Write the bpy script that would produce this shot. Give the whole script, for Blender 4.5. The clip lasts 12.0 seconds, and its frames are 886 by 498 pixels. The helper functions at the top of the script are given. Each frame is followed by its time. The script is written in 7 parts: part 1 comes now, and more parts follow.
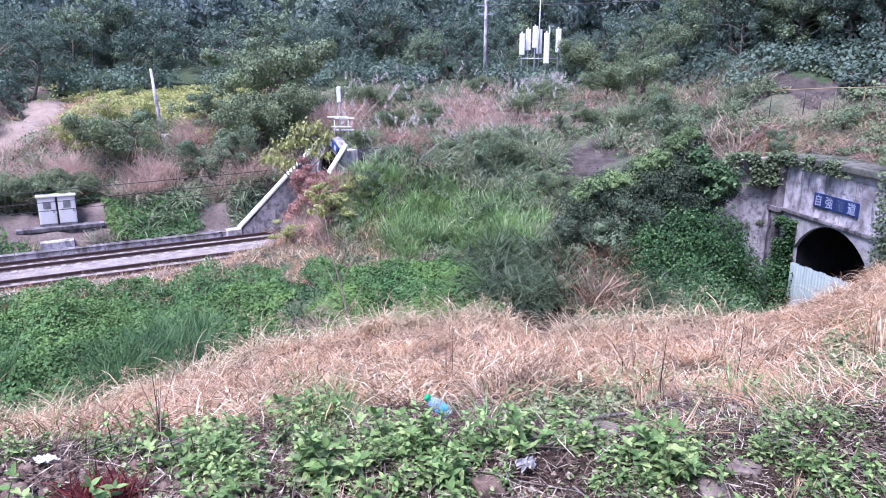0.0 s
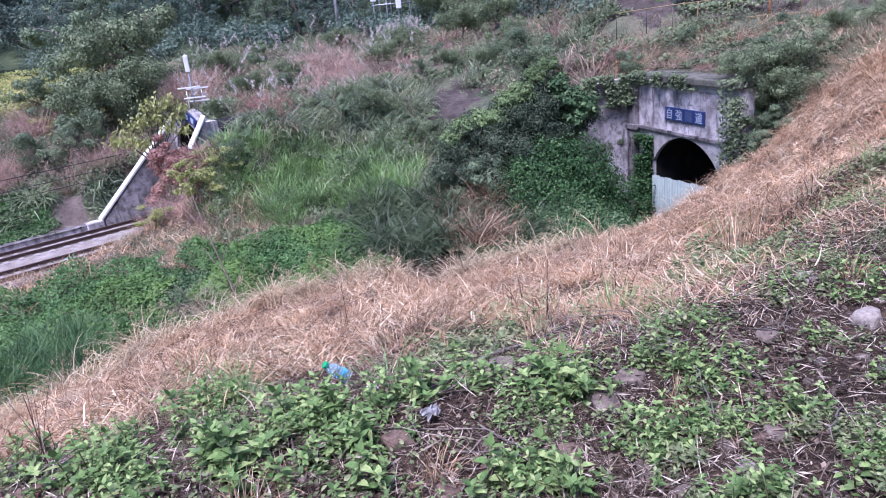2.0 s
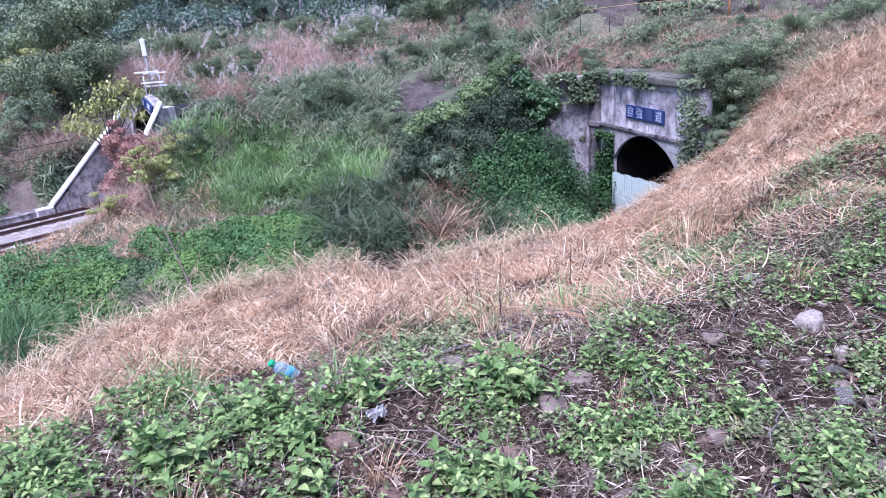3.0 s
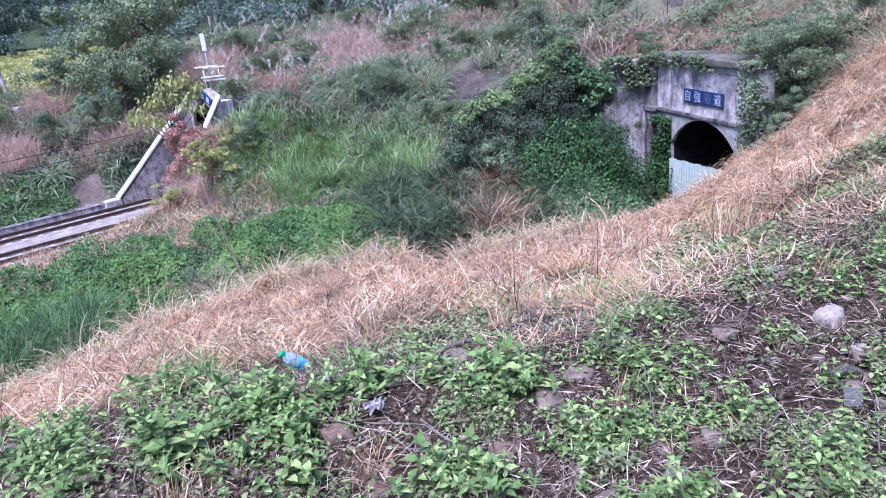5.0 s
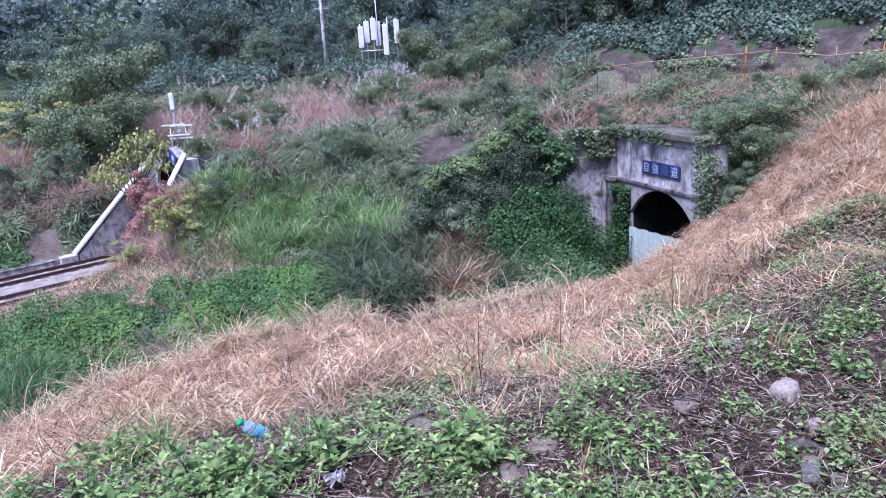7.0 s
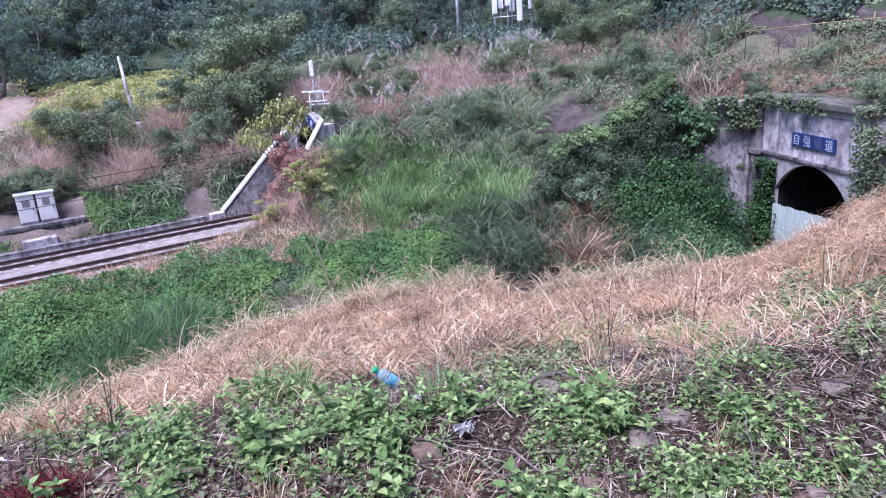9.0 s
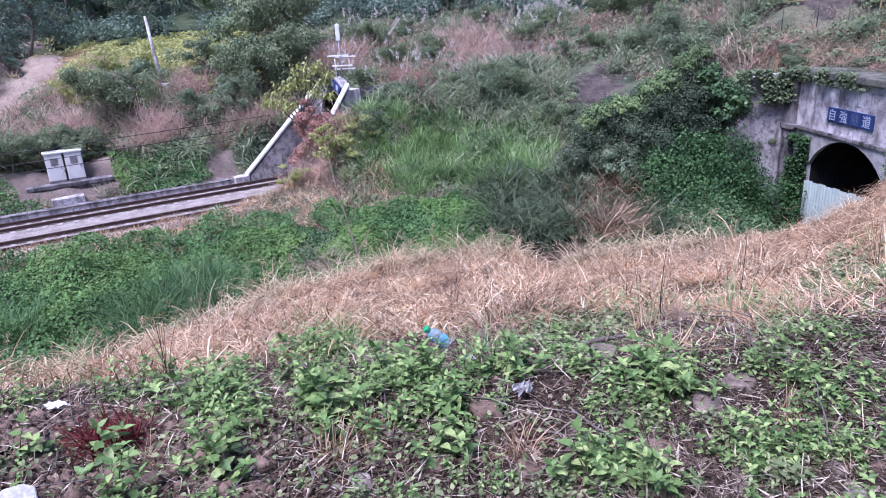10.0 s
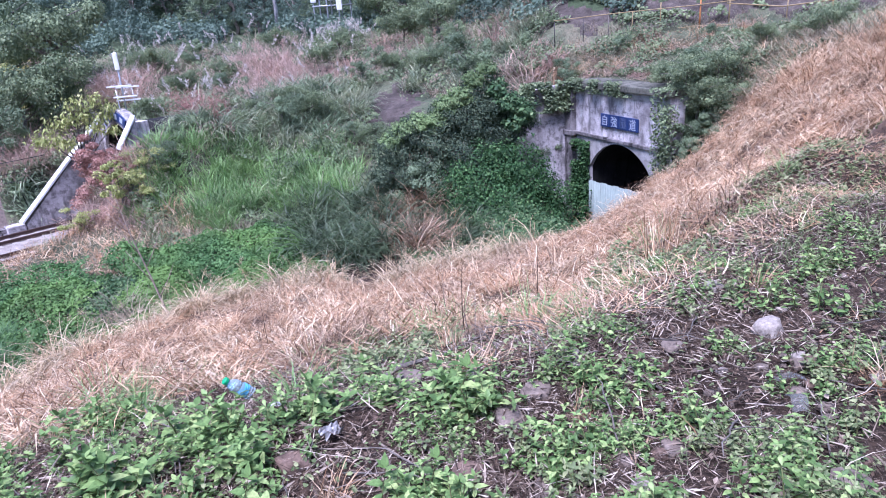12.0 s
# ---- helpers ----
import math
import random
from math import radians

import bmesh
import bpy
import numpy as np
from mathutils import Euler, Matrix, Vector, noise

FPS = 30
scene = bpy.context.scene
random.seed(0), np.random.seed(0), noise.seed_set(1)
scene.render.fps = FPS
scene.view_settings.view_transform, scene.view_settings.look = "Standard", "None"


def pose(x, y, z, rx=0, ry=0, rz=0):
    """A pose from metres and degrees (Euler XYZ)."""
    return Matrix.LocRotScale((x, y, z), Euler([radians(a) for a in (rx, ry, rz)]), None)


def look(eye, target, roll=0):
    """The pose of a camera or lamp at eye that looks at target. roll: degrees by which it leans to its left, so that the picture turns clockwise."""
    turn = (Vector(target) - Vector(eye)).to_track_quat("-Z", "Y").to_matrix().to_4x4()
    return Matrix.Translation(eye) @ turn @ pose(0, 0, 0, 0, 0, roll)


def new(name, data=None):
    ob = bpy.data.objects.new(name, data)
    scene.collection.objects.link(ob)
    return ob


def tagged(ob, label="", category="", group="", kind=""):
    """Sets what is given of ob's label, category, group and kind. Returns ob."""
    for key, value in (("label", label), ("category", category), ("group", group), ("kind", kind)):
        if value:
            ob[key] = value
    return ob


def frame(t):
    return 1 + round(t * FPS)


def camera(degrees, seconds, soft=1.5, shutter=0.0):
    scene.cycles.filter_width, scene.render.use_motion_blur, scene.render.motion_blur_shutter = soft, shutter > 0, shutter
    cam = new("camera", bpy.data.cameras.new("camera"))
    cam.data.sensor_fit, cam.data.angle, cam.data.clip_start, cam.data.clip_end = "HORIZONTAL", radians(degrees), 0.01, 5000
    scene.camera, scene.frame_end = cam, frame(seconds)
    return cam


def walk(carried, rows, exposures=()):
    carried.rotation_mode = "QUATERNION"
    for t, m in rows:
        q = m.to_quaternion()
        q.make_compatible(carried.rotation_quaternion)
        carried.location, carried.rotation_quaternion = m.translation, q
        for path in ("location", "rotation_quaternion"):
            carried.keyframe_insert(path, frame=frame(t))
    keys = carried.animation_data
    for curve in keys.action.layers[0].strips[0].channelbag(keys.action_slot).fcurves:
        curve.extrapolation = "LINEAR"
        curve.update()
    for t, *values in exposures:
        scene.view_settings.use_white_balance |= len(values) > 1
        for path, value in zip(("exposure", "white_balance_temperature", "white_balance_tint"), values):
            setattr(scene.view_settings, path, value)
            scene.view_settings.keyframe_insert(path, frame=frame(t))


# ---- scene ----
cam = camera(66.1, 12.0, soft=1.0)
PATH = [
    (0, (-0.055, -0.288, 1.731), (-0.053, 1.652, 1.244), -0.0),
    (0.5, (-0.068, -0.238, 1.703), (0.032, 1.668, 1.105), -1.6),
    (1, (-0.045, -0.201, 1.723), (0.18, 1.674, 1.065), 2.2),
    (1.5, (0.025, -0.222, 1.736), (0.118, 1.668, 1.088), -1.0),
    (1.6, (0.029, -0.231, 1.741), (0.074, 1.662, 1.098), -2.9),
    (2, (-0.008, -0.264, 1.751), (0.316, 1.604, 1.113), -5.9),
    (2.5, (-0.048, -0.279, 1.757), (0.466, 1.544, 1.116), -7.0),
    (3, (0.083, -0.206, 1.752), (0.509, 1.63, 1.085), -4.0),
    (3.5, (0.351, -0.221, 1.754), (0.65, 1.642, 1.092), -3.8),
    (3.7, (0.385, -0.248, 1.743), (0.678, 1.634, 1.132), -4.9),
    (5.3, (0.419, -0.214, 1.732), (0.649, 1.648, 1.039), -6.7),
    (5.5, (0.413, -0.191, 1.751), (0.635, 1.683, 1.089), -7.7),
    (6, (0.432, -0.136, 1.773), (0.69, 1.757, 1.181), -6.1),
    (6.5, (0.413, -0.228, 1.781), (0.813, 1.659, 1.251), -4.2),
    (8.3, (0.397, -0.26, 1.713), (0.673, 1.654, 1.201), -2.6),
    (8.5, (0.413, -0.234, 1.691), (0.652, 1.683, 1.173), -4.7),
    (9, (0.323, -0.296, 1.747), (0.341, 1.618, 1.165), -4.3),
    (9.5, (0.216, -0.279, 1.717), (-0.019, 1.596, 1.059), -3.1),
    (10, (0.073, -0.273, 1.687), (0.033, 1.613, 1.025), -3.3),
    (10.4, (-0.011, -0.307, 1.71), (0.262, 1.567, 1.069), -3.9),
    (10.5, (-0.027, -0.285, 1.719), (0.315, 1.591, 1.116), -4.0),
    (11, (-0.054, -0.32, 1.709), (0.493, 1.525, 1.165), -6.0),
    (11.5, (0.124, -0.252, 1.728), (0.604, 1.611, 1.178), -5.6),
    (12, (0.249, -0.176, 1.721), (0.732, 1.656, 1.079), -4.4),
]
walk(cam, [(t, look(eye, target, roll)) for t, eye, target, roll in PATH], [(0, 2.14, 5260, 32), (0.5, 1.83, 5290, 34), (1, 1.71, 5370, 35), (1.5, 1.78, 5290, 35), (2, 1.81, 5280, 34), (2.5, 1.96, 5200, 33), (3.5, 2.06, 5120, 31), (6, 2.02, 5110, 31), (6.5, 1.91, 5110, 31), (8.5, 1.82, 5110, 31), (9, 1.88, 5260, 32), (9.5, 1.81, 5260, 32), (10.5, 1.88, 5260, 32), (11, 1.94, 5110, 31), (12, 2.08, 5110, 31)])

# ---- world and light: a bright overcast afternoon, no direct sun ----
world = bpy.data.worlds.new("overcast")
scene.world = world
world.use_nodes = True
wn = world.node_tree
sky = wn.nodes.new("ShaderNodeTexSky")
sky.sky_type = "NISHITA"
sky.sun_disc = False
sky.sun_elevation, sky.sun_rotation = radians(65), radians(223)
sky.air_density, sky.dust_density, sky.ozone_density = 1.0, 1.2, 2.0
back = wn.nodes["Background"]
back.inputs["Strength"].default_value = 0.054
wn.links.new(sky.outputs["Color"], back.inputs["Color"])
sun_data = bpy.data.lights.new("sun", "SUN")
sun_data.energy, sun_data.angle, sun_data.color = 2.15, radians(35), (1.0, 0.96, 0.92)
sun = new("sun", sun_data)
sun.matrix_world = look((-13, -6, 40), (0, 8, 0))

rng = np.random.default_rng(7)
TAU = 2 * np.pi


# ---- materials ----
def material(name, rough=0.8, metal=0.0):
    m = bpy.data.materials.new(name)
    m.use_nodes = True
    b = m.node_tree.nodes["Principled BSDF"]
    b.inputs["Roughness"].default_value, b.inputs["Metallic"].default_value = rough, metal
    b.inputs["Specular IOR Level"].default_value = 0.3
    return m, m.node_tree, b


def ramp(nt, fac, stops):
    r = nt.nodes.new("ShaderNodeValToRGB")
    while len(r.color_ramp.elements) < len(stops):
        r.color_ramp.elements.new(0.5)
    for e, (p, c) in zip(r.color_ramp.elements, stops):
        e.position, e.color = p, (*c, 1)
    nt.links.new(fac, r.inputs["Fac"])
    return r.outputs["Color"]


def noise_tex(nt, scale, detail=6.0, rough=0.6, coord="Object"):
    c = nt.nodes.new("ShaderNodeTexCoord")
    n = nt.nodes.new("ShaderNodeTexNoise")
    n.inputs["Scale"].default_value, n.inputs["Detail"].default_value, n.inputs["Roughness"].default_value = scale, detail, rough
    nt.links.new(c.outputs[coord], n.inputs["Vector"])
    return n.outputs["Fac"]


def mix(nt, fac, a, b, mode="MIX"):
    m = nt.nodes.new("ShaderNodeMix")
    m.data_type, m.blend_type = "RGBA", mode
    for sock, v in ((m.inputs[0], fac), (m.inputs[6], a), (m.inputs[7], b)):
        if isinstance(v, (float, int)):
            sock.default_value = v
        elif isinstance(v, tuple):
            sock.default_value = (*v, 1)
        else:
            nt.links.new(v, sock)
    return m.outputs[2]


def bump(nt, bsdf, height, strength=0.5, dist=0.02):
    b = nt.nodes.new("ShaderNodeBump")
    b.inputs["Strength"].default_value, b.inputs["Distance"].default_value = strength, dist
    nt.links.new(height, b.inputs["Height"])
    nt.links.new(b.outputs["Normal"], bsdf.inputs["Normal"])


def foliage(name, stops, rough=0.55, through_light=0.25, patch=None, patch_scale=0.35, grain=30.0, even=0.0, tuft=0.0, gloss=0.14):
    """Leaf or blade: colour by piece, with wider patches of another tint, and some light let through.
    even: how far the pieces come to one colour; tuft: size of a plant, in metres, that differs in tint from the next."""
    m, nt, b = material(name, rough)
    b.inputs["Specular IOR Level"].default_value = gloss
    mean = [sum(c[i] for _, c in stops) / len(stops) for i in range(3)]
    stops = [(p, tuple(v + (a - v) * even for v, a in zip(c, mean))) for p, c in stops]
    g = nt.nodes.new("ShaderNodeNewGeometry")
    col = ramp(nt, g.outputs["Random Per Island"], stops)
    if patch:
        f = ramp(nt, noise_tex(nt, patch_scale, 3.0), [(0.42, (0, 0, 0)), (0.62, (1, 1, 1))])
        col = mix(nt, f, col, mix(nt, 0.65, col, patch))
    fine = ramp(nt, noise_tex(nt, grain, 2.0), [(0.3, (0.7, 0.7, 0.7)), (0.7, (1.15, 1.15, 1.15))])
    col = mix(nt, 1.0, col, fine, "MULTIPLY")
    if tuft:
        plants = ramp(nt, noise_tex(nt, 1.0 / tuft, 1.0), [(0.3, (0.62, 0.64, 0.66)), (0.5, (1.0, 1.0, 1.0)), (0.7, (1.30, 1.28, 1.24))])
        col = mix(nt, 1.0, col, plants, "MULTIPLY")
    nt.links.new(col, b.inputs["Base Color"])
    tr = nt.nodes.new("ShaderNodeBsdfTranslucent")
    nt.links.new(col, tr.inputs["Color"])
    ms = nt.nodes.new("ShaderNodeMixShader")
    ms.inputs[0].default_value = through_light
    nt.links.new(b.outputs[0], ms.inputs[1])
    nt.links.new(tr.outputs[0], ms.inputs[2])
    nt.links.new(ms.outputs[0], nt.nodes["Material Output"].inputs["Surface"])
    return m


def earth(name, stops, scale=2.5, fine=28.0, rough=0.95, bump_size=0.03, speck=None):
    m, nt, b = material(name, rough)
    a = noise_tex(nt, scale, 8.0, 0.65)
    col = ramp(nt, a, stops)
    f = noise_tex(nt, fine, 8.0, 0.7)
    col = mix(nt, 1.0, col, ramp(nt, f, [(0.3, (0.55, 0.55, 0.55)), (0.7, (1.3, 1.3, 1.3))]), "MULTIPLY")
    if speck:
        col = mix(nt, ramp(nt, noise_tex(nt, fine * 2.2, 3.0), [(0.6, (0, 0, 0)), (0.68, (1, 1, 1))]), col, speck)
    nt.links.new(col, b.inputs["Base Color"])
    bump(nt, b, f, 0.8, bump_size)
    return m


def concrete(name, base, dark, streak=1.0, rough=0.9):
    """Weathered concrete: blotches, dark runs down the face, fine grain."""
    m, nt, b = material(name, rough)
    big = ramp(nt, noise_tex(nt, 0.9, 6.0, 0.65), [(0.36, dark), (0.58, base)])
    c = nt.nodes.new("ShaderNodeTexCoord")
    mp = nt.nodes.new("ShaderNodeMapping")
    mp.inputs["Scale"].default_value = (2.2, 2.2, 0.45)
    nt.links.new(c.outputs["Object"], mp.inputs["Vector"])
    n = nt.nodes.new("ShaderNodeTexNoise")
    n.inputs["Scale"].default_value, n.inputs["Detail"].default_value = 1.4, 7.0
    nt.links.new(mp.outputs[0], n.inputs["Vector"])
    runs = ramp(nt, n.outputs["Fac"], [(0.52, (0, 0, 0)), (0.66, (streak, streak, streak))])
    col = mix(nt, runs, big, tuple(v * 0.3 for v in dark))
    blot = ramp(nt, noise_tex(nt, 2.7, 9.0, 0.72), [(0.50, (0, 0, 0)), (0.60, (0.85, 0.85, 0.85))])
    col = mix(nt, blot, col, tuple(v * 0.75 for v in dark))
    wash = ramp(nt, noise_tex(nt, 1.5, 7.0, 0.7), [(0.55, (0, 0, 0)), (0.72, (0.7, 0.7, 0.7))])
    col = mix(nt, wash, col, tuple(min(0.8, v * 1.25) for v in base))
    f = noise_tex(nt, 22.0, 8.0, 0.7)
    col = mix(nt, 1.0, col, ramp(nt, f, [(0.3, (0.75, 0.75, 0.75)), (0.7, (1.15, 1.15, 1.15))]), "MULTIPLY")
    nt.links.new(col, b.inputs["Base Color"])
    bump(nt, b, f, 0.5, 0.02)
    return m


def painted(name, colour, rough=0.55, dirt=0.25, metal=0.0):
    m, nt, b = material(name, rough, metal)
    f = noise_tex(nt, 3.0, 7.0, 0.7)
    col = mix(nt, ramp(nt, f, [(0.45, (0, 0, 0)), (0.75, (dirt, dirt, dirt))]), colour, tuple(v * 0.35 for v in colour))
    nt.links.new(col, b.inputs["Base Color"])
    bump(nt, b, noise_tex(nt, 60.0, 4.0), 0.15, 0.004)
    return m


M_SOIL = earth("soil with litter", [(0.3, (0.014, 0.009, 0.005)), (0.5, (0.042, 0.026, 0.016)), (0.75, (0.115, 0.075, 0.048))], 4.5, 42.0, speck=(0.24, 0.185, 0.135))
# dark bed: the shade between the blades is put into its colour
M_STRAWBED = earth("matted straw, dark for shade", [(0.3, (0.04, 0.024, 0.016)), (0.55, (0.12, 0.074, 0.048)), (0.75, (0.26, 0.172, 0.118))], 1.6, 30.0)
M_UNDER = earth("dark undergrowth", [(0.3, (0.028, 0.042, 0.02)), (0.6, (0.065, 0.09, 0.042)), (0.8, (0.13, 0.13, 0.07))], 0.8, 9.0, bump_size=0.15)
M_SCRUB = earth("hillside scrub", [(0.3, (0.045, 0.06, 0.035)), (0.5, (0.10, 0.11, 0.065)), (0.7, (0.20, 0.17, 0.115))], 0.35, 6.0, bump_size=0.15)
M_DIRT = earth("bare brown earth", [(0.3, (0.12, 0.09, 0.075)), (0.6, (0.21, 0.165, 0.14)), (0.8, (0.28, 0.22, 0.19))], 0.9, 12.0, bump_size=0.06)
M_ROAD = earth("pale dirt road", [(0.3, (0.18, 0.132, 0.098)), (0.6, (0.287, 0.224, 0.173)), (0.8, (0.361, 0.288, 0.232))], 0.6, 9.0)
M_FIELD = earth("yellow crop field", [(0.3, (0.13, 0.13, 0.045)), (0.55, (0.27, 0.25, 0.08)), (0.8, (0.38, 0.33, 0.13))], 0.6, 7.0, bump_size=0.1)
M_BALLAST = earth("ballast", [(0.3, (0.18, 0.15, 0.13)), (0.55, (0.31, 0.27, 0.24)), (0.8, (0.43, 0.385, 0.35))], 1.6, 16.0, bump_size=0.06)
M_ROCKFACE = earth("grey rock slope", [(0.3, (0.03, 0.024, 0.02)), (0.55, (0.10, 0.08, 0.07)), (0.8, (0.19, 0.155, 0.135))], 1.1, 5.0, bump_size=0.25)
M_CONC = concrete("weathered concrete", (0.70, 0.64, 0.635), (0.27, 0.24, 0.24), 0.8)
M_CONC_DARK = concrete("stained concrete", (0.26, 0.235, 0.235), (0.085, 0.076, 0.076))
M_CONC_PALE = concrete("pale concrete", (0.52, 0.49, 0.47), (0.34, 0.31, 0.30), 0.4)
M_CONC_WING = concrete("mid-grey concrete", (0.46, 0.42, 0.42), (0.17, 0.153, 0.15), 0.7)
M_COPING = concrete("mossy concrete", (0.15, 0.145, 0.115), (0.055, 0.055, 0.042))
# near-black: the darkness inside both bores is put into the colour
M_TUNNEL = concrete("shade-black tunnel lining", (0.022, 0.02, 0.02), (0.01, 0.01, 0.01))
M_WHITE = painted("weathered white paint", (0.78, 0.77, 0.76), 0.6, 0.3)
M_CAB = painted("cream cabinet paint", (0.80, 0.77, 0.72), 0.45, 0.15)
M_GREYMETAL = painted("galvanised steel", (0.45, 0.46, 0.48), 0.45, 0.3, 0.6)
M_DARKMETAL = painted("dark steel", (0.06, 0.055, 0.055), 0.5, 0.3, 0.5)
M_RAIL = painted("rusty rail", (0.10, 0.065, 0.055), 0.55, 0.4, 0.4)
M_SLEEPER = painted("concrete sleeper", (0.30, 0.27, 0.25), 0.9, 0.4)
M_BLUE = painted("blue enamel", (0.03, 0.052, 0.15), 0.4, 0.5)
M_FADED = painted("faded lettering", (0.09, 0.115, 0.20), 0.6, 0.5)
M_LETTER = painted("white lettering", (0.40, 0.44, 0.54), 0.5, 0.5)
M_SHEET = painted("pale corrugated sheet", (0.20, 0.24, 0.215), 0.5, 0.4)
M_BAMBOO = painted("dry bamboo", (0.30, 0.22, 0.11), 0.6, 0.5)
M_ORANGE = painted("orange post paint", (0.36, 0.15, 0.05), 0.6, 0.4)
M_BARK = earth("grey bark", [(0.3, (0.10, 0.085, 0.07)), (0.6, (0.20, 0.175, 0.15)), (0.8, (0.30, 0.27, 0.24))], 4.0, 30.0)
M_TWIG_PALE = earth("bleached twig", [(0.3, (0.22, 0.17, 0.13)), (0.6, (0.36, 0.29, 0.23)), (0.8, (0.5, 0.42, 0.34))], 8.0, 60.0)
M_STONE = earth("grey-brown stone", [(0.3, (0.10, 0.075, 0.058)), (0.55, (0.185, 0.145, 0.115)), (0.8, (0.29, 0.24, 0.20))], 9.0, 50.0, 0.9, 0.004)
M_STONE_PALE = earth("pale stone", [(0.3, (0.21, 0.175, 0.145)), (0.55, (0.33, 0.285, 0.24)), (0.8, (0.47, 0.415, 0.36))], 9.0, 50.0, 0.9, 0.004)
M_STONE_BROWN = earth("brown stone", [(0.3, (0.10, 0.065, 0.045)), (0.55, (0.17, 0.115, 0.085)), (0.8, (0.25, 0.18, 0.14))], 9.0, 50.0, 0.9, 0.004)

L_WEED = foliage("weed leaves", [(0.0, (0.07, 0.125, 0.038)), (0.4, (0.155, 0.245, 0.078)), (0.8, (0.24, 0.34, 0.115)), (1.0, (0.38, 0.455, 0.175))], 0.42, 0.22, grain=60.0)
L_WEED_DULL = foliage("dull weed leaves", [(0.0, (0.11, 0.145, 0.06)), (0.5, (0.20, 0.245, 0.11)), (1.0, (0.34, 0.36, 0.18))], 0.5, 0.25, grain=60.0)
L_RED = foliage("dark red blades", [(0.0, (0.07, 0.015, 0.015)), (0.6, (0.15, 0.03, 0.03)), (1.0, (0.22, 0.07, 0.05))], 0.5, 0.2)
L_STRAW = foliage("straw", [(0.0, (0.139, 0.0766, 0.0387)), (0.28, (0.396, 0.249, 0.138)), (0.62, (0.633, 0.451, 0.28)), (0.88, (0.782, 0.624, 0.416)), (1.0, (0.91, 0.817, 0.601))], 0.6, 0.2, patch=(0.301, 0.166, 0.0882), patch_scale=0.7, tuft=0.6)
L_BLEACHED = foliage("bleached nodding grass", [(0.0, (0.2, 0.147, 0.0808)), (0.4, (0.42, 0.322, 0.191)), (0.8, (0.62, 0.497, 0.327)), (1.0, (0.78, 0.653, 0.468))], 0.6, 0.3, tuft=0.8)
L_RUSSET = foliage("withered brown blades", [(0.0, (0.10, 0.062, 0.04)), (0.4, (0.25, 0.165, 0.11)), (0.8, (0.41, 0.295, 0.205)), (1.0, (0.60, 0.48, 0.35))], 0.7, 0.2, tuft=0.8)
L_LITTER = foliage("dead leaves", [(0.0, (0.035, 0.022, 0.015)), (0.5, (0.11, 0.075, 0.052)), (0.8, (0.24, 0.175, 0.125)), (1.0, (0.48, 0.39, 0.30))], 0.8, 0.15)
L_TWIG = foliage("dead twigs", [(0.0, (0.03, 0.02, 0.014)), (0.5, (0.09, 0.062, 0.044)), (0.8, (0.26, 0.20, 0.15)), (1.0, (0.68, 0.58, 0.46))], 0.75, 0.1)
L_VINE = foliage("vine leaves", [(0.0, (0.0475, 0.108, 0.0356)), (0.5, (0.0912, 0.191, 0.0624)), (0.85, (0.138, 0.259, 0.0898)), (1.0, (0.212, 0.329, 0.125))], 0.5, 0.25, patch=(0.179, 0.279, 0.0754), patch_scale=0.16, even=0.15, tuft=1.6)
L_GRASS = foliage("tall green grass", [(0.0, (0.084, 0.164, 0.048)), (0.5, (0.192, 0.339, 0.108)), (0.85, (0.3, 0.456, 0.174)), (1.0, (0.504, 0.55, 0.324))], 0.5, 0.35, patch=(0.264, 0.398, 0.132), patch_scale=0.25, even=0.25, tuft=1.2, gloss=0.3)
L_REED = foliage("dull reed blades", [(0.0, (0.112, 0.14, 0.084)), (0.5, (0.19, 0.224, 0.134)), (0.8, (0.302, 0.302, 0.202)), (1.0, (0.493, 0.426, 0.325))], 0.6, 0.3, patch=(0.448, 0.314, 0.241), patch_scale=0.45, even=0.45, tuft=1.2)
L_REED_GREEN = foliage("dull green cane blades", [(0.0, (0.09, 0.125, 0.065)), (0.5, (0.155, 0.20, 0.105)), (0.85, (0.24, 0.28, 0.15)), (1.0, (0.38, 0.37, 0.24))], 0.55, 0.3, patch=(0.30, 0.27, 0.16), patch_scale=0.5, even=0.4, tuft=1.2, gloss=0.3)
L_CANE = foliage("dark cane blades", [(0.0, (0.0864, 0.133, 0.0747)), (0.5, (0.164, 0.234, 0.128)), (0.85, (0.281, 0.366, 0.209)), (1.0, (0.562, 0.577, 0.404))], 0.5, 0.3, patch=(0.343, 0.328, 0.209), patch_scale=0.4, even=0.2, tuft=1.4, gloss=0.3)
# darker copy of the vine leaves, shade put into the colour
L_SHADED_LEAF = foliage("shade-toned vine and broad leaves", [(0.0, (0.045, 0.09, 0.04)), (0.5, (0.085, 0.155, 0.065)), (0.85, (0.135, 0.215, 0.09)), (1.0, (0.22, 0.30, 0.13))], 0.5, 0.25)
L_GULLY = foliage("long gully reeds", [(0.0, (0.0431, 0.0696, 0.0331)), (0.5, (0.0829, 0.126, 0.0597)), (0.85, (0.133, 0.183, 0.096)), (1.0, (0.252, 0.265, 0.173))], 0.45, 0.3, even=0.3, tuft=1.2, gloss=0.3)
L_PLUME = foliage("pale plumes", [(0.0, (0.48, 0.42, 0.37)), (0.6, (0.68, 0.62, 0.56)), (1.0, (0.80, 0.75, 0.69))], 0.8, 0.35, even=0.3)
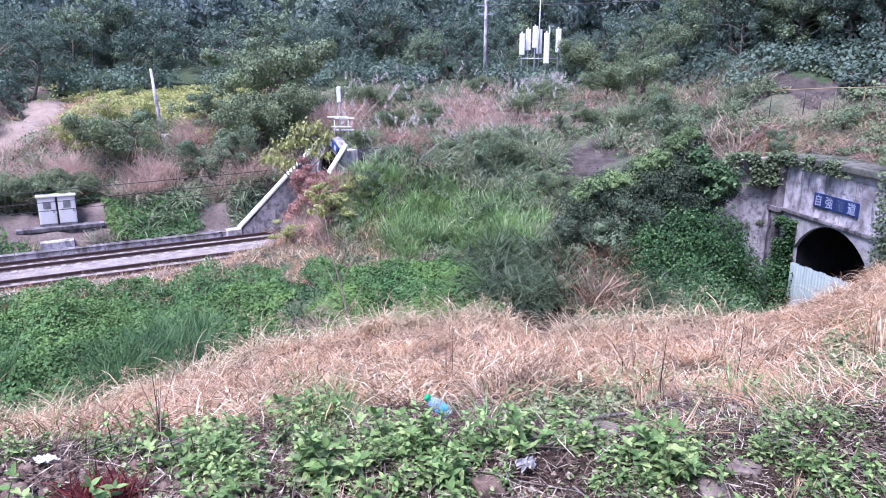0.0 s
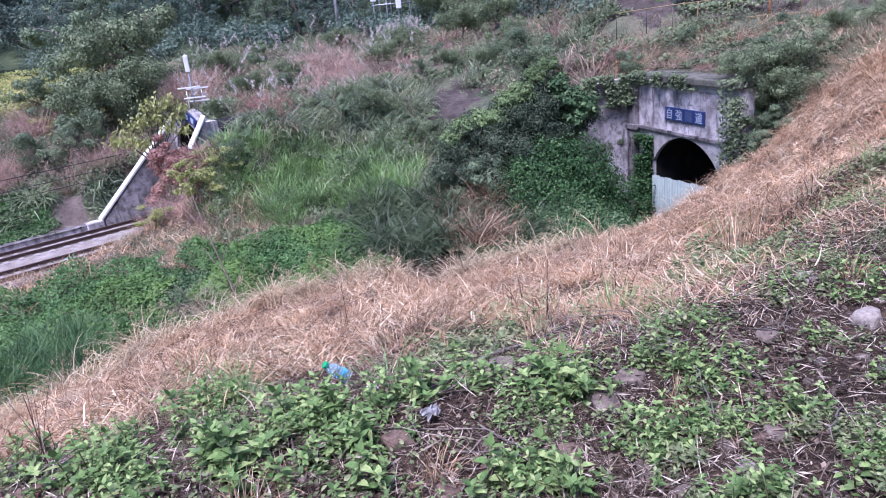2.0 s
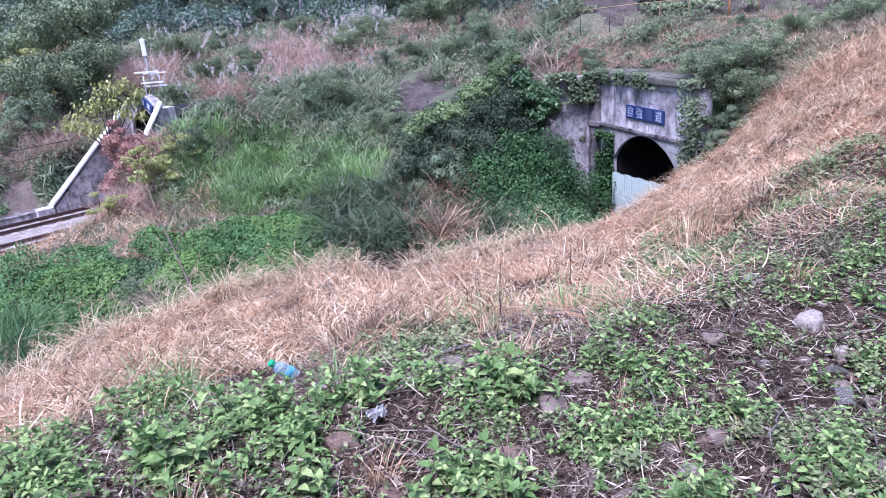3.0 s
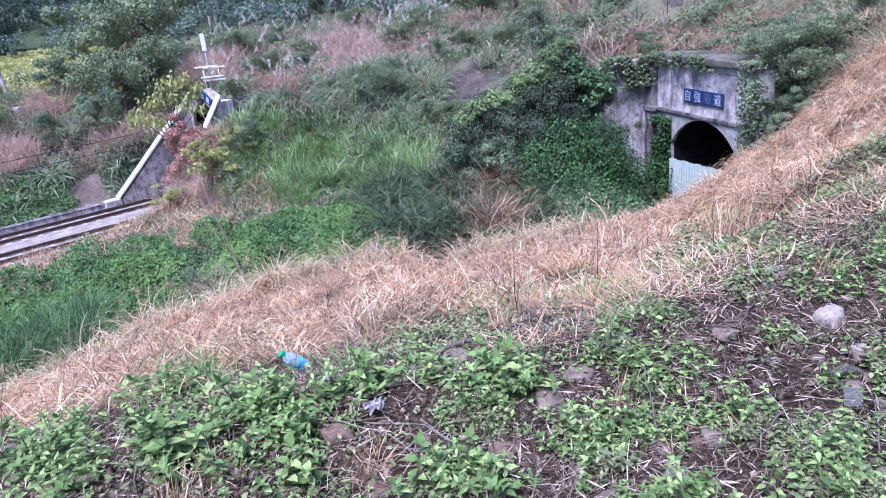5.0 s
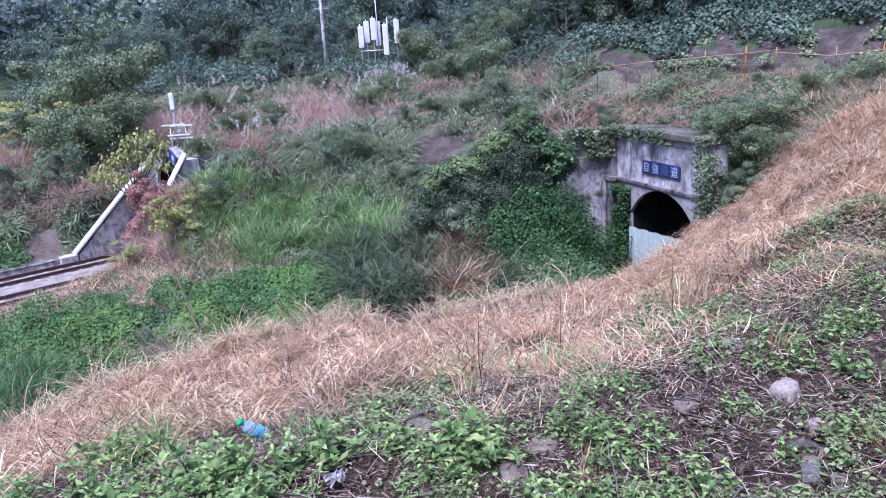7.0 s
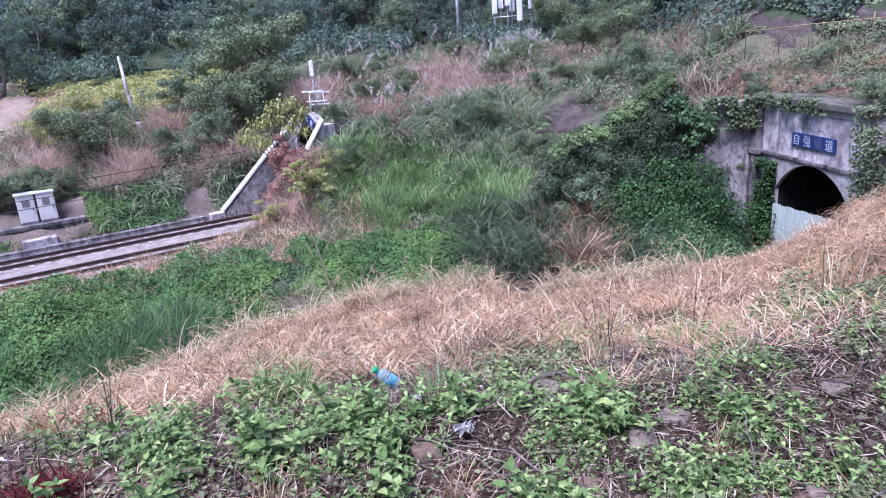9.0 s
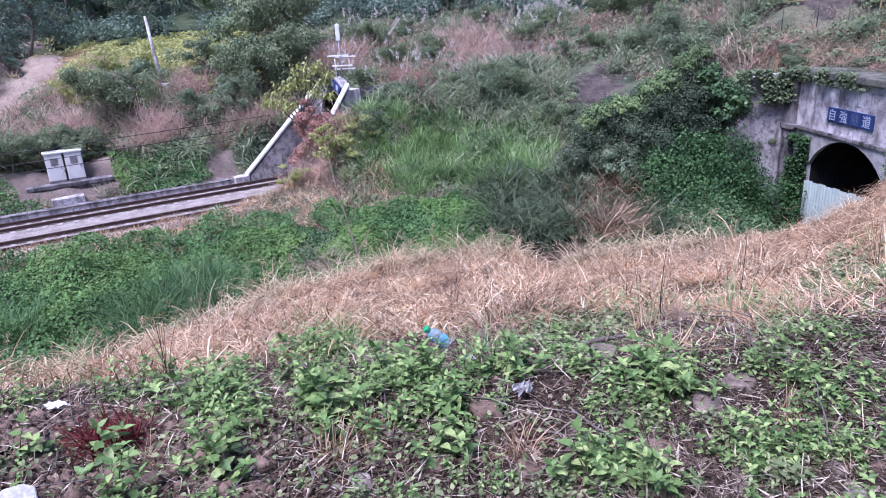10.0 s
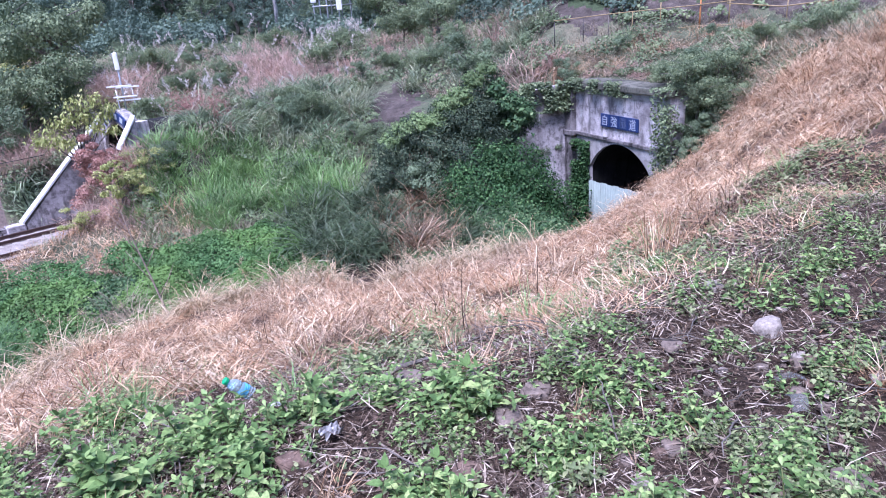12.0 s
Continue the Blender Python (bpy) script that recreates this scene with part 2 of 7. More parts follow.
L_PINK = foliage("pinkish dry blades", [(0.0, (0.33, 0.209, 0.16)), (0.6, (0.506, 0.347, 0.281)), (1.0, (0.682, 0.517, 0.44))], 0.8, 0.35, patch=(0.363, 0.319, 0.22), patch_scale=0.4, even=0.4, tuft=1.2)
L_PINK_HEADS = foliage("pinkish seed heads", [(0.0, (0.373, 0.258, 0.204)), (0.6, (0.56, 0.404, 0.327)), (1.0, (0.705, 0.545, 0.454))], 0.8, 0.35, even=0.3)
L_RUST = foliage("rust-red foliage", [(0.0, (0.263, 0.138, 0.106)), (0.6, (0.388, 0.219, 0.175)), (1.0, (0.5, 0.312, 0.256))], 0.6, 0.3)
L_BUSH = foliage("bush leaves", [(0.0, (0.084, 0.123, 0.0667)), (0.5, (0.161, 0.218, 0.113)), (0.9, (0.253, 0.312, 0.164)), (1.0, (0.4, 0.421, 0.239))], 0.6, 0.3, even=0.4, tuft=1.6)
L_YELLOW = foliage("yellow-green leaves", [(0.0, (0.249, 0.285, 0.094)), (0.5, (0.404, 0.44, 0.154)), (1.0, (0.57, 0.558, 0.242))], 0.5, 0.35)
# leans to blue and is lightened: some distance haze sits in the colour
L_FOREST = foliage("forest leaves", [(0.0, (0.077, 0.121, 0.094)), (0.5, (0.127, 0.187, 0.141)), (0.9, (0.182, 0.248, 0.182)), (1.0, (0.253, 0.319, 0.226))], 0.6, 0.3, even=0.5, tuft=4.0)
L_FOREST_LIGHT = foliage("lighter forest leaves", [(0.0, (0.12, 0.168, 0.102)), (0.5, (0.198, 0.264, 0.15)), (1.0, (0.288, 0.348, 0.198))], 0.6, 0.3, even=0.5, tuft=3.0)
# paler, bluer leaves: the haze over the hills is put into the colour
L_FAR_HAZY = foliage("hazy far woods leaves", [(0.0, (0.127, 0.173, 0.162)), (0.5, (0.182, 0.238, 0.224)), (1.0, (0.264, 0.319, 0.286))], 0.7, 0.3, patch=(0.165, 0.216, 0.134), patch_scale=0.08, grain=3.0, even=0.5, tuft=6.0)
# kept dark for the shaded hollow of the big bush
L_BUSH_SHADED = foliage("shade-darkened bush leaves", [(0.0, (0.035, 0.055, 0.035)), (0.5, (0.065, 0.095, 0.055)), (1.0, (0.13, 0.165, 0.095))], 0.6, 0.2, tuft=1.6)
L_DEEP = foliage("bluish green grass", [(0.0, (0.0438, 0.0952, 0.0382)), (0.5, (0.0813, 0.162, 0.0638)), (1.0, (0.163, 0.258, 0.102))], 0.5, 0.3, even=0.2, tuft=1.2, gloss=0.2)
# a paler plant, lightened further for the lit ridge of the bush
L_DRAPE_LIT = foliage("pale creeper leaves, lit tone", [(0.0, (0.11, 0.17, 0.065)), (0.5, (0.19, 0.275, 0.11)), (1.0, (0.30, 0.38, 0.17))], 0.5, 0.3, even=0.3, tuft=1.0)
L_MOUND = foliage("mound creeper leaves", [(0.0, (0.022, 0.052, 0.02)), (0.5, (0.047, 0.108, 0.037)), (0.85, (0.08, 0.162, 0.057)), (1.0, (0.145, 0.24, 0.088))], 0.5, 0.25, even=0.0, tuft=1.5)
L_BANANA = foliage("banana leaves", [(0.0, (0.11, 0.17, 0.07)), (0.6, (0.18, 0.26, 0.10)), (1.0, (0.27, 0.33, 0.14))], 0.45, 0.3)


# ---- mesh helpers ----
def np_mesh(name, verts, *face_sets):
    """A mesh from arrays: vertices, and any number of arrays of faces."""
    me = bpy.data.meshes.new(name)
    verts = np.asarray(verts, dtype=np.float32)
    loops = np.concatenate([np.asarray(f, dtype=np.int32).ravel() for f in face_sets])
    sizes = np.concatenate([np.full(len(f), np.shape(f)[1], dtype=np.int32) for f in face_sets])
    return fill_mesh(me, verts, loops, sizes)


def fill_mesh(me, verts, loops, sizes):
    me.vertices.add(len(verts))
    me.vertices.foreach_set("co", verts.ravel())
    me.loops.add(len(loops))
    me.loops.foreach_set("vertex_index", loops)
    me.polygons.add(len(sizes))
    me.polygons.foreach_set("loop_start", np.concatenate([[0], np.cumsum(sizes)[:-1]]).astype(np.int32))
    me.update(calc_edges=True)
    me.validate()
    return me


def joined(name, me, mats):
    """Many copies of one mesh as a single one."""
    co, li = np.zeros(len(me.vertices) * 3, np.float32), np.zeros(len(me.loops), np.int32)
    lt = np.zeros(len(me.polygons), np.int32)
    me.vertices.foreach_get("co", co)
    me.loops.foreach_get("vertex_index", li)
    me.polygons.foreach_get("loop_total", lt)
    co = co.reshape(-1, 3)
    verts = np.concatenate([co @ np.array(m)[:3, :3].T + np.array(m)[:3, 3] for m in mats]).astype(np.float32)
    loops = (li[None] + (np.arange(len(mats)) * len(co))[:, None]).ravel().astype(np.int32)
    return fill_mesh(bpy.data.meshes.new(name), verts, loops, np.tile(lt, len(mats)))


def bm_mesh(name, bm, smooth=False):
    me = bpy.data.meshes.new(name)
    bm.normal_update()
    bm.to_mesh(me)
    bm.free()
    if smooth:
        for p in me.polygons:
            p.use_smooth = True
    return me


def part(name, data, mat, parent=None, label="", at=None):
    """One mesh object under a thing or a part."""
    me = bm_mesh(name, data) if isinstance(data, bmesh.types.BMesh) else data
    if mat and not me.materials:
        me.materials.append(mat)
    ob = new(name, me)
    if parent:
        ob.parent = parent
    if at is not None:
        ob.matrix_basis = at
    if label:
        ob["label"] = label
    return ob


def thing(name, label, category, at=None, group="", kind=""):
    ob = new(name)
    ob.empty_display_size = 0.2
    if at is not None:
        ob.matrix_basis = at
    return tagged(ob, label, category, group, kind)


def box(bm, lo, hi, bevel=0.0, m=None):
    g = bmesh.ops.create_cube(bm, size=1.0)
    size = [max(h - l, 1e-4) for l, h in zip(lo, hi)]
    mid = [(h + l) / 2 for l, h in zip(lo, hi)]
    bmesh.ops.scale(bm, vec=size, verts=g["verts"])
    if bevel:
        edges = list({e for v in g["verts"] for e in v.link_edges})
        r = bmesh.ops.bevel(bm, geom=edges, offset=bevel, segments=2, affect="EDGES", profile=0.6)
        vs = list({v for f in r["faces"] for v in f.verts} | {v for v in g["verts"] if v.is_valid})
    else:
        vs = g["verts"]
    bmesh.ops.translate(bm, vec=mid, verts=vs)
    if m is not None:
        bmesh.ops.transform(bm, matrix=m, verts=vs)
    return vs


def boxed(lo, hi, bevel=0.0, m=None):
    bm = bmesh.new()
    box(bm, lo, hi, bevel, m)
    return bm


def tube_mesh(name, pts, radii, sides=7):
    """A tapered tube through points."""
    pts = np.asarray(pts, float)
    n = len(pts)
    radii = np.broadcast_to(np.asarray(radii, float), (n,))
    tan = np.gradient(pts, axis=0)
    tan /= np.linalg.norm(tan, axis=1)[:, None] + 1e-9
    ref = np.where(np.abs(tan[:, 2:3]) > 0.9, np.array([[1.0, 0, 0]]), np.array([[0, 0, 1.0]]))
    u = np.cross(tan, ref)
    u /= np.linalg.norm(u, axis=1)[:, None]
    v = np.cross(tan, u)
    a = np.linspace(0, 2 * np.pi, sides, endpoint=False)
    ring = pts[:, None] + radii[:, None, None] * (np.cos(a)[None, :, None] * u[:, None] + np.sin(a)[None, :, None] * v[:, None])
    verts = np.concatenate([ring.reshape(-1, 3), pts[[0, -1]]])
    i, j = np.meshgrid(np.arange(n - 1), np.arange(sides), indexing="ij")
    jn = (j + 1) % sides
    quads = np.stack([i * sides + j, i * sides + jn, (i + 1) * sides + jn, (i + 1) * sides + j], -1).reshape(-1, 4)
    k = np.arange(sides)
    caps = np.concatenate([np.stack([np.full(sides, n * sides), (k + 1) % sides, k], -1),
                           np.stack([np.full(sides, n * sides + 1), (n - 1) * sides + k, (n - 1) * sides + (k + 1) % sides], -1)])
    return verts, quads, caps


def join_tubes(name, tubes):
    vs, qs, ts, off = [], [], [], 0
    for v, q, c in tubes:
        vs.append(v), qs.append(q + off), ts.append(c + off)
        off += len(v)
    me = np_mesh(name, np.concatenate(vs), np.concatenate(qs), np.concatenate(ts))
    for p in me.polygons:
        p.use_smooth = True
    return me


def pole_mesh(name, a, b, r0, r1=None, sides=10):
    return join_tubes(name, [tube_mesh(name, np.linspace(a, b, 3), np.linspace(r0, r0 if r1 is None else r1, 3), sides)])


def blades(base, length, width, yaw, lean, droop, curl=0.0, joints=3):
    """Grass blades: arching strips of some joints. All arguments but the joints by blade."""
    n = len(base)
    twist = rng.uniform(-0.9, 0.9, n)
    side = np.stack([-np.sin(yaw + twist), np.cos(yaw + twist), np.zeros(n)], -1)
    p, rows = np.array(base, float), []
    cuts = [(0.0, 0.38, 1.0), (0.38, 0.34, 0.85), (0.72, 0.28, 0.55)] if joints == 3 else [(k / joints, 1 / joints, 1 - 0.6 * (k / joints) ** 1.5) for k in range(joints)]
    for s, ds, w in cuts:
        rows += [p - side * (width * w / 2)[:, None], p + side * (width * w / 2)[:, None]]
        th = lean + droop * (s + ds / 2)
        turn = yaw + curl * (s + ds / 2)
        d = np.stack([np.cos(turn), np.sin(turn), np.zeros(n)], -1)
        p = p + (ds * length)[:, None] * (d * np.sin(th)[:, None] + np.array([0, 0, 1.0]) * np.cos(th)[:, None])
    rows.append(p)
    v = np.stack(rows, 1).reshape(-1, 3)
    o = (np.arange(n) * (2 * joints + 1))[:, None]
    quads = np.concatenate([o + [2 * k, 2 * k + 1, 2 * k + 3, 2 * k + 2] for k in range(joints - 1)])
    return v, quads, o + [2 * joints - 2, 2 * joints - 1, 2 * joints]


def leaf_frames(yaw, pitch, roll):
    f = np.stack([np.cos(pitch) * np.cos(yaw), np.cos(pitch) * np.sin(yaw), np.sin(pitch)], -1)
    s0 = np.stack([-np.sin(yaw), np.cos(yaw), np.zeros_like(yaw)], -1)
    n0 = np.cross(f, s0)
    s = s0 * np.cos(roll)[:, None] + n0 * np.sin(roll)[:, None]
    return f, s, np.cross(f, s)


def leaves(base, length, width, yaw, pitch, roll, fine=False, oval=False):
    """Leaves: folded along the midrib; oval ones have six corners, fine ones a rounder outline and a drooping tip."""
    f, s, n = leaf_frames(yaw, pitch, roll)
    L, W = length[:, None], width[:, None]
    if oval:
        v = np.stack([base, base + f * L * 0.3 - s * W * 0.46 + n * W * 0.1, base + f * L * 0.66 - s * W * 0.38, base + f * L - n * W * 0.2,
                      base + f * L * 0.66 + s * W * 0.38, base + f * L * 0.3 + s * W * 0.46 + n * W * 0.1], 1).reshape(-1, 3)
        o = (np.arange(len(base)) * 6)[:, None]
        return v, np.concatenate([o + [0, 1, 2, 3], o + [0, 3, 4, 5]])
    if not fine:
        v = np.stack([base, base + f * L * 0.45 - s * W * 0.5 + n * W * 0.12, base + f * L, base + f * L * 0.45 + s * W * 0.5 + n * W * 0.12], 1).reshape(-1, 3)
        o = (np.arange(len(base)) * 4)[:, None]
        return v, np.concatenate([o + [0, 1, 2], o + [0, 2, 3]])
    rows = [base]
    for t, w, z in ((0.28, 0.46, 0.10), (0.62, 0.36, 0.04)):
        rows += [base + f * L * t - s * W * w + n * W * z, base + f * L * t + n * W * (z - 0.12), base + f * L * t + s * W * w + n * W * z]
    rows.append(base + f * L - n * W * 0.22)
    v = np.stack(rows, 1).reshape(-1, 3)
    o = (np.arange(len(base)) * 8)[:, None]
    tris = np.concatenate([o + [0, 1, 2], o + [0, 2, 3], o + [4, 7, 5], o + [5, 7, 6]])
    quads = np.concatenate([o + [1, 4, 5, 2], o + [2, 5, 6, 3]])
    return v, tris, quads


def facing_leaves(p, nrm, length, width, tilt, g):
    """Leaves laid like shingles over a plant: each faces about the way nrm gives and hangs downwards."""
    m = len(p)
    n = nrm / np.linalg.norm(nrm, axis=1)[:, None] + g.normal(0, tilt, (m, 3))
    n /= np.linalg.norm(n, axis=1)[:, None]
    f = np.array([0, 0, -1.0]) + g.normal(0, 0.7, (m, 3))
    f -= n * (n * f).sum(1)[:, None]
    f /= np.linalg.norm(f, axis=1)[:, None]
    s = np.cross(n, f)
    L, W = length[:, None], width[:, None]
    v = np.stack([p - f * L * 0.45, p - s * W * 0.5 - n * W * 0.10, p + f * L * 0.55 - n * L * 0.12, p + s * W * 0.5 - n * W * 0.10], 1).reshape(-1, 3)
    o = (np.arange(m) * 4)[:, None]
    return v, np.concatenate([o + [0, 1, 2], o + [0, 2, 3]])


# ---- the lie of the land ----
# Lines across the view, from the verge outwards. At each bearing (degrees east of ahead) a distance from the standing place and a height.
STAND = np.array([0.2, -0.25])
BEARINGS = [-50, -38, -26, -14, 0, 12, 24, 30, 36, 42, 50, 60]
LINES = []


def land_line(*pairs):
    fine = np.arange(-60.0, 70.5, 0.5)
    k = np.exp(-0.5 * (np.arange(-8, 9) / 3.0) ** 2)
    k /= k.sum()
    out = []
    for i in (0, 1):
        v = np.interp(fine, BEARINGS, [p[i] for p in pairs])
        out.append(np.convolve(np.pad(v, 8, mode="edge"), k, mode="valid"))
    LINES.append((fine, *out))


def level(r, z):
    land_line(*[(r, z)] * len(BEARINGS))


level(0.0, 0.02)
land_line((2.6, -.30), (2.6, -.36), (2.6, -.42), (2.6, -.42), (2.6, -.42), (2.7, -.36), (2.8, -.30), (2.9, -.22), (3.0, -.18), (3.2, -.12), (3.4, -.06), (3.5, 0.0))    # foot of the verge
land_line((4.2, -.25), (3.9, -.34), (3.5, -.41), (3.4, -.39), (3.4, -.36), (3.5, -.32), (3.7, -.20), (4.0, -.14), (4.4, -.10), (5.2, -.06), (6.5, .05), (7.5, .15))      # its low crown
land_line((5.2, -.42), (4.7, -.47), (4.3, -.58), (4.2, -.60), (4.2, -.63), (4.4, -.56), (4.9, -.58), (5.4, -.50), (6.2, -.45), (8.0, -.46), (11.0, -.10), (13.0, .12))   # edge of the terrace
land_line((8.0, -2.0), (8.5, -2.4), (9.5, -3.0), (10.5, -3.0), (11.0, -3.15), (12.0, -3.4), (14.0, -3.7), (17.0, -3.75), (19.0, -3.75), (18.0, -2.2), (17.0, -.35), (16.0, .4))  # dry slope
land_line((12.0, -4.0), (13.0, -4.6), (15.0, -5.1), (17.0, -5.15), (17.8, -4.9), (18.0, -5.2), (19.5, -4.85), (21.0, -4.65), (26.0, -4.0), (27.0, -1.1), (26.0, .05), (25.0, 1.6))   # its lower brow
land_line((18.5, -6.6), (18.5, -7.1), (19.0, -7.5), (20.5, -7.6), (21.5, -7.7), (22.5, -7.9), (24.0, -8.3), (26.5, -8.7), (29.0, -4.3), (29.0, -1.0), (28.0, .5), (27.0, 2.0))        # gully
land_line((27.5, -6.6), (26.5, -6.6), (26.5, -6.7), (27.0, -6.8), (27.5, -6.8), (28.0, -6.7), (29.0, -5.0), (31.0, -8.7), (31.0, -3.4), (31.0, -.9), (30.0, .8), (29.0, 2.3))         # far bank
land_line((42.0, -5.0), (42.0, -4.8), (42.0, -4.8), (40.0, -4.7), (37.0, -4.0), (38.0, -2.7), (36.0, -1.8), (36.0, -1.4), (36.0, -1.3), (35.5, -.6), (35.0, .7), (35.0, 2.4))         # hillside
land_line((50.0, -1.9), (50.0, -2.8), (53.0, -.5), (50.0, -1.7), (50.0, -1.1), (48.0, -1.0), (42.0, .25), (41.0, .3), (40.0, .35), (40.0, .4), (40.0, .9), (40.0, 2.5))             # shoulder and upper path
land_line((60.0, -.3), (60.0, -.6), (66.0, .3), (62.0, 1.0), (60.0, .9), (60.0, .5), (47.0, 2.6), (46.0, 3.2), (45.0, 3.4), (45.0, 3.6), (45.0, 4.2), (45.0, 5.5))                 # hilltop
land_line((90.0, 1.5), (90.0, 1.5), (95.0, 1.0), (95.0, 1.5), (95.0, 2.0), (90.0, 3.0), (80.0, 12.0), (75.0, 15.0), (72.0, 16.0), (72.0, 17.0), (72.0, 18.0), (72.0, 18.0))       # foot of the wooded hills
level(190.0, 26.0)
level(420.0, 105.0)
level(1600.0, 300.0)

# the railway: a straight line past the cabinets, and its right-hand normal
RAIL_A, RAIL_D, RAIL_N, RAIL_Z = np.array([-19.94, 30.04]), np.array([0.852, 0.523]), np.array([-0.523, 0.852]), -6.6
RAIL_END = 15.5
# the old portal: a corner of its face, the way along it and the way in
OLD_O, OLD_S, OLD_IN = np.array([15.49, 30.25]), np.array([0.0866, -0.9962]), np.array([0.9962, 0.0866])


def smooth(a, b, v):
    t = np.clip((v - a) / (b - a), 0, 1)
    return t * t * (3 - 2 * t)


def polar(x, y):
    dx, dy = x - STAND[0], y - STAND[1]
    return np.degrees(np.arctan2(dx, dy)), np.hypot(dx, dy)


def line_at(i, az):
    fine, r, z = LINES[i]
    return np.interp(az, fine, r), np.interp(az, fine, z)


def lumps(x, y, k):
    return (np.sin(x * k * 1.3 + 1.1 * np.sin(y * k * 0.7)) + np.sin(y * k * 1.1 + 1.7 + 1.3 * np.sin(x * k * 0.9)) + 0.6 * np.sin((x + y) * k * 2.1 + 0.5) + 0.6 * np.sin((x - y) * k * 1.9 + 2.0)) / 3.2


def gradient_noise(x, y, seed):
    """Smooth noise over the plan, about -1 to 1."""
    x, y = np.asarray(x, float) + seed * 37.17, np.asarray(y, float) - seed * 19.73
    ix, iy = np.floor(x).astype(np.int64), np.floor(y).astype(np.int64)
    fx, fy = x - ix, y - iy
    def corner(a, b):
        h = ((ix + a) * 374761393 + (iy + b) * 668265263 + 1274126177) & 0xFFFFFFFF
        h = ((h ^ (h >> 13)) * 1103515245) & 0xFFFFFFFF
        ang = ((h ^ (h >> 16)) & 0xFFFF) * (2 * np.pi / 65536)
        return np.cos(ang) * (fx - a) + np.sin(ang) * (fy - b)
    u, v = fx ** 3 * (fx * (fx * 6 - 15) + 10), fy ** 3 * (fy * (fy * 6 - 15) + 10)
    low = corner(0, 0) * (1 - u) + corner(1, 0) * u
    return 1.5 * (low * (1 - v) + (corner(0, 1) * (1 - u) + corner(1, 1) * u) * v)


def cloudy(x, y, scale, seed):
    return sum(gradient_noise(x * scale * k, y * scale * k, seed + k) / k for k in (1, 2, 4))


ROAD = [(-52, 48.4), (-44, 48.4), (-39, 48.4), (-36, 48.6), (-33.9, 48.8), (-32.5, 50.3), (-31.2, 53.0), (-30.2, 57.0), (-29.6, 62.0)]
ROAD_XY = [(STAND[0] + r * math.sin(radians(a)), STAND[1] + r * math.cos(radians(a))) for a, r in ROAD]


def road_distance(x, y):
    """How far a place lies from the middle of the dirt road."""
    best = np.full(np.shape(x), 1e9)
    for (ax, ay), (bx, by) in zip(ROAD_XY, ROAD_XY[1:]):
        t = np.clip(((x - ax) * (bx - ax) + (y - ay) * (by - ay)) / ((bx - ax) ** 2 + (by - ay) ** 2), 0, 1)
        best = np.minimum(best, np.hypot(x - ax - t * (bx - ax), y - ay - t * (by - ay)))
    return best


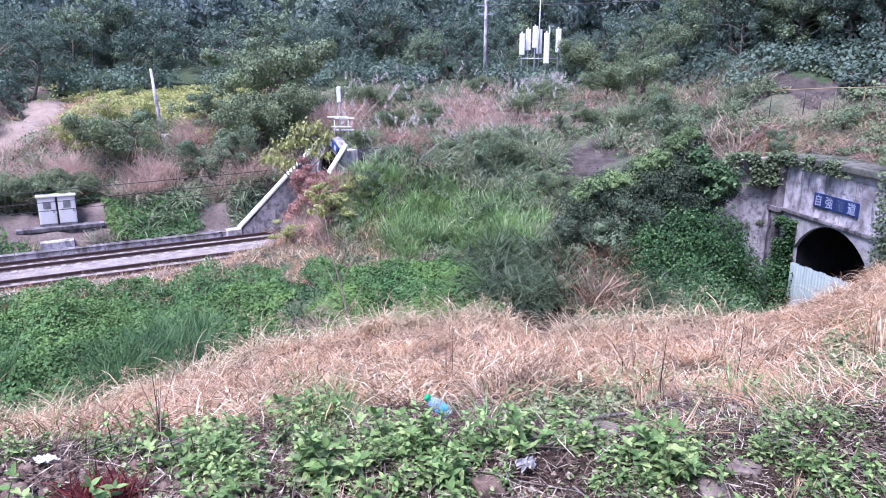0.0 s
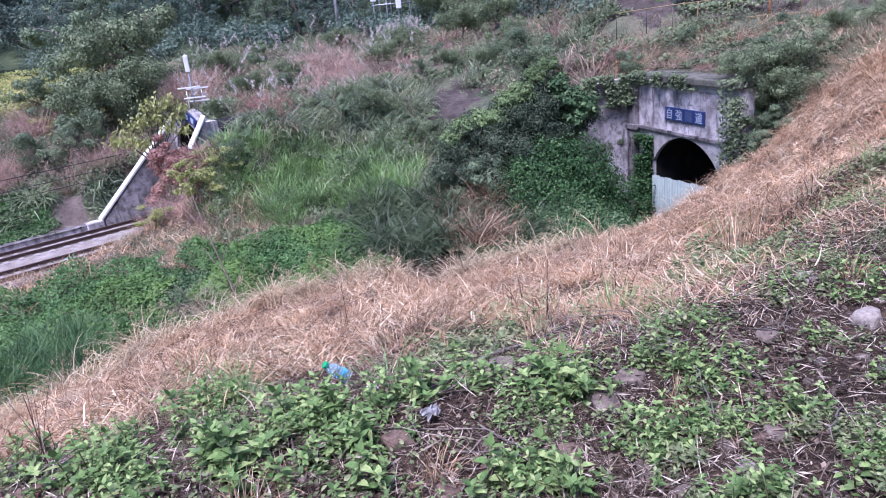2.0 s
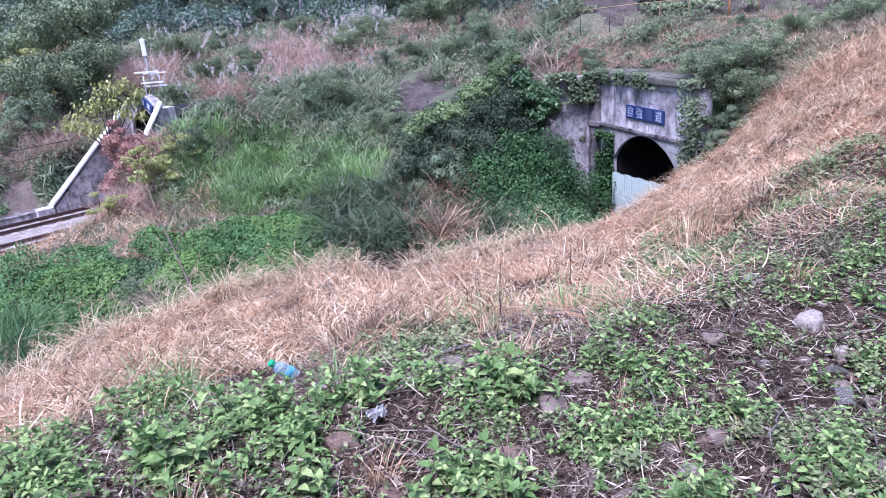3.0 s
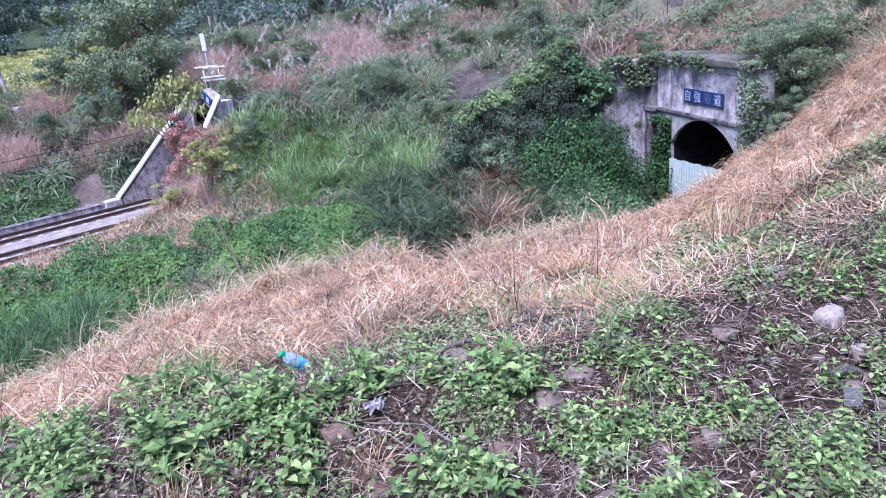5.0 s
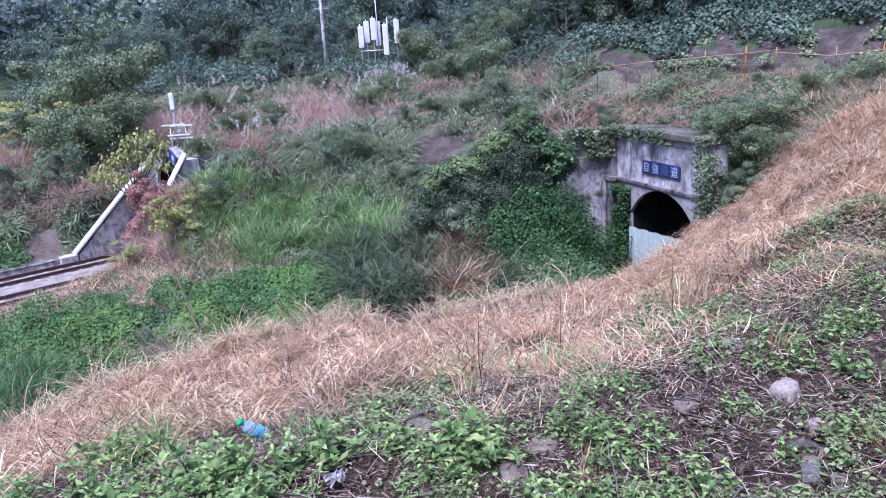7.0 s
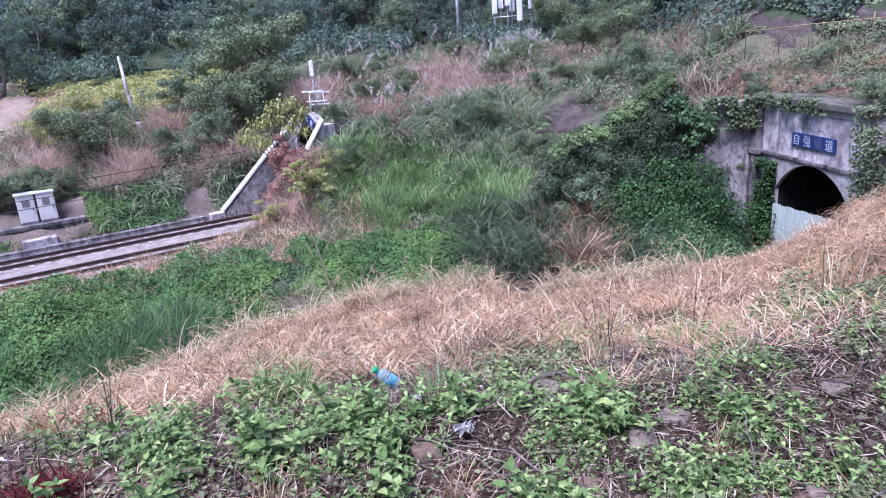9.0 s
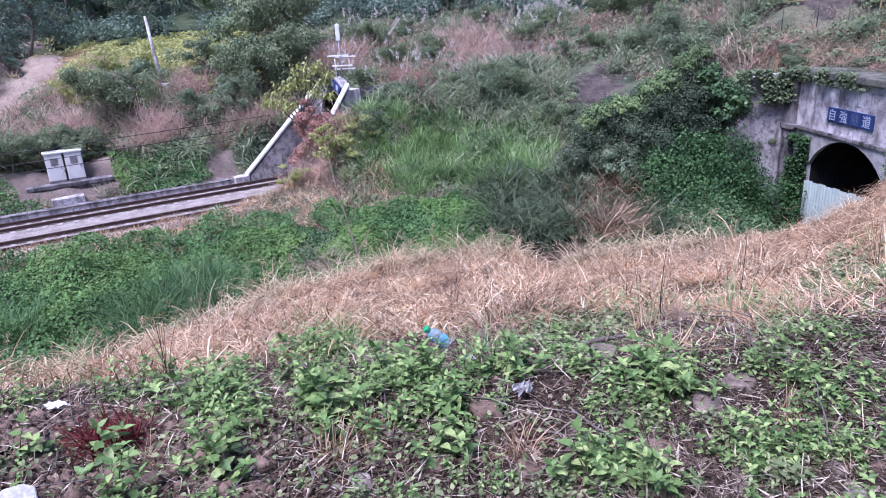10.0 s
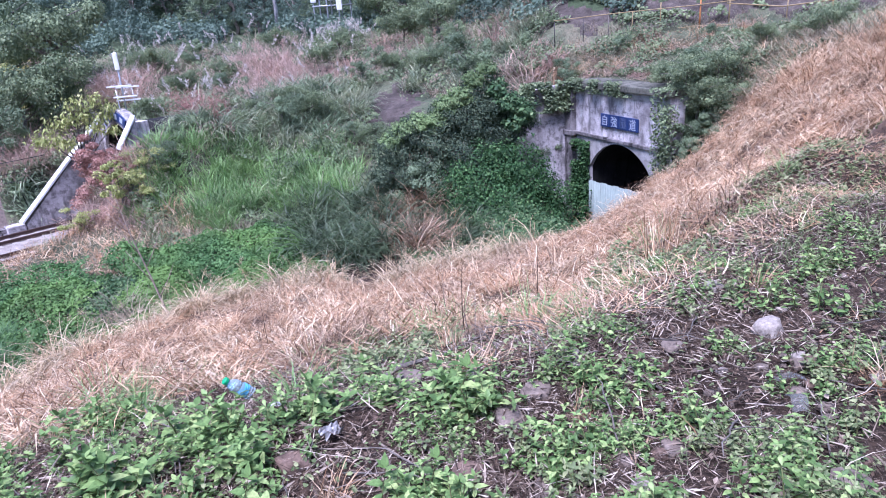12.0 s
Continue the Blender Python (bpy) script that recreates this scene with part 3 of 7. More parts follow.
def height(x, y):
    """The height of the ground, without its small unevenness."""
    x, y = np.asarray(x, float), np.asarray(y, float)
    az, r = polar(x, y)
    z = np.zeros_like(r)
    r0, z0 = line_at(0, az)
    for i in range(1, len(LINES)):
        r1, z1 = line_at(i, az)
        t = np.clip((r - r0) / np.maximum(r1 - r0, 1e-6), 0, 1)
        z = np.where(r >= r0, z0 + (z1 - z0) * t, z)
        r0, z0 = r1, z1
    back_side = smooth(62, 110, np.abs(az - 5))
    z = z * (1 - back_side) + back_side * (0.02 + 0.25 * np.maximum(r - 25, 0))
    z = z + (0.24 * lumps(x, y, 1.5) + 0.36 * gradient_noise(x * 0.75, y * 0.75, 6) * smooth(26, 36, az)) * smooth(5, 9, r) * (1 - smooth(24, 27, r)) + 0.4 * lumps(x, y, 0.55) * smooth(29, 34, r) * (1 - smooth(60, 70, r))
    z = z - 1.7 * np.exp(-((az - 8.0) / 1.7) ** 2 - ((r - 22.6) / 1.7) ** 2) - 0.4 * np.exp(-((az - 8.0) / 1.8) ** 2 - ((r - 17.6) / 2.2) ** 2)
    # railway bed
    px, py = x - RAIL_A[0], y - RAIL_A[1]
    s, o = px * RAIL_D[0] + py * RAIL_D[1], px * RAIL_N[0] + py * RAIL_N[1]
    near = -5.4 + 2.2 * smooth(6, 12.5, s)
    far = 1.6 + 0.3 * (1 - smooth(6, 9, s))
    z = z + 2.6 * np.exp(-(((x + 4.0) / 3.6) ** 2 + ((y - 35.6) / 3.2) ** 2))
    w = smooth(near - 2.1, near, o) * (1 - smooth(far, far + 1.3 + 1.2 * (1 - smooth(6, 9, s)), o)) * (1 - smooth(RAIL_END + 0.5, RAIL_END + 2.5, s)) * smooth(-70, -50, s)
    z = z * (1 - w) + (RAIL_Z - 0.19) * w
    z = z + 1.9 * np.exp(-((s - 14.2) / 1.8) ** 2 - ((o + 3.9) / 1.2) ** 2)
    z = np.maximum(z, RAIL_Z - 0.19 + 0.92 * smooth(1.7, 2.85, o) * (1 - smooth(5.0, 7.0, o)) * smooth(-1.8, 0.0, s) * (1 - smooth(4.6, 6.4, s)))
    # cut bank behind the dirt road
    rd = road_distance(x, y)
    behind = (r > np.interp(az, [a for a, _ in ROAD], [b for _, b in ROAD])) & (az < -29.0)
    z = z + np.where(behind, 1.0 * smooth(1.7, 2.6, rd) * (1 - smooth(7.0, 14.0, rd)), 0.0)
    # cutting before the old tunnel, and the fill over it
    qx, qy = x - OLD_O[0], y - OLD_O[1]
    s, o = qx * OLD_S[0] + qy * OLD_S[1], qx * OLD_IN[0] + qy * OLD_IN[1]
    out = np.maximum(-s - 0.2, 0) * 2.1 + np.maximum(s - 6.3, 0) * 5.0 + np.maximum(-o - 2.5, 0) * 1.1
    z = np.where((o < 0.6) & (o > -14), np.minimum(z, -8.8 + out), z)
    z = np.where((o >= 0.6) & (o < 9) & (s > -1.2) & (s < 8.5), np.maximum(z, -1.75 + 0.2 * (o - 0.6) - 2.4 * np.maximum(s - 6.7, 0)), z)
    return z


def uneven(x, y, r):
    v = np.array([noise.fractal((a * 0.35, b * 0.35, 3.1), 0.9, 2.1, 4) for a, b in zip(x.ravel(), y.ravel())]).reshape(x.shape)
    f = np.array([noise.noise((a * 3.1, b * 3.1, 9.0)) for a, b in zip(x.ravel(), y.ravel())]).reshape(x.shape)
    h = np.array([noise.noise((a * 8.0, b * 8.0, 4.0)) if q_ < 9 else 0.0 for a, b, q_ in zip(x.ravel(), y.ravel(), r.ravel())]).reshape(x.shape)
    px, py = x - RAIL_A[0], y - RAIL_A[1]
    s, o = px * RAIL_D[0] + py * RAIL_D[1], px * RAIL_N[0] + py * RAIL_N[1]
    v = v * (1 - 0.93 * smooth(-6.0, -5.0, o) * (1 - smooth(1.8, 2.6, o)) * (1 - smooth(RAIL_END, RAIL_END + 3, s)))
    return v * np.clip(r * 0.008, 0.015, 0.35) + (f * 0.035 + h * 0.02) * (1 - smooth(7, 11, r))


def scatter(n, az0, az1, i0, f0, i1, f1):
    """n places between two lines of the land (line number and share of the way to the next), evenly by area."""
    az = rng.uniform(az0, az1, n)
    def at(i, f):
        a, b = line_at(i, az)[0], line_at(i + 1, az)[0]
        return a + (b - a) * f
    ra, rb = at(i0, f0), at(i1, f1)
    wave = np.minimum(0.12 * (rb - ra), 0.025 * ra)
    ra, rb = ra + wave * np.sin(az * 0.9 + i0), rb + wave * np.sin(az * 1.3 + 2.0 + i1) * (0.4 + 0.6 * rng.random(n))
    r = np.sqrt(ra ** 2 + (rb ** 2 - ra ** 2) * rng.random(n))
    az = az + 0.9 * np.sin(r * 1.3 + i0) + 0.6 * np.sin(r * 3.1 + i1) + rng.normal(0, 0.35, n)
    x, y = STAND[0] + r * np.sin(np.radians(az)), STAND[1] + r * np.cos(np.radians(az))
    return np.stack([x, y, height(x, y)], -1), az, r


def keep_clear(p):
    """Which places lie off the railway and out of the old cutting."""
    px, py = p[:, 0] - RAIL_A[0], p[:, 1] - RAIL_A[1]
    s, o = px * RAIL_D[0] + py * RAIL_D[1], px * RAIL_N[0] + py * RAIL_N[1]
    a = (o > np.where(s < 11.5, -4.9, -2.3)) & (o < 1.9) & (s < RAIL_END + 1) | (o > 2.4) & (o < 4.9) & (s > -0.1) & (s < 4.4) | (o > 1.5) & (o < 2.8) & (s > 1.1) & (s < 2.9)
    qx, qy = p[:, 0] - OLD_O[0], p[:, 1] - OLD_O[1]
    s, o = qx * OLD_S[0] + qy * OLD_S[1], qx * OLD_IN[0] + qy * OLD_IN[1]
    b = (s > 0.6) & (s < 6.4) & (o > -3.5) & (o < 1.6)
    c = (s > -1.2) & (s < 8.0) & (o > -0.6) & (o < 1.8)
    az, r = polar(p[:, 0], p[:, 1])
    d = (np.abs(az - 11.3) + 1.6 * cloudy(p[:, 0], p[:, 1], 0.9, 3) < 2.3) & (np.abs(r - 38.4) + cloudy(p[:, 0], p[:, 1], 0.9, 4) < 1.7)
    hollow = (np.abs(az - 8.0) < 1.4) & (r > 16.2) & (r < 24.8)
    lay_by = (az < -33) & (r > 46.2) & (r < 50.6)
    return ~(a | b | c | d | hollow | lay_by | (road_distance(p[:, 0], p[:, 1]) < 1.3))


# ground: one sheet on rings round the standing place
az_fine = np.concatenate([np.arange(-60, -42, 0.45), np.arange(-42, -14, 0.2), np.arange(-14, 66, 0.45), np.arange(66, 300, 6.0)])
rings = [0.0, 0.6]
while rings[-1] < 1600:
    r_last = rings[-1]
    rings.append(r_last + (0.16 if r_last < 7 else 0.3 if r_last < 26 else 0.26 if r_last < 44 else 0.3 if r_last < 64 else 0.6 if r_last < 72 else r_last * 0.035))
rings = np.array(rings)
A, R = np.meshgrid(np.radians(az_fine), rings[1:])
GX, GY = STAND[0] + R * np.sin(A), STAND[1] + R * np.cos(A)
GZ = height(GX, GY) + uneven(GX, GY, R)
nr, na = A.shape
gv = np.concatenate([np.stack([GX, GY, GZ], -1).reshape(-1, 3), [[STAND[0], STAND[1], 0.02]]])
ii, jj = np.meshgrid(np.arange(nr - 1), np.arange(na), indexing="ij")
jn = (jj + 1) % na
gq = np.stack([ii * na + jj, (ii + 1) * na + jj, (ii + 1) * na + jn, ii * na + jn], -1).reshape(-1, 4)
fan = np.stack([np.full(na, nr * na), np.arange(na), (np.arange(na) + 1) % na], -1)
mid = gv[gq].mean(1)
qx, qy = mid[:, 0] - OLD_O[0], mid[:, 1] - OLD_O[1]
q_s, q_o = qx * OLD_S[0] + qy * OLD_S[1], qx * OLD_IN[0] + qy * OLD_IN[1]
drop = np.ptp(gv[gq][:, :, 2], axis=1)
hole = (q_s > -0.4) & (q_s < 6.9) & (q_o > -0.05) & (q_o < 1.3) & (drop > 0.5)
gq, mid = gq[~hole], mid[~hole]
ground_me = np_mesh("ground", gv, gq, fan)
for m in (M_SOIL, M_STRAWBED, M_UNDER, M_SCRUB, M_DIRT, M_ROAD, M_FIELD, M_BALLAST, M_ROCKFACE):
    ground_me.materials.append(m)
az, r = polar(mid[:, 0], mid[:, 1])
jit = np.array([noise.noise((a * 0.6, b * 0.6, 1.0)) for a, b in mid[:, :2]])
az_j, r_j = az + jit * 2.5, r * (1 + jit * 0.05)
rl = [line_at(i, az)[0] for i in range(len(LINES))]
idx = np.zeros(len(mid), int)
idx[r_j > rl[3]] = 1
idx[r_j > rl[5] + 0.5] = 2
idx[(np.abs(az_j - 8.0) < 2.4) & (r_j > 17.6) & (r_j < 25.4)] = 0
idx[r_j > rl[7] + 1.0] = 3
idx[(r_j > rl[9] - 1) & (az_j < -29) & (r_j < rl[10])] = 3
road_d = road_distance(mid[:, 0], mid[:, 1])
idx[(road_d < 7.5 + 2 * jit) & (az_j < -30.5) & (r > np.interp(az, [a for a, _ in ROAD], [b for _, b in ROAD]))] = 4
idx[road_d < 1.4 + 0.3 * jit] = 5
idx[(r_j > rl[9] - 3) & (az_j > -29) & (az_j < -15) & (r_j < rl[10] + 8)] = 6
idx[(r_j > rl[9] + 0.4) & (az_j > 21) & (r_j < rl[9] + 0.6 * (rl[10] - rl[9]))] = 8
idx[(az_j > 21) & (r_j >= rl[9] + 0.6 * (rl[10] - rl[9]))] = 2
idx[(r_j > rl[10] + 2)] = 2
idx[(np.abs(az_j - 11.3) + 1.5 * jit < 3.2) & (np.abs(r_j - 38.5) < 2.6)] = 8
idx[(np.abs(az_j + 21) < 2.2) & (r_j > 38) & (r_j < 43)] = 4
px, py = mid[:, 0] - RAIL_A[0], mid[:, 1] - RAIL_A[1]
rs, ro = px * RAIL_D[0] + py * RAIL_D[1], px * RAIL_N[0] + py * RAIL_N[1]
idx[(ro > -5.6 + jit) & (ro < 1.9) & (rs < RAIL_END + 1)] = 7
idx[(ro > 1.9) & (ro < 5.6) & (rs > -1.4) & (rs < 5.6)] = 4
q_s, q_o = q_s[~hole], q_o[~hole]
idx[(q_s > 6.2) & (q_s < 9.0) & (q_o > -6) & (q_o < 2.5)] = 2
idx[(np.abs(az_j - 5) > 58) & (r < 26)] = 0
idx[(np.abs(az) > 66)] = 0
idx[(np.abs(az - 5) > 66) & (r > 40)] = 2
ground_me.polygons.foreach_set("material_index", np.concatenate([idx, np.zeros(len(fan), int)]).astype(np.int32))
ground_me.polygons.foreach_set("use_smooth", np.ones(len(gq) + len(fan), bool))
ground = tagged(new("ground", ground_me), "uneven ground: stony verge, straw-covered bank, green gully and wooded hills", "ground", kind="structure")


# the dirt road: a ribbon with worn edges on the ground
rx, ry = np.array(ROAD_XY).T
k = np.linspace(0, len(ROAD) - 1, 120)
rx, ry = np.interp(k, np.arange(len(ROAD)), rx), np.interp(k, np.arange(len(ROAD)), ry)
for _ in range(6):
    rx[1:-1], ry[1:-1] = (rx[:-2] + rx[1:-1] + rx[2:]) / 3, (ry[:-2] + ry[1:-1] + ry[2:]) / 3
dx, dy = np.gradient(rx), np.gradient(ry)
ln = np.hypot(dx, dy)
rows_ = []
for w in np.linspace(-1, 1, 9):
    half = 1.9 - 0.8 * smooth(55, 95, np.arange(120)) + 0.28 * gradient_noise(np.arange(120) * 0.35, np.full(120, w > 0) * 9.0, 5)
    qx, qy = rx - dy / ln * w * half, ry + dx / ln * w * half
    rows_.append(np.stack([qx, qy, height(qx, qy) + 0.17 - 0.25 * abs(w) ** 4 - 0.05 * np.exp(-((abs(w) - 0.5) / 0.15) ** 2)], -1))
i0, j0 = np.meshgrid(np.arange(8), np.arange(119), indexing="ij")
road_me = np_mesh("road", np.concatenate(rows_), np.stack([i0 * 120 + j0, i0 * 120 + j0 + 1, (i0 + 1) * 120 + j0 + 1, (i0 + 1) * 120 + j0], -1).reshape(-1, 4))
road_me.polygons.foreach_set("use_smooth", np.ones(len(road_me.polygons), bool))
road_me.materials.append(M_ROAD)
tagged(new("road", road_me), "pale rutted dirt road with worn edges", "road", kind="structure")


# ---- old tunnel portal ----
def frame_matrix(origin, xdir, z):
    x = Vector((xdir[0], xdir[1], 0)).normalized()
    zz = Vector((0, 0, 1))
    y = zz.cross(x)
    m = Matrix((x, y, zz)).transposed().to_4x4()
    m.translation = (origin[0], origin[1], z)
    return m


def arch_outline(mid_s, half, spring, crown, foot, n=20):
    """The outline of an arched opening, from its left foot over the crown to its right foot."""
    rad = ((crown - spring) ** 2 + half ** 2) / (2 * (crown - spring))
    cz = crown - rad
    lim = math.asin(min(1.0, half / rad))
    top = [(mid_s + rad * math.sin(a), cz + rad * math.cos(a)) for a in np.linspace(-lim, lim, n)]
    return [(mid_s - half, foot)] + top + [(mid_s + half, foot)]


def arched_wall(s0, s1, z0, z1, outline, y0, y1):
    """A wall slab with an arched opening cut through it."""
    bm = bmesh.new()
    pts = [(s0, z0)] + outline + [(s1, z0), (s1, z1), (s0, z1)]
    a = [bm.verts.new((s, y0, z)) for s, z in pts]
    b = [bm.verts.new((s, y1, z)) for s, z in pts]
    n = len(pts)
    crown = max(range(1, len(outline) + 1), key=lambda i: pts[i][1])
    for ring, flip in ((a, False), (b, True)):
        left = [ring[i] for i in range(0, crown + 1)] + [ring[n - 1]]
        right = [ring[i] for i in range(crown, n - 1)] + [ring[n - 1]]
        for loop in (left, right):
            bm.faces.new(loop if not flip else loop[::-1])
    for i in range(n):
        j = (i + 1) % n
        bm.faces.new((a[j], a[i], b[i], b[j]))
    bm.normal_update()
    bmesh.ops.triangulate(bm, faces=[f for f in bm.faces if len(f.verts) > 4])
    bmesh.ops.recalc_face_normals(bm, faces=bm.faces[:])
    return bm


old_m = frame_matrix(OLD_O, OLD_S, 0)
portal = thing("tunnel_portal", "streaked grey concrete portal of an old arched railway tunnel", "tunnel portal", old_m)
opening = arch_outline(3.62, 2.40, -5.55, -4.18, -9.2)
lower = arched_wall(-0.05, 6.95, -9.2, -4.12, opening, 0.0, 0.12)
part("wall_face", lower, M_CONC, portal)
part("arch_ring", arched_wall(0.85, 6.38, -9.1, -4.13, opening, -0.05, -0.002), M_CONC_PALE, portal, "paler concrete band round the opening")
part("string_course", boxed((-0.1, -0.14, -4.12), (6.95, 0.0, -3.96), 0.03), M_CONC_DARK, portal, "dark stained projecting course")
part("parapet", boxed((-0.05, 0.0, -4.12), (6.95, 1.3, -1.86), 0.02), M_CONC, portal)
part("upper_band", boxed((-0.05, -0.05, -2.12), (6.95, -0.003, -1.86), 0.015), M_CONC_PALE, portal)
part("coping", boxed((-0.3, -0.22, -1.86), (7.05, 1.4, -1.58), 0.05), M_COPING, portal, "mossy dark coping slab")
part("corner_pier", boxed((-0.72, -0.28, -9.2), (-0.02, 0.9, -1.95), 0.04), M_CONC_DARK, portal, "dark stained corner pier")
part("pier_cap", boxed((-0.86, -0.36, -4.2), (0.06, 0.0, -3.96), 0.03), M_CONC_DARK, portal)
for s in (1.9, 4.6, 6.0):
    part("joint", boxed((s, -0.003, -3.94), (s + 0.018, 0.002, -2.14)), M_CONC_WING, portal)
part("joint", boxed((0.0, -0.003, -2.74), (6.9, 0.002, -2.725)), M_CONC_WING, portal)
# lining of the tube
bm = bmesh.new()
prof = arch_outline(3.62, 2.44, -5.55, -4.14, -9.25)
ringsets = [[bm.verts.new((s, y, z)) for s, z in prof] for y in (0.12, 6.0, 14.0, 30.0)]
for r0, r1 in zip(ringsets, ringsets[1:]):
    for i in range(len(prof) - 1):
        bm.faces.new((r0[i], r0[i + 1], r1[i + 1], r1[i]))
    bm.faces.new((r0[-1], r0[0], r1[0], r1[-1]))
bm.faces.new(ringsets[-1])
part("lining", bm, M_TUNNEL, portal, "tunnel lining, near-black for the shade inside")
part("tunnel_floor", boxed((1.2, -3.0, -9.3), (5.9, 1.5, -8.72)), M_DIRT, portal)
# wing wall with a sloping top, running out from the pier
bm = bmesh.new()
wing = [(-0.35, -9.0), (-0.35, -1.7), (-2.7, -2.0), (-3.4, -2.4), (-3.4, -9.0)]
wa = [bm.verts.new((0.35 * (s + 0.35) * -0.0 + s, 0.35 + 0.0, z)) for s, z in wing]
wb = [bm.verts.new((s, 0.85, z)) for s, z in wing]
bm.faces.new(wa), bm.faces.new(wb[::-1])
for i in range(5):
    bm.faces.new((wa[i], wb[i], wb[(i + 1) % 5], wa[(i + 1) % 5]))
bmesh.ops.recalc_face_normals(bm, faces=bm.faces[:])
wing_ob = part("wing_wall", bm, M_CONC_WING, portal, "dark concrete wing wall under creepers")
wing_ob.matrix_basis = pose(-0.35, 0.3, 0, 0, 0, 66) @ pose(0.35, -0.3, 0)

# name board: four enamel tiles with one character each
board = thing("name_board", "blue enamel tunnel name board with white characters, one worn away", "sign", old_m @ pose(2.2, -0.03, -3.49))
for i, (ch, mat) in enumerate((("自", M_LETTER), ("強", M_LETTER), ("隧", M_FADED), ("道", M_LETTER))):
    tile = part("tile", boxed((i * 0.69, -0.05, 0), (i * 0.69 + 0.665, 0.03, 0.57), 0.012), M_BLUE, board)
    cu = bpy.data.curves.new("character", "FONT")
    cu.body, cu.size, cu.extrude, cu.align_x = ch, 0.50, 0.006, "CENTER"
    tmp = new("character", cu)
    me = bpy.data.meshes.new_from_object(tmp.evaluated_get(bpy.context.evaluated_depsgraph_get()))
    bpy.data.objects.remove(tmp)
    me.materials.clear()
    part("character", me, mat, tile, at=pose(i * 0.69 + 0.33, -0.06, 0.10, 90))

# corrugated sheet fence across the mouth
n = 132
s = np.linspace(1.72, 6.0, n)
wave = 0.022 * np.cos(np.arange(n) * 2 * np.pi / 6)
topz = -6.06 + 0.05 * (s - 1.35) - 0.035 * ((s % 0.93) > 0.46)
fv = np.concatenate([np.stack([s, wave - 0.45, np.full(n, -8.95)], -1), np.stack([s, wave - 0.45, topz], -1),
                     np.stack([s, wave - 0.442, np.full(n, -8.95)], -1), np.stack([s, wave - 0.442, topz], -1)])
k = np.arange(n - 1)
fq = np.concatenate([np.stack([k, k + 1, n + k + 1, n + k], -1), np.stack([2 * n + k + 1, 2 * n + k, 3 * n + k, 3 * n + k + 1], -1), np.stack([n + k, n + k + 1, 3 * n + k + 1, 3 * n + k], -1)])
hoarding = thing("sheet_fence", "pale blue-green corrugated sheet fence closing the tunnel mouth", "fence", old_m)
part("sheet", np_mesh("sheet", fv, fq), M_SHEET, hoarding)
for s in (1.8, 3.0, 4.5, 5.9):
    part("post", boxed((s, -0.40, -9.0), (s + 0.06, -0.34, -6.1)), M_GREYMETAL, hoarding)

# ---- railway ----
rail_m = frame_matrix(RAIL_A, RAIL_D, RAIL_Z)


def track(offset, s0, s1, label):
    t = thing("railway_track", label, "railway track", rail_m @ pose(0, offset, 0), "tracks")
    for side in (-0.55, 0.55):
        bm = bmesh.new()
        box(bm, (s0, side - 0.065, -0.15), (s1, side + 0.065, -0.13))
        box(bm, (s0, side - 0.012, -0.131), (s1, side + 0.012, -0.04))
        box(bm, (s0, side - 0.034, -0.041), (s1, side + 0.034, 0.0), 0.008)
        part("rail", bm, M_RAIL, t)
    me = bm_mesh("sleeper", boxed((-0.11, -1.0, -0.30), (0.11, 1.0, -0.165), 0.02))
    me.materials.append(M_SLEEPER)
    for i in range(int((s1 - s0) / 0.65)):
        part("sleeper", me, None, t, at=pose(s0 + 0.3 + i * 0.65, 0, 0))
    return t


track(0.0, -34.0, RAIL_END + 9, "rusty narrow-gauge railway track on pale ballast")
track(-3.45, -34.0, 11.0, "rusty side track half hidden by dry grass")
trough = thing("cable_trough", "low grey concrete kerb wall beside the track", "kerb wall", rail_m)
for i in range(24):
    s = -33 + i * 1.95
    part("kerb_block", boxed((s, 1.25, -0.32), (s + 1.93, 1.62, 0.06), 0.02), M_CONC, trough)
    part("lid", boxed((s, 1.20, 0.065), (s + 1.92, 1.68, 0.13), 0.015), M_CONC_DARK, trough)

# two relay cabinets on their slab
slab = thing("cabinet_slab", "grey concrete slab carrying the cabinets", "slab", rail_m @ pose(2.3, 3.6, 0))
part("slab_top", boxed((-2.0, -0.75, 0.78), (2.0, 0.7, 0.98), 0.03), M_CONC_DARK, slab)
part("footing", boxed((-1.8, -0.62, -0.5), (1.8, 0.6, 0.778), 0.02), M_CONC_DARK, slab)
step = thing("concrete_step", "worn flat concrete step below the cabinets", "step", rail_m @ pose(2.0, 2.25, 0))
part("tread", boxed((-0.75, -0.35, -0.6), (0.75, 0.4, 0.42), 0.03), M_CONC, step)


M_VENT = painted("grey vent mesh", (0.30, 0.29, 0.28), 0.6, 0.2)


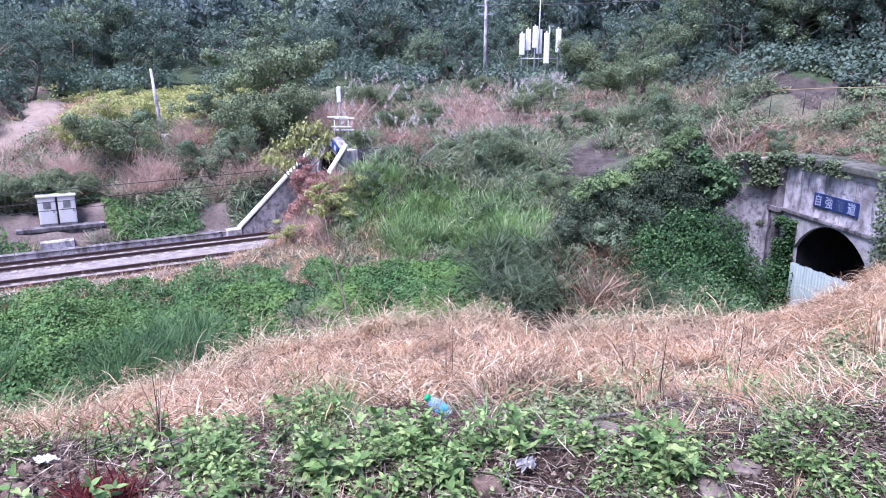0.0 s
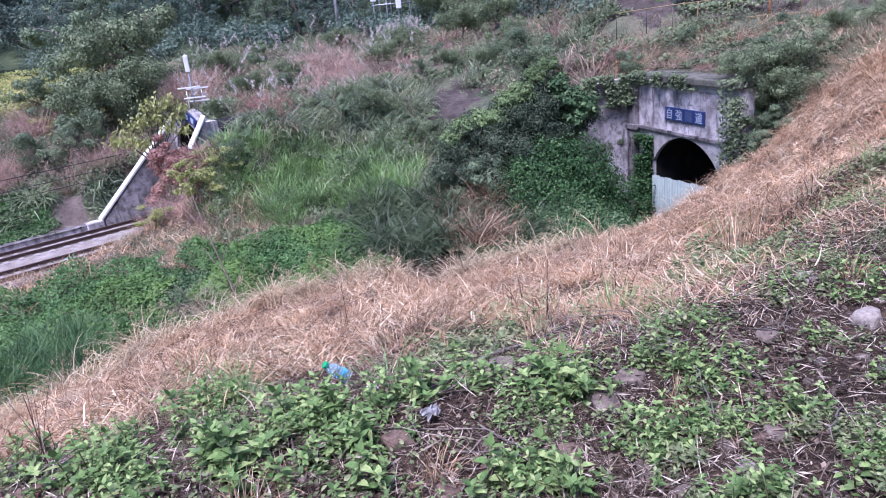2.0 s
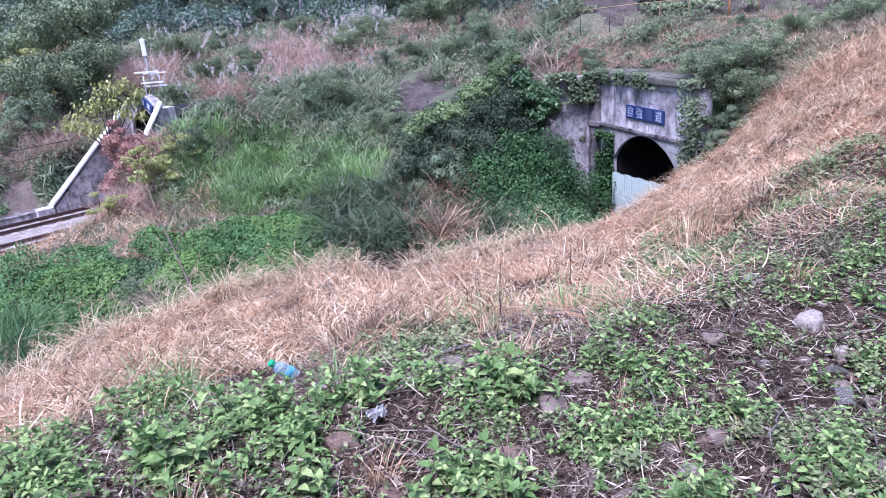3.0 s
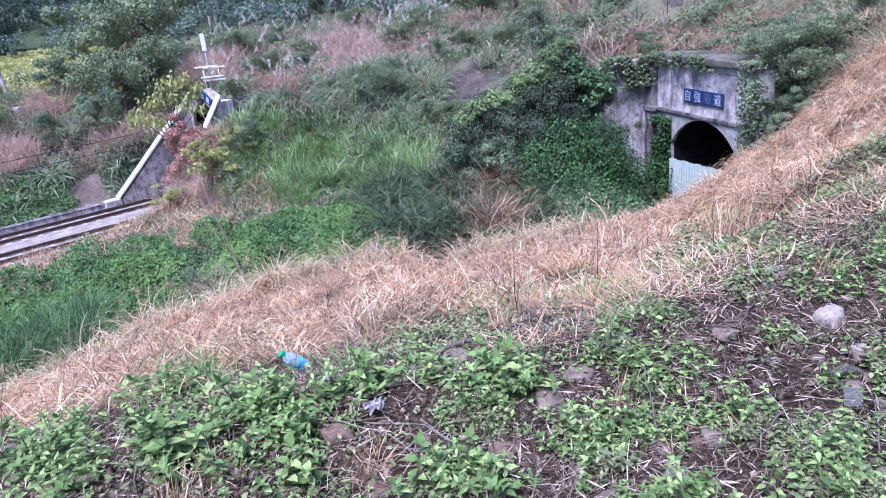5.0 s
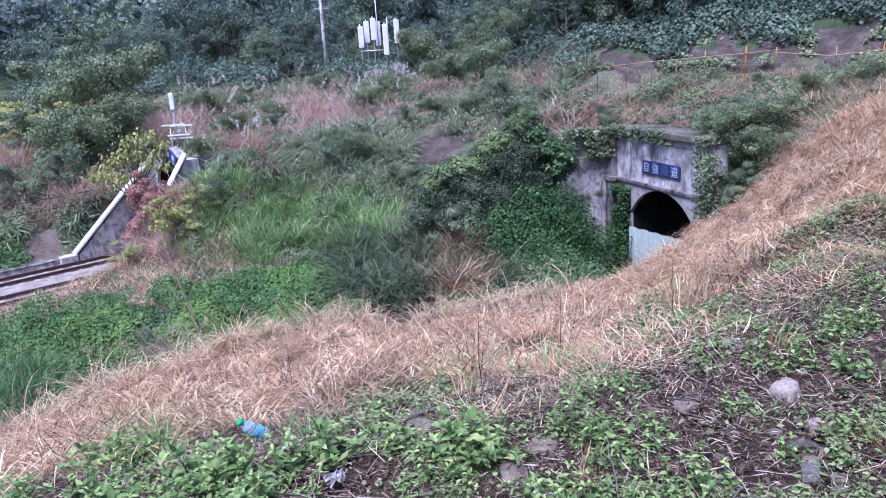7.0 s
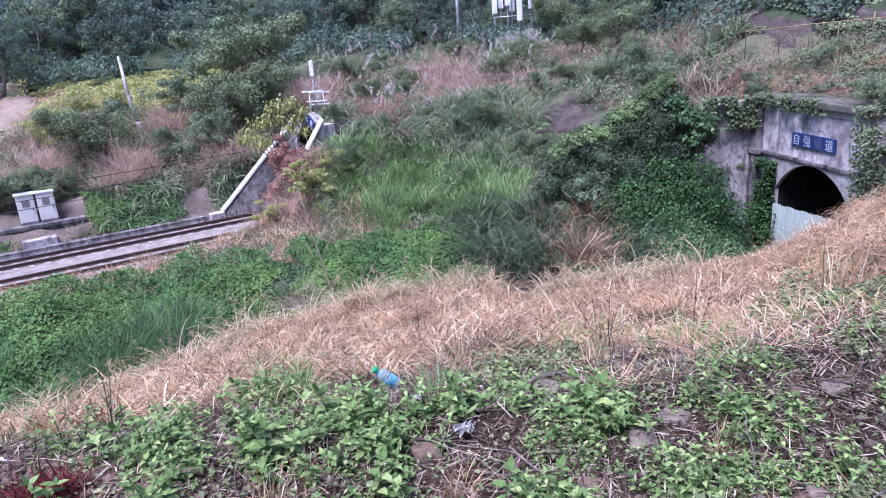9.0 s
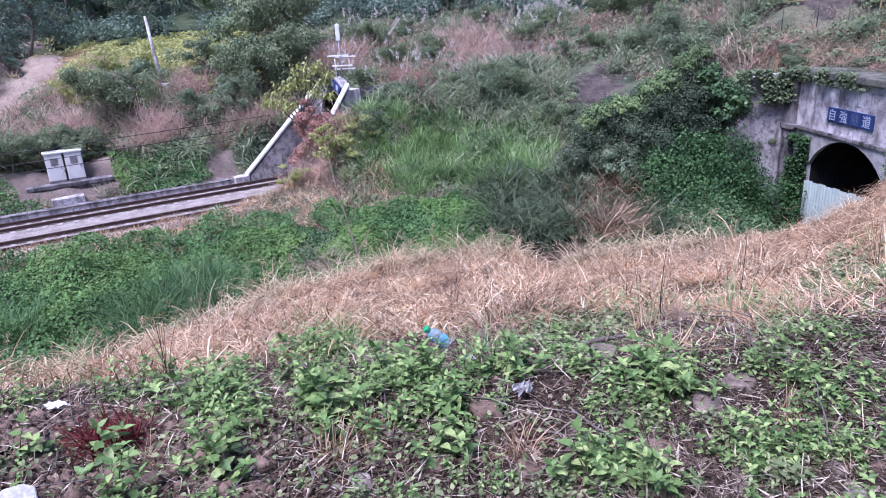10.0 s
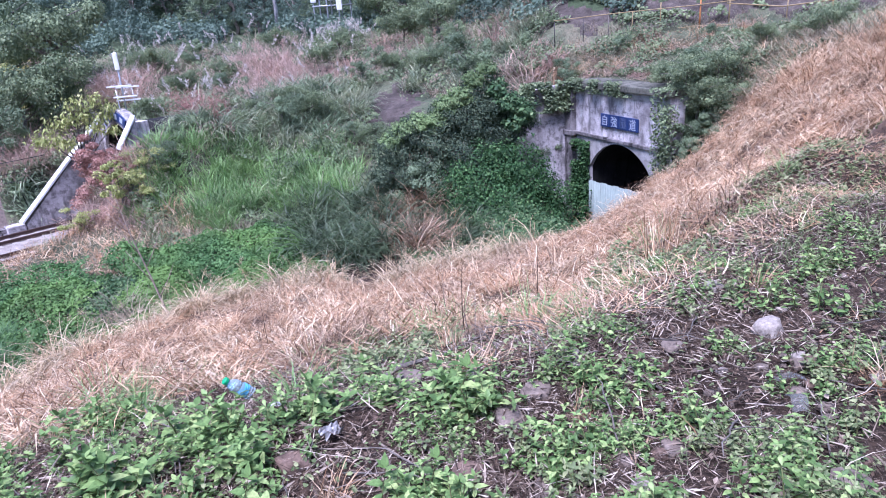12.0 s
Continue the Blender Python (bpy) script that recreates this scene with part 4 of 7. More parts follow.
def cabinet(at):
    c = thing("relay_cabinet", "cream-painted steel trackside cabinet with a vented door", "cabinet", at, "trackside cabinets")
    part("body", boxed((-0.40, -0.3, 0), (0.40, 0.3, 1.42), 0.015), M_CAB, c)
    part("plinth", boxed((-0.42, -0.32, -0.06), (0.42, 0.32, 0.05), 0.01), M_CONC_DARK, c)
    bm = bmesh.new()
    box(bm, (-0.46, -0.38, 1.42), (0.46, 0.36, 1.50), 0.015)
    part("roof", bm, M_WHITE, c)
    d = part("door", boxed((-0.35, -0.325, 0.06), (0.35, -0.301, 1.37), 0.006), M_CAB, c)
    v = part("vent_frame", boxed((-0.17, -0.345, 0.84), (0.17, -0.326, 1.20), 0.005), M_VENT, d)
    for i in range(7):
        part("louvre", boxed((-0.15, -0.355, 0.865 + i * 0.046), (0.15, -0.346, 0.888 + i * 0.046)), M_VENT, d)
    part("handle", boxed((0.26, -0.36, 0.62), (0.29, -0.326, 0.76), 0.004), M_DARKMETAL, d)
    return c


cabinet(rail_m @ pose(1.80, 3.65, 1.04, 0, 0, 0))
cabinet(rail_m @ pose(2.70, 3.62, 1.04, 0, 0, -2))

# ---- newer portal where the railway enters the hill ----
np_m = rail_m
portal2 = thing("newer_tunnel_portal", "low concrete tunnel portal with white copings and a blue name plate", "tunnel portal", np_m)
# in the railway's own axes: s along the line, o across it
def rail_so(x, y):
    return (x - RAIL_A[0]) * RAIL_D[0] + (y - RAIL_A[1]) * RAIL_D[1], (x - RAIL_A[0]) * RAIL_N[0] + (y - RAIL_A[1]) * RAIL_N[1]


far_s, far_o = rail_so(-7.30, 39.11)
near_s, near_o = rail_so(-5.18, 35.65)
base_s, base_o = rail_so(-11.14, 36.75)
top = 4.5
out2 = arch_outline((far_o + near_o) / 2, 1.62, 3.15, 4.5, -0.4)
p2 = arched_wall(near_o - 0.1, far_o + 0.1, -0.4, top + 0.14, out2, 0, 0.7)
part("face", p2, M_CONC, portal2, at=Matrix(((0, 1, 0, far_s), (1, 0, 0, 0), (0, 0, 1, 0), (0, 0, 0, 1))))
# painted-dark lining also covers the opening's reveal, standing for shade
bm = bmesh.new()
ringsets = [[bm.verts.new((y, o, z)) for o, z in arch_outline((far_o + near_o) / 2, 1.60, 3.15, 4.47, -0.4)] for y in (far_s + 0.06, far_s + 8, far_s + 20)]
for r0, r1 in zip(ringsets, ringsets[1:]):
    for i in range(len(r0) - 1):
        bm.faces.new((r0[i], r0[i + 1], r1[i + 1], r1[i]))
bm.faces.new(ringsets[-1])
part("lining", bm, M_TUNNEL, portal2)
mid_o, arc_r = (far_o + near_o) / 2, 1.66
arc_z = 4.5 - arc_r


def arc_band(a0, a1, r0, r1, x0, x1, n):
    """A curved slab on the face, from bearing a0 to a1 round the arch's centre."""
    bm = bmesh.new()
    sets = []
    for a in np.linspace(a0, a1, n):
        sets.append([bm.verts.new((x, mid_o + r * math.sin(a), arc_z + r * math.cos(a))) for x, r in ((x0, r0), (x0, r1), (x1, r1), (x1, r0))])
    for p, q in zip(sets, sets[1:]):
        for i in range(4):
            bm.faces.new((p[i], p[(i + 1) % 4], q[(i + 1) % 4], q[i]))
    bm.faces.new(sets[0]), bm.faces.new(sets[-1][::-1])
    bmesh.ops.recalc_face_normals(bm, faces=bm.faces[:])
    return bm


part("arch_ring", arc_band(-1.35, 1.35, arc_r + 0.02, arc_r + 0.14, far_s - 0.05, far_s - 0.002, 19), M_CONC_WING, portal2)
part("parapet", arc_band(-0.95, 0.95, arc_r + 0.15, arc_r + 0.68, far_s - 0.001, far_s + 0.5, 19), M_CONC_WING, portal2, "curved concrete parapet over the arch")
plate2 = part("name_plate", arc_band(-0.62, 0.62, arc_r + 0.16, arc_r + 0.62, far_s - 0.06, far_s - 0.002, 13), M_BLUE, portal2, "curved blue name plate with pale strokes")
for i in range(4):
    a = -0.45 + i * 0.3
    part("stroke_bar", arc_band(a - 0.07, a + 0.07, arc_r + 0.26, arc_r + 0.52, far_s - 0.075, far_s - 0.061, 3), M_LETTER, plate2)


def wing2(o, s_low, z_low, s_high, z_high, thick):
    """A wing wall with a broad white coping falling along the line."""
    bm = bmesh.new()
    prof = [(s_low, -0.5), (s_high, -0.5), (s_high, z_high), (s_low, z_low)]
    a = [bm.verts.new((s, o, z)) for s, z in prof]
    b = [bm.verts.new((s, o + thick, z)) for s, z in prof]
    bm.faces.new(a), bm.faces.new(b[::-1])
    for i in range(4):
        bm.faces.new((a[i], b[i], b[(i + 1) % 4], a[(i + 1) % 4]))
    bmesh.ops.recalc_face_normals(bm, faces=bm.faces[:])
    part("wing_wall", bm, M_CONC_WING, portal2)
    bm = bmesh.new()
    lo, hi = o - 0.05, o + thick + 0.05
    prof = [(s_low - 0.2, z_low + 0.003), (s_high, z_high + 0.003), (s_high, z_high + 0.17), (s_low - 0.2, z_low + 0.16)]
    a = [bm.verts.new((s, lo, z)) for s, z in prof]
    b = [bm.verts.new((s, hi, z)) for s, z in prof]
    bm.faces.new(a), bm.faces.new(b[::-1])
    for i in range(4):
        bm.faces.new((a[i], b[i], b[(i + 1) % 4], a[(i + 1) % 4]))
    bmesh.ops.recalc_face_normals(bm, faces=bm.faces[:])
    bmesh.ops.bevel(bm, geom=bm.edges[:], offset=0.02, segments=1, affect="EDGES")
    part("coping", bm, M_WHITE, portal2, "weathered white coping")


wing2(base_o, base_s, 0.15, far_s, 4.5, 0.35)
wing2(near_o - 0.35, near_s - 0.8, 3.5, near_s, 4.85, 0.35)
part("coping_foot", boxed((base_s - 0.9, base_o - 0.15, -0.3), (base_s - 0.1, base_o + 0.5, 0.22), 0.04), M_CONC, portal2)

# radio mast behind the newer portal: panel aerial and two pairs of bars
mast = thing("radio_mast", "thin grey mast with one white panel aerial and cross bars", "mast", pose(-6.5, 43.2, height(-6.5, 43.2) - 0.1))
mz = float(height(-6.5, 43.2)) - 0.1
part("post", pole_mesh("post", (0, 0, 0), (0, 0, 1.25 - mz), 0.05), M_GREYMETAL, mast)
part("panel_aerial", boxed((-0.13, -0.12, 0.25 - mz), (0.13, 0.02, 1.2 - mz), 0.04), M_WHITE, mast, "white panel aerial")
for x0, x1, y, z in ((-0.75, 0.55, -0.25, -0.62), (-0.35, 0.9, 0.2, -0.72), (-0.5, 0.75, -0.25, -1.22), (-0.3, 0.85, 0.2, -1.45)):
    part("cross_bar", boxed((x0, y - 0.04, z - mz - 0.04), (x1, y + 0.04, z - mz + 0.04), 0.01), M_WHITE, mast)
for x, y in ((-0.3, -0.25), (0.5, 0.2)):
    part("strut", pole_mesh("strut", (x, y, -0.3), (x, y, -0.8 - mz), 0.03, sides=6), M_GREYMETAL, mast)

# group of panel aerials on the hilltop
ant_z = float(height(8.1, 59.2))
site = thing("aerial_group", "white mobile-phone panel aerials on grey poles, hilltop among plumed grass", "antenna", pose(8.1, 59.2, ant_z))
for x, y, top_z, low_z in ((-1.48, 0.1, 5.33, 3.6), (-0.93, 0.5, 5.70, 4.0), (-0.45, -0.3, 5.88, 4.15), (0.0, 0.4, 5.68, 3.7), (0.50, -0.4, 5.35, 2.9), (1.53, 0.0, 5.70, 3.8)):
    p = part("pole", pole_mesh("pole", (x, y, -0.3), (x, y, top_z - ant_z + 0.15), 0.06, sides=8), M_GREYMETAL, site)
    part("panel_aerial", boxed((x - 0.22, y - 0.30, low_z - ant_z), (x + 0.22, y - 0.10, top_z - ant_z), 0.05), M_WHITE, p, "white panel aerial")
for x, y, top_z in ((0.85, 0.3, 5.95), (0.75, -0.2, 5.6), (-0.05, 0.0, 8.6)):
    part("pole", pole_mesh("pole", (x, y, -0.3), (x, y, top_z - ant_z), 0.045, sides=8), M_GREYMETAL, site)
for y in (-0.35, 0.4):
    part("cross_bar", pole_mesh("cross_bar", (-1.6, y, 3.32 - ant_z), (1.6, y, 3.32 - ant_z), 0.05, sides=8), M_GREYMETAL, site)


# poles
def power_pole(x, y, top_z, r, label, arms=(), lean=(0.0, 0.0), box_at=None):
    z = float(height(x, y)) - 0.3
    t = thing("utility_pole", label, "utility pole", pose(x, y, z))
    h = top_z - z
    part("shaft", pole_mesh("shaft", (0, 0, 0), (lean[0], lean[1], h), r, r * 0.5, 12), M_CONC, t)
    for az_, w in arms:
        part("cross_arm", boxed((-w, -0.05, az_ - z - 0.05), (w, 0.05, az_ - z + 0.05), 0.01, pose(lean[0], lean[1], 0)), M_GREYMETAL, t)
    if box_at:
        part("meter_box", boxed((0.02, -0.32, box_at - z - 0.6), (0.42, -0.1, box_at - z + 0.45), 0.03), M_CAB, t, "pale box low on the pole")
    return t


power_pole(-18.12, 44.19, 2.3, 0.15, "slim grey concrete pole leaning slightly, pale box near its foot", lean=(-0.35, 0.0), box_at=-2.2)
power_pole(3.72, 61.9, 10.5, 0.19, "tall pale concrete utility pole with cross arms", arms=((7.8, 0.8), (7.1, 0.6)))
# low trackside post with an angled arm
lp = thing("trackside_post", "short white concrete trackside post with a bracket", "post", pose(-25.1, 30.25, -6.75))
part("shaft", boxed((-0.14, -0.14, 0), (0.14, 0.14, 3.2), 0.03), M_WHITE, lp)
part("base", boxed((-0.45, -0.35, -0.1), (0.45, 0.35, 0.25), 0.04), M_CONC_PALE, lp)
part("bracket", boxed((-0.5, -0.2, 2.75), (0.1, 0.2, 3.05), 0.03), M_WHITE, lp)
part("cap", boxed((-0.25, -0.2, 3.2), (0.2, 0.2, 3.3), 0.03), M_CONC_PALE, lp)


def cable(name, label, a, b, sag, r=0.012, group="wires"):
    t = np.linspace(0, 1, 24)[:, None]
    p = np.array(a) * (1 - t) + np.array(b) * t
    p[:, 2] -= (4 * sag * t * (1 - t))[:, 0]
    ob = part(name, join_tubes(name, [tube_mesh(name, p, r, 5)]), M_DARKMETAL)
    return tagged(ob, label, "wire", group)


rail_pt = lambda s, o, z: (*(RAIL_A + RAIL_D * s + RAIL_N * o), z)
for o, z in ((1.9, -3.55), (2.1, -4.15), (1.9, -4.55)):
    cable("trackside_wire", "thin dark wire strung along the railway", rail_pt(-30, o, z), rail_pt(13.0, o + 0.6, z + 0.1), 0.25, 0.018)
cable("overhead_wire", "thin dark overhead wire before the wooded hill", (3.7, 61.9, 7.8), (60.0, 40.0, 12.0), 1.5, 0.03)
cable("overhead_wire", "thin dark overhead wire before the wooded hill", (22.0, 41.0, 4.4), (40.0, 33.0, 6.5), 0.5, 0.02)

# ---- bamboo railing along the upper path ----
railing = thing("bamboo_railing", "makeshift railing of bamboo poles on thin posts", "railing")
for x, y, top_z, r, mat in ((17.1, 36.1, 1.15, 0.03, M_DARKMETAL), (18.5, 35.4, 1.25, 0.03, M_DARKMETAL), (19.7, 34.8, 1.35, 0.035, M_BARK), (20.8, 34.2, 1.30, 0.04, M_BAMBOO),
                            (22.0, 33.4, 1.65, 0.04, M_BAMBOO), (23.65, 32.3, 1.75, 0.065, M_ORANGE), (24.9, 31.6, 1.6, 0.055, M_BAMBOO), (26.9, 29.8, 1.45, 0.04, M_BAMBOO), (28.3, 28.4, 1.5, 0.05, M_ORANGE)):
    part("post", pole_mesh("post", (x, y, float(height(x, y)) - 0.3), (x + 0.04, y, top_z), r * 0.75, r * 0.65, 7), mat, railing)
for pts, r in ((((17.1, 36.1, 1.10), (19.7, 34.8, 1.25), (23.5, 32.35, 1.38), (25.0, 31.3, 1.48)), 0.035), (((24.7, 31.55, 1.36), (26.7, 29.9, 1.02), (28.3, 28.4, 1.16)), 0.045),
               (((20.3, 34.4, 0.15), (23.5, 32.3, 0.33), (26.7, 29.9, 0.28), (28.3, 28.4, 0.25)), 0.04), (((21.0, 34.0, -0.1), (24.2, 31.9, 0.05)), 0.035)):
    part("rail", join_tubes("rail", [tube_mesh("rail", pts, r * 0.7, 7)]), M_BAMBOO, railing, "dry bamboo pole")


# ---- plants ----
def stuff(name, label, category, mesh, mat):
    mesh.materials.append(mat)
    return tagged(new(name, mesh), label, category, kind="stuff")


def patchy(p, scale, seed):
    return cloudy(p[:, 0], p[:, 1], scale, seed)


def grass_patch(name, label, n, where, length, width, lean, droop, mat, clump=0, spread=0.25, thin=None, wind=None, mound=0.0, category="grass"):
    """Blades over a stretch of land; clump: blades that share a root."""
    roots = n if not clump else max(1, n // clump)
    p, az, r = scatter(roots, *where)
    ok = keep_clear(p)
    if thin:
        ok &= patchy(p, thin[0], thin[1]) > thin[2]
    p = p[ok]
    if clump:
        p = np.repeat(p, clump, axis=0) + np.concatenate([rng.normal(0, spread, (len(p) * clump, 2)), np.zeros((len(p) * clump, 1))], 1)
        p[:, 2] = height(p[:, 0], p[:, 1]) - 0.03
    m = len(p)
    if mound:
        p[:, 2] += np.clip(patchy(p, 0.9, 14.0) + 0.3, 0, 1.5) * mound + rng.random(m) * mound * 0.5
    yaw = rng.uniform(0, 2 * np.pi, m)
    if wind:
        roots_p = p[:: max(1, clump)]
        field = 7.0 * np.array([noise.noise((a * wind[0], b * wind[0], 12.0)) for a, b in roots_p[:, :2]])
        yaw = np.repeat(field, max(1, clump))[:m] + rng.normal(0, wind[1], m)
    size = np.exp(0.35 * patchy(p[:: max(1, clump)], 0.5, 5.0)) if not clump else np.repeat(np.exp(0.45 * rng.normal(0, 0.5, m // clump)), clump)
    v, q, t = blades(p, rng.uniform(*length, m) * size, rng.uniform(*width, m), yaw, rng.uniform(*lean, m), rng.uniform(*droop, m), rng.normal(0, 1.5 if mound else 0.5, m))
    if mound or wind:
        v[:, 2] += np.clip(height(v[:, 0], v[:, 1]) - np.repeat(height(p[:, 0], p[:, 1]), 7), -0.25, 0.25)
    return stuff(name, label, category, np_mesh(name, v, q, t), mat)


def leaf_carpet(name, label, n, where, size, rise, mat, thin=None, humps=0.5, category="creeper"):
    """A blanket of creeper leaves with humps."""
    p, az, r = scatter(n, *where)
    ok = keep_clear(p)
    if thin:
        ok &= patchy(p, thin[0], thin[1]) > thin[2]
    p = p[ok]
    m = len(p)
    hump = lambda x, y: height(x, y) + humps * (0.45 + 0.45 * np.clip(cloudy(x, y, 0.36, 2.0), -0.9, 1.2) + 0.16 * gradient_noise(x * 1.5, y * 1.5, 8) + 0.08 * gradient_noise(x * 3.1, y * 3.1, 9))
    x, y, e = p[:, 0], p[:, 1], 0.12
    z0 = hump(x, y)
    nrm = np.stack([(z0 - hump(x + e, y)) / e, (z0 - hump(x, y + e)) / e, np.ones(m)], -1)
    p[:, 2] = z0 - rise * 0.6 + rng.uniform(0, 1, m) ** 0.45 * rise
    L = rng.uniform(*size, m)
    v, t = facing_leaves(p, nrm + [0, 0, 0.3], L, L * rng.uniform(0.7, 0.95, m), 0.48, rng)
    return stuff(name, label, category, np_mesh(name, v, t), mat)


def tussocks(name, label, p, each, length, width, mat, lean=(0.02, 0.5), droop=(0.8, 2.2), core=0.18, comb=None, joints=3, category="grass"):
    """Grass growing in tussocks at the places p: blades that spring from one root and arch outwards. comb: heading that all lean towards, and how strongly."""
    m = len(p) * each
    size = np.repeat(np.exp(rng.normal(0, 0.22, len(p))), each)
    L = rng.uniform(*length, m) * size
    yaw = rng.uniform(0, TAU, m)
    off = np.abs(rng.normal(0, core, m)) * size
    base = np.repeat(p, each, axis=0) + np.stack([np.cos(yaw) * off, np.sin(yaw) * off, np.zeros(m)], -1)
    base[:, 2] = height(base[:, 0], base[:, 1]) - 0.05
    yaw = yaw + rng.normal(0, 0.5, m)
    if comb:
        way = np.repeat(comb[0] + rng.normal(0, 0.45, len(p)), each)
        yaw = np.arctan2(np.sin(yaw) + comb[1] * np.sin(way), np.cos(yaw) + comb[1] * np.cos(way))
    v, q, t = blades(base, L, rng.uniform(*width, m), yaw, rng.uniform(*lean, m), rng.uniform(*droop, m), rng.normal(0, 1.1, m), joints)
    v[:, 2] = np.maximum(v[:, 2], height(v[:, 0], v[:, 1]) + 0.01)
    return stuff(name, label, category, np_mesh(name, v, q, t), mat)


def spots_in(n, where, field=None):
    """Places for tussocks within a stretch of land; field: scale, seed, least and most of a cloudy field."""
    p, az, r = scatter(n, *where)
    ok = keep_clear(p)
    if field:
        f = cloudy(p[:, 0], p[:, 1], field[0], field[1])
        ok &= (f > field[2]) & (f < field[3])
    return p[ok]


# dry, cut-down grass on the bank: matted blades, tussocks over them, and standing ones along the brow
DOWN = radians(115)
grass_patch("dry_grass", "matted pinkish-tan dry grass covering the bank", 52000, (-52, 38, 3, 0.06, 5, 0.15), (0.18, 0.5), (0.007, 0.015), (0.7, 1.5), (0.3, 2.2), L_STRAW, wind=(1.4, 0.9), mound=0.22)
grass_patch("dry_grass", "matted pinkish-tan dry grass on the spur", 32000, (27, 60, 3, 0.3, 5, 0.6), (0.22, 0.6), (0.008, 0.016), (0.6, 1.5), (0.4, 2.2), L_STRAW, wind=(1.0, 0.9), mound=0.22)
grass_patch("brown_grass", "darker russet blades in hollows of the spur", 20000, (28, 58, 3, 0.3, 5, 0.6), (0.2, 0.6), (0.007, 0.014), (0.7, 1.6), (-0.2, 1.3), L_RUSSET, wind=(1.0, 0.9), mound=0.20, thin=(0.55, 91, 0.02))
tussocks("dry_tussock", "sprawling tussocks of bleached grass on the bank", spots_in(1000, (-50, 31, 3, 0.22, 5, 0.05), (0.5, 51, -0.35, 9)), 46, (0.3, 0.68), (0.009, 0.019), L_STRAW, (0.0, 0.9), (1.4, 3.5), 0.16, (DOWN, 0.5), 5)
tussocks("dry_tussock", "coarse combed-down tussocks of dry grass on the spur", spots_in(560, (31, 60, 3, 0.35, 5, 0.95)), 80, (0.45, 1.0), (0.010, 0.022), L_STRAW, (0.0, 0.9), (1.4, 3.4), 0.26, (radians(170), 0.5), 5)
tussocks("brown_tussock", "darker rust-brown tussocks in hollows of the bank", spots_in(520, (-46, 56, 3, 0.2, 5, 0.6), (0.45, 52, 0.1, 9)), 80, (0.3, 0.75), (0.006, 0.013), L_RUSSET, (0.2, 1.2), (0.8, 2.2), 0.16, (DOWN, 0.6))
tussocks("brown_tussock", "withered brown tuft on the bank above the verge", spots_in(5, (5.0, 8.5, 3, 0.1, 3, 0.4)), 46, (0.25, 0.6), (0.005, 0.011), L_RUSSET, (0.0, 0.6), (0.2, 1.2), 0.10)
tussocks("dry_grass_stand", "standing pale dry grass nodding along the brow of the bank", spots_in(400, (-48, 23, 4, 0.82, 5, 0.10)), 24, (0.65, 1.3), (0.013, 0.026), L_BLEACHED, (0.0, 0.3), (1.5, 3.5), 0.12, None, 5)
tussocks("dry_grass_stand", "short pale dry grass along the brow before the old tunnel", spots_in(90, (23, 34, 4, 0.80, 5, 0.0)), 24, (0.3, 0.6), (0.012, 0.022), L_BLEACHED, (0.0, 0.5), (1.5, 3.4), 0.12, None, 5)
tussocks("dry_grass_stand", "taller dry grass in tufts on the crest of the spur", spots_in(170, (40, 60, 4, 0.5, 5, 0.9)), 60, (0.5, 1.2), (0.010, 0.020), L_STRAW, (0.0, 1.2), (0.6, 2.4), 0.28, (radians(200), 0.3))
grass_patch("dead_stems", "upright dead brown stems along the bank's edge", 700, (-30, 45, 3, 0.0, 3, 0.4), (0.3, 0.8), (0.005, 0.010), (0.0, 0.35), (-0.2, 0.5), L_TWIG, clump=9, spread=0.06, thin=(0.7, 2.2, 0.35))
tussocks("dead_stems", "tall tan stems standing at the edge of the verge", spots_in(9, (31.5, 36.0, 2, 0.75, 3, 0.15)), 9, (0.35, 0.75), (0.006, 0.012), L_STRAW, (0.0, 0.3), (-0.1, 0.5), 0.05)
tussocks("green_tuft", "fresh green grass tufts at the edge of the bank", spots_in(70, (-40, 50, 3, 0.0, 3, 0.35), (0.8, 8, 0.1, 9)), 36, (0.2, 0.45), (0.006, 0.012), L_GRASS, (0.05, 0.7), (0.3, 1.2), 0.09)
tussocks("green_tuft", "fresh green grass tuft behind the leafy crest", spots_in(9, (-14.5, -10.5, 3, 0.1, 3, 0.4)), 60, (0.25, 0.5), (0.006, 0.012), L_GRASS, (0.05, 0.8), (0.3, 1.4), 0.10)
leaf_carpet("bank_creeper", "grey-green low weeds spreading over the straw", 16000, (30, 60, 2, 0.4, 3, 0.55), (0.03, 0.07), 0.12, L_WEED_DULL, thin=(0.5, 61, 0.0), humps=0.06)

# green gully: creepers and reeds
leaf_carpet("creeper", "bright green creeper leaves blanketing the gully bank", 120000, (-55, -13.6, 5, 0.6, 7, 0.12), (0.07, 0.12), 0.3, L_VINE, humps=1.0)
leaf_carpet("creeper", "green creeper mound in the middle of the gully", 56000, (-11.2, 4.6, 6, 0.05, 7, 0.1), (0.07, 0.12), 0.3, L_VINE, humps=1.15)
# the dip's shade comes from the darker leaf colour
leaf_carpet("creeper", "creeper in the dip between two mounds, leaves darkened for shade", 13000, (-14.6, -10.2, 5, 0.7, 6, 0.95), (0.07, 0.12), 0.4, L_SHADED_LEAF, humps=0.75)
leaf_carpet("creeper", "green creeper on the gully floor before the old tunnel", 26000, (13.0, 29, 5, 0.9, 6, 0.9), (0.08, 0.14), 0.35, L_SHADED_LEAF, humps=0.5)
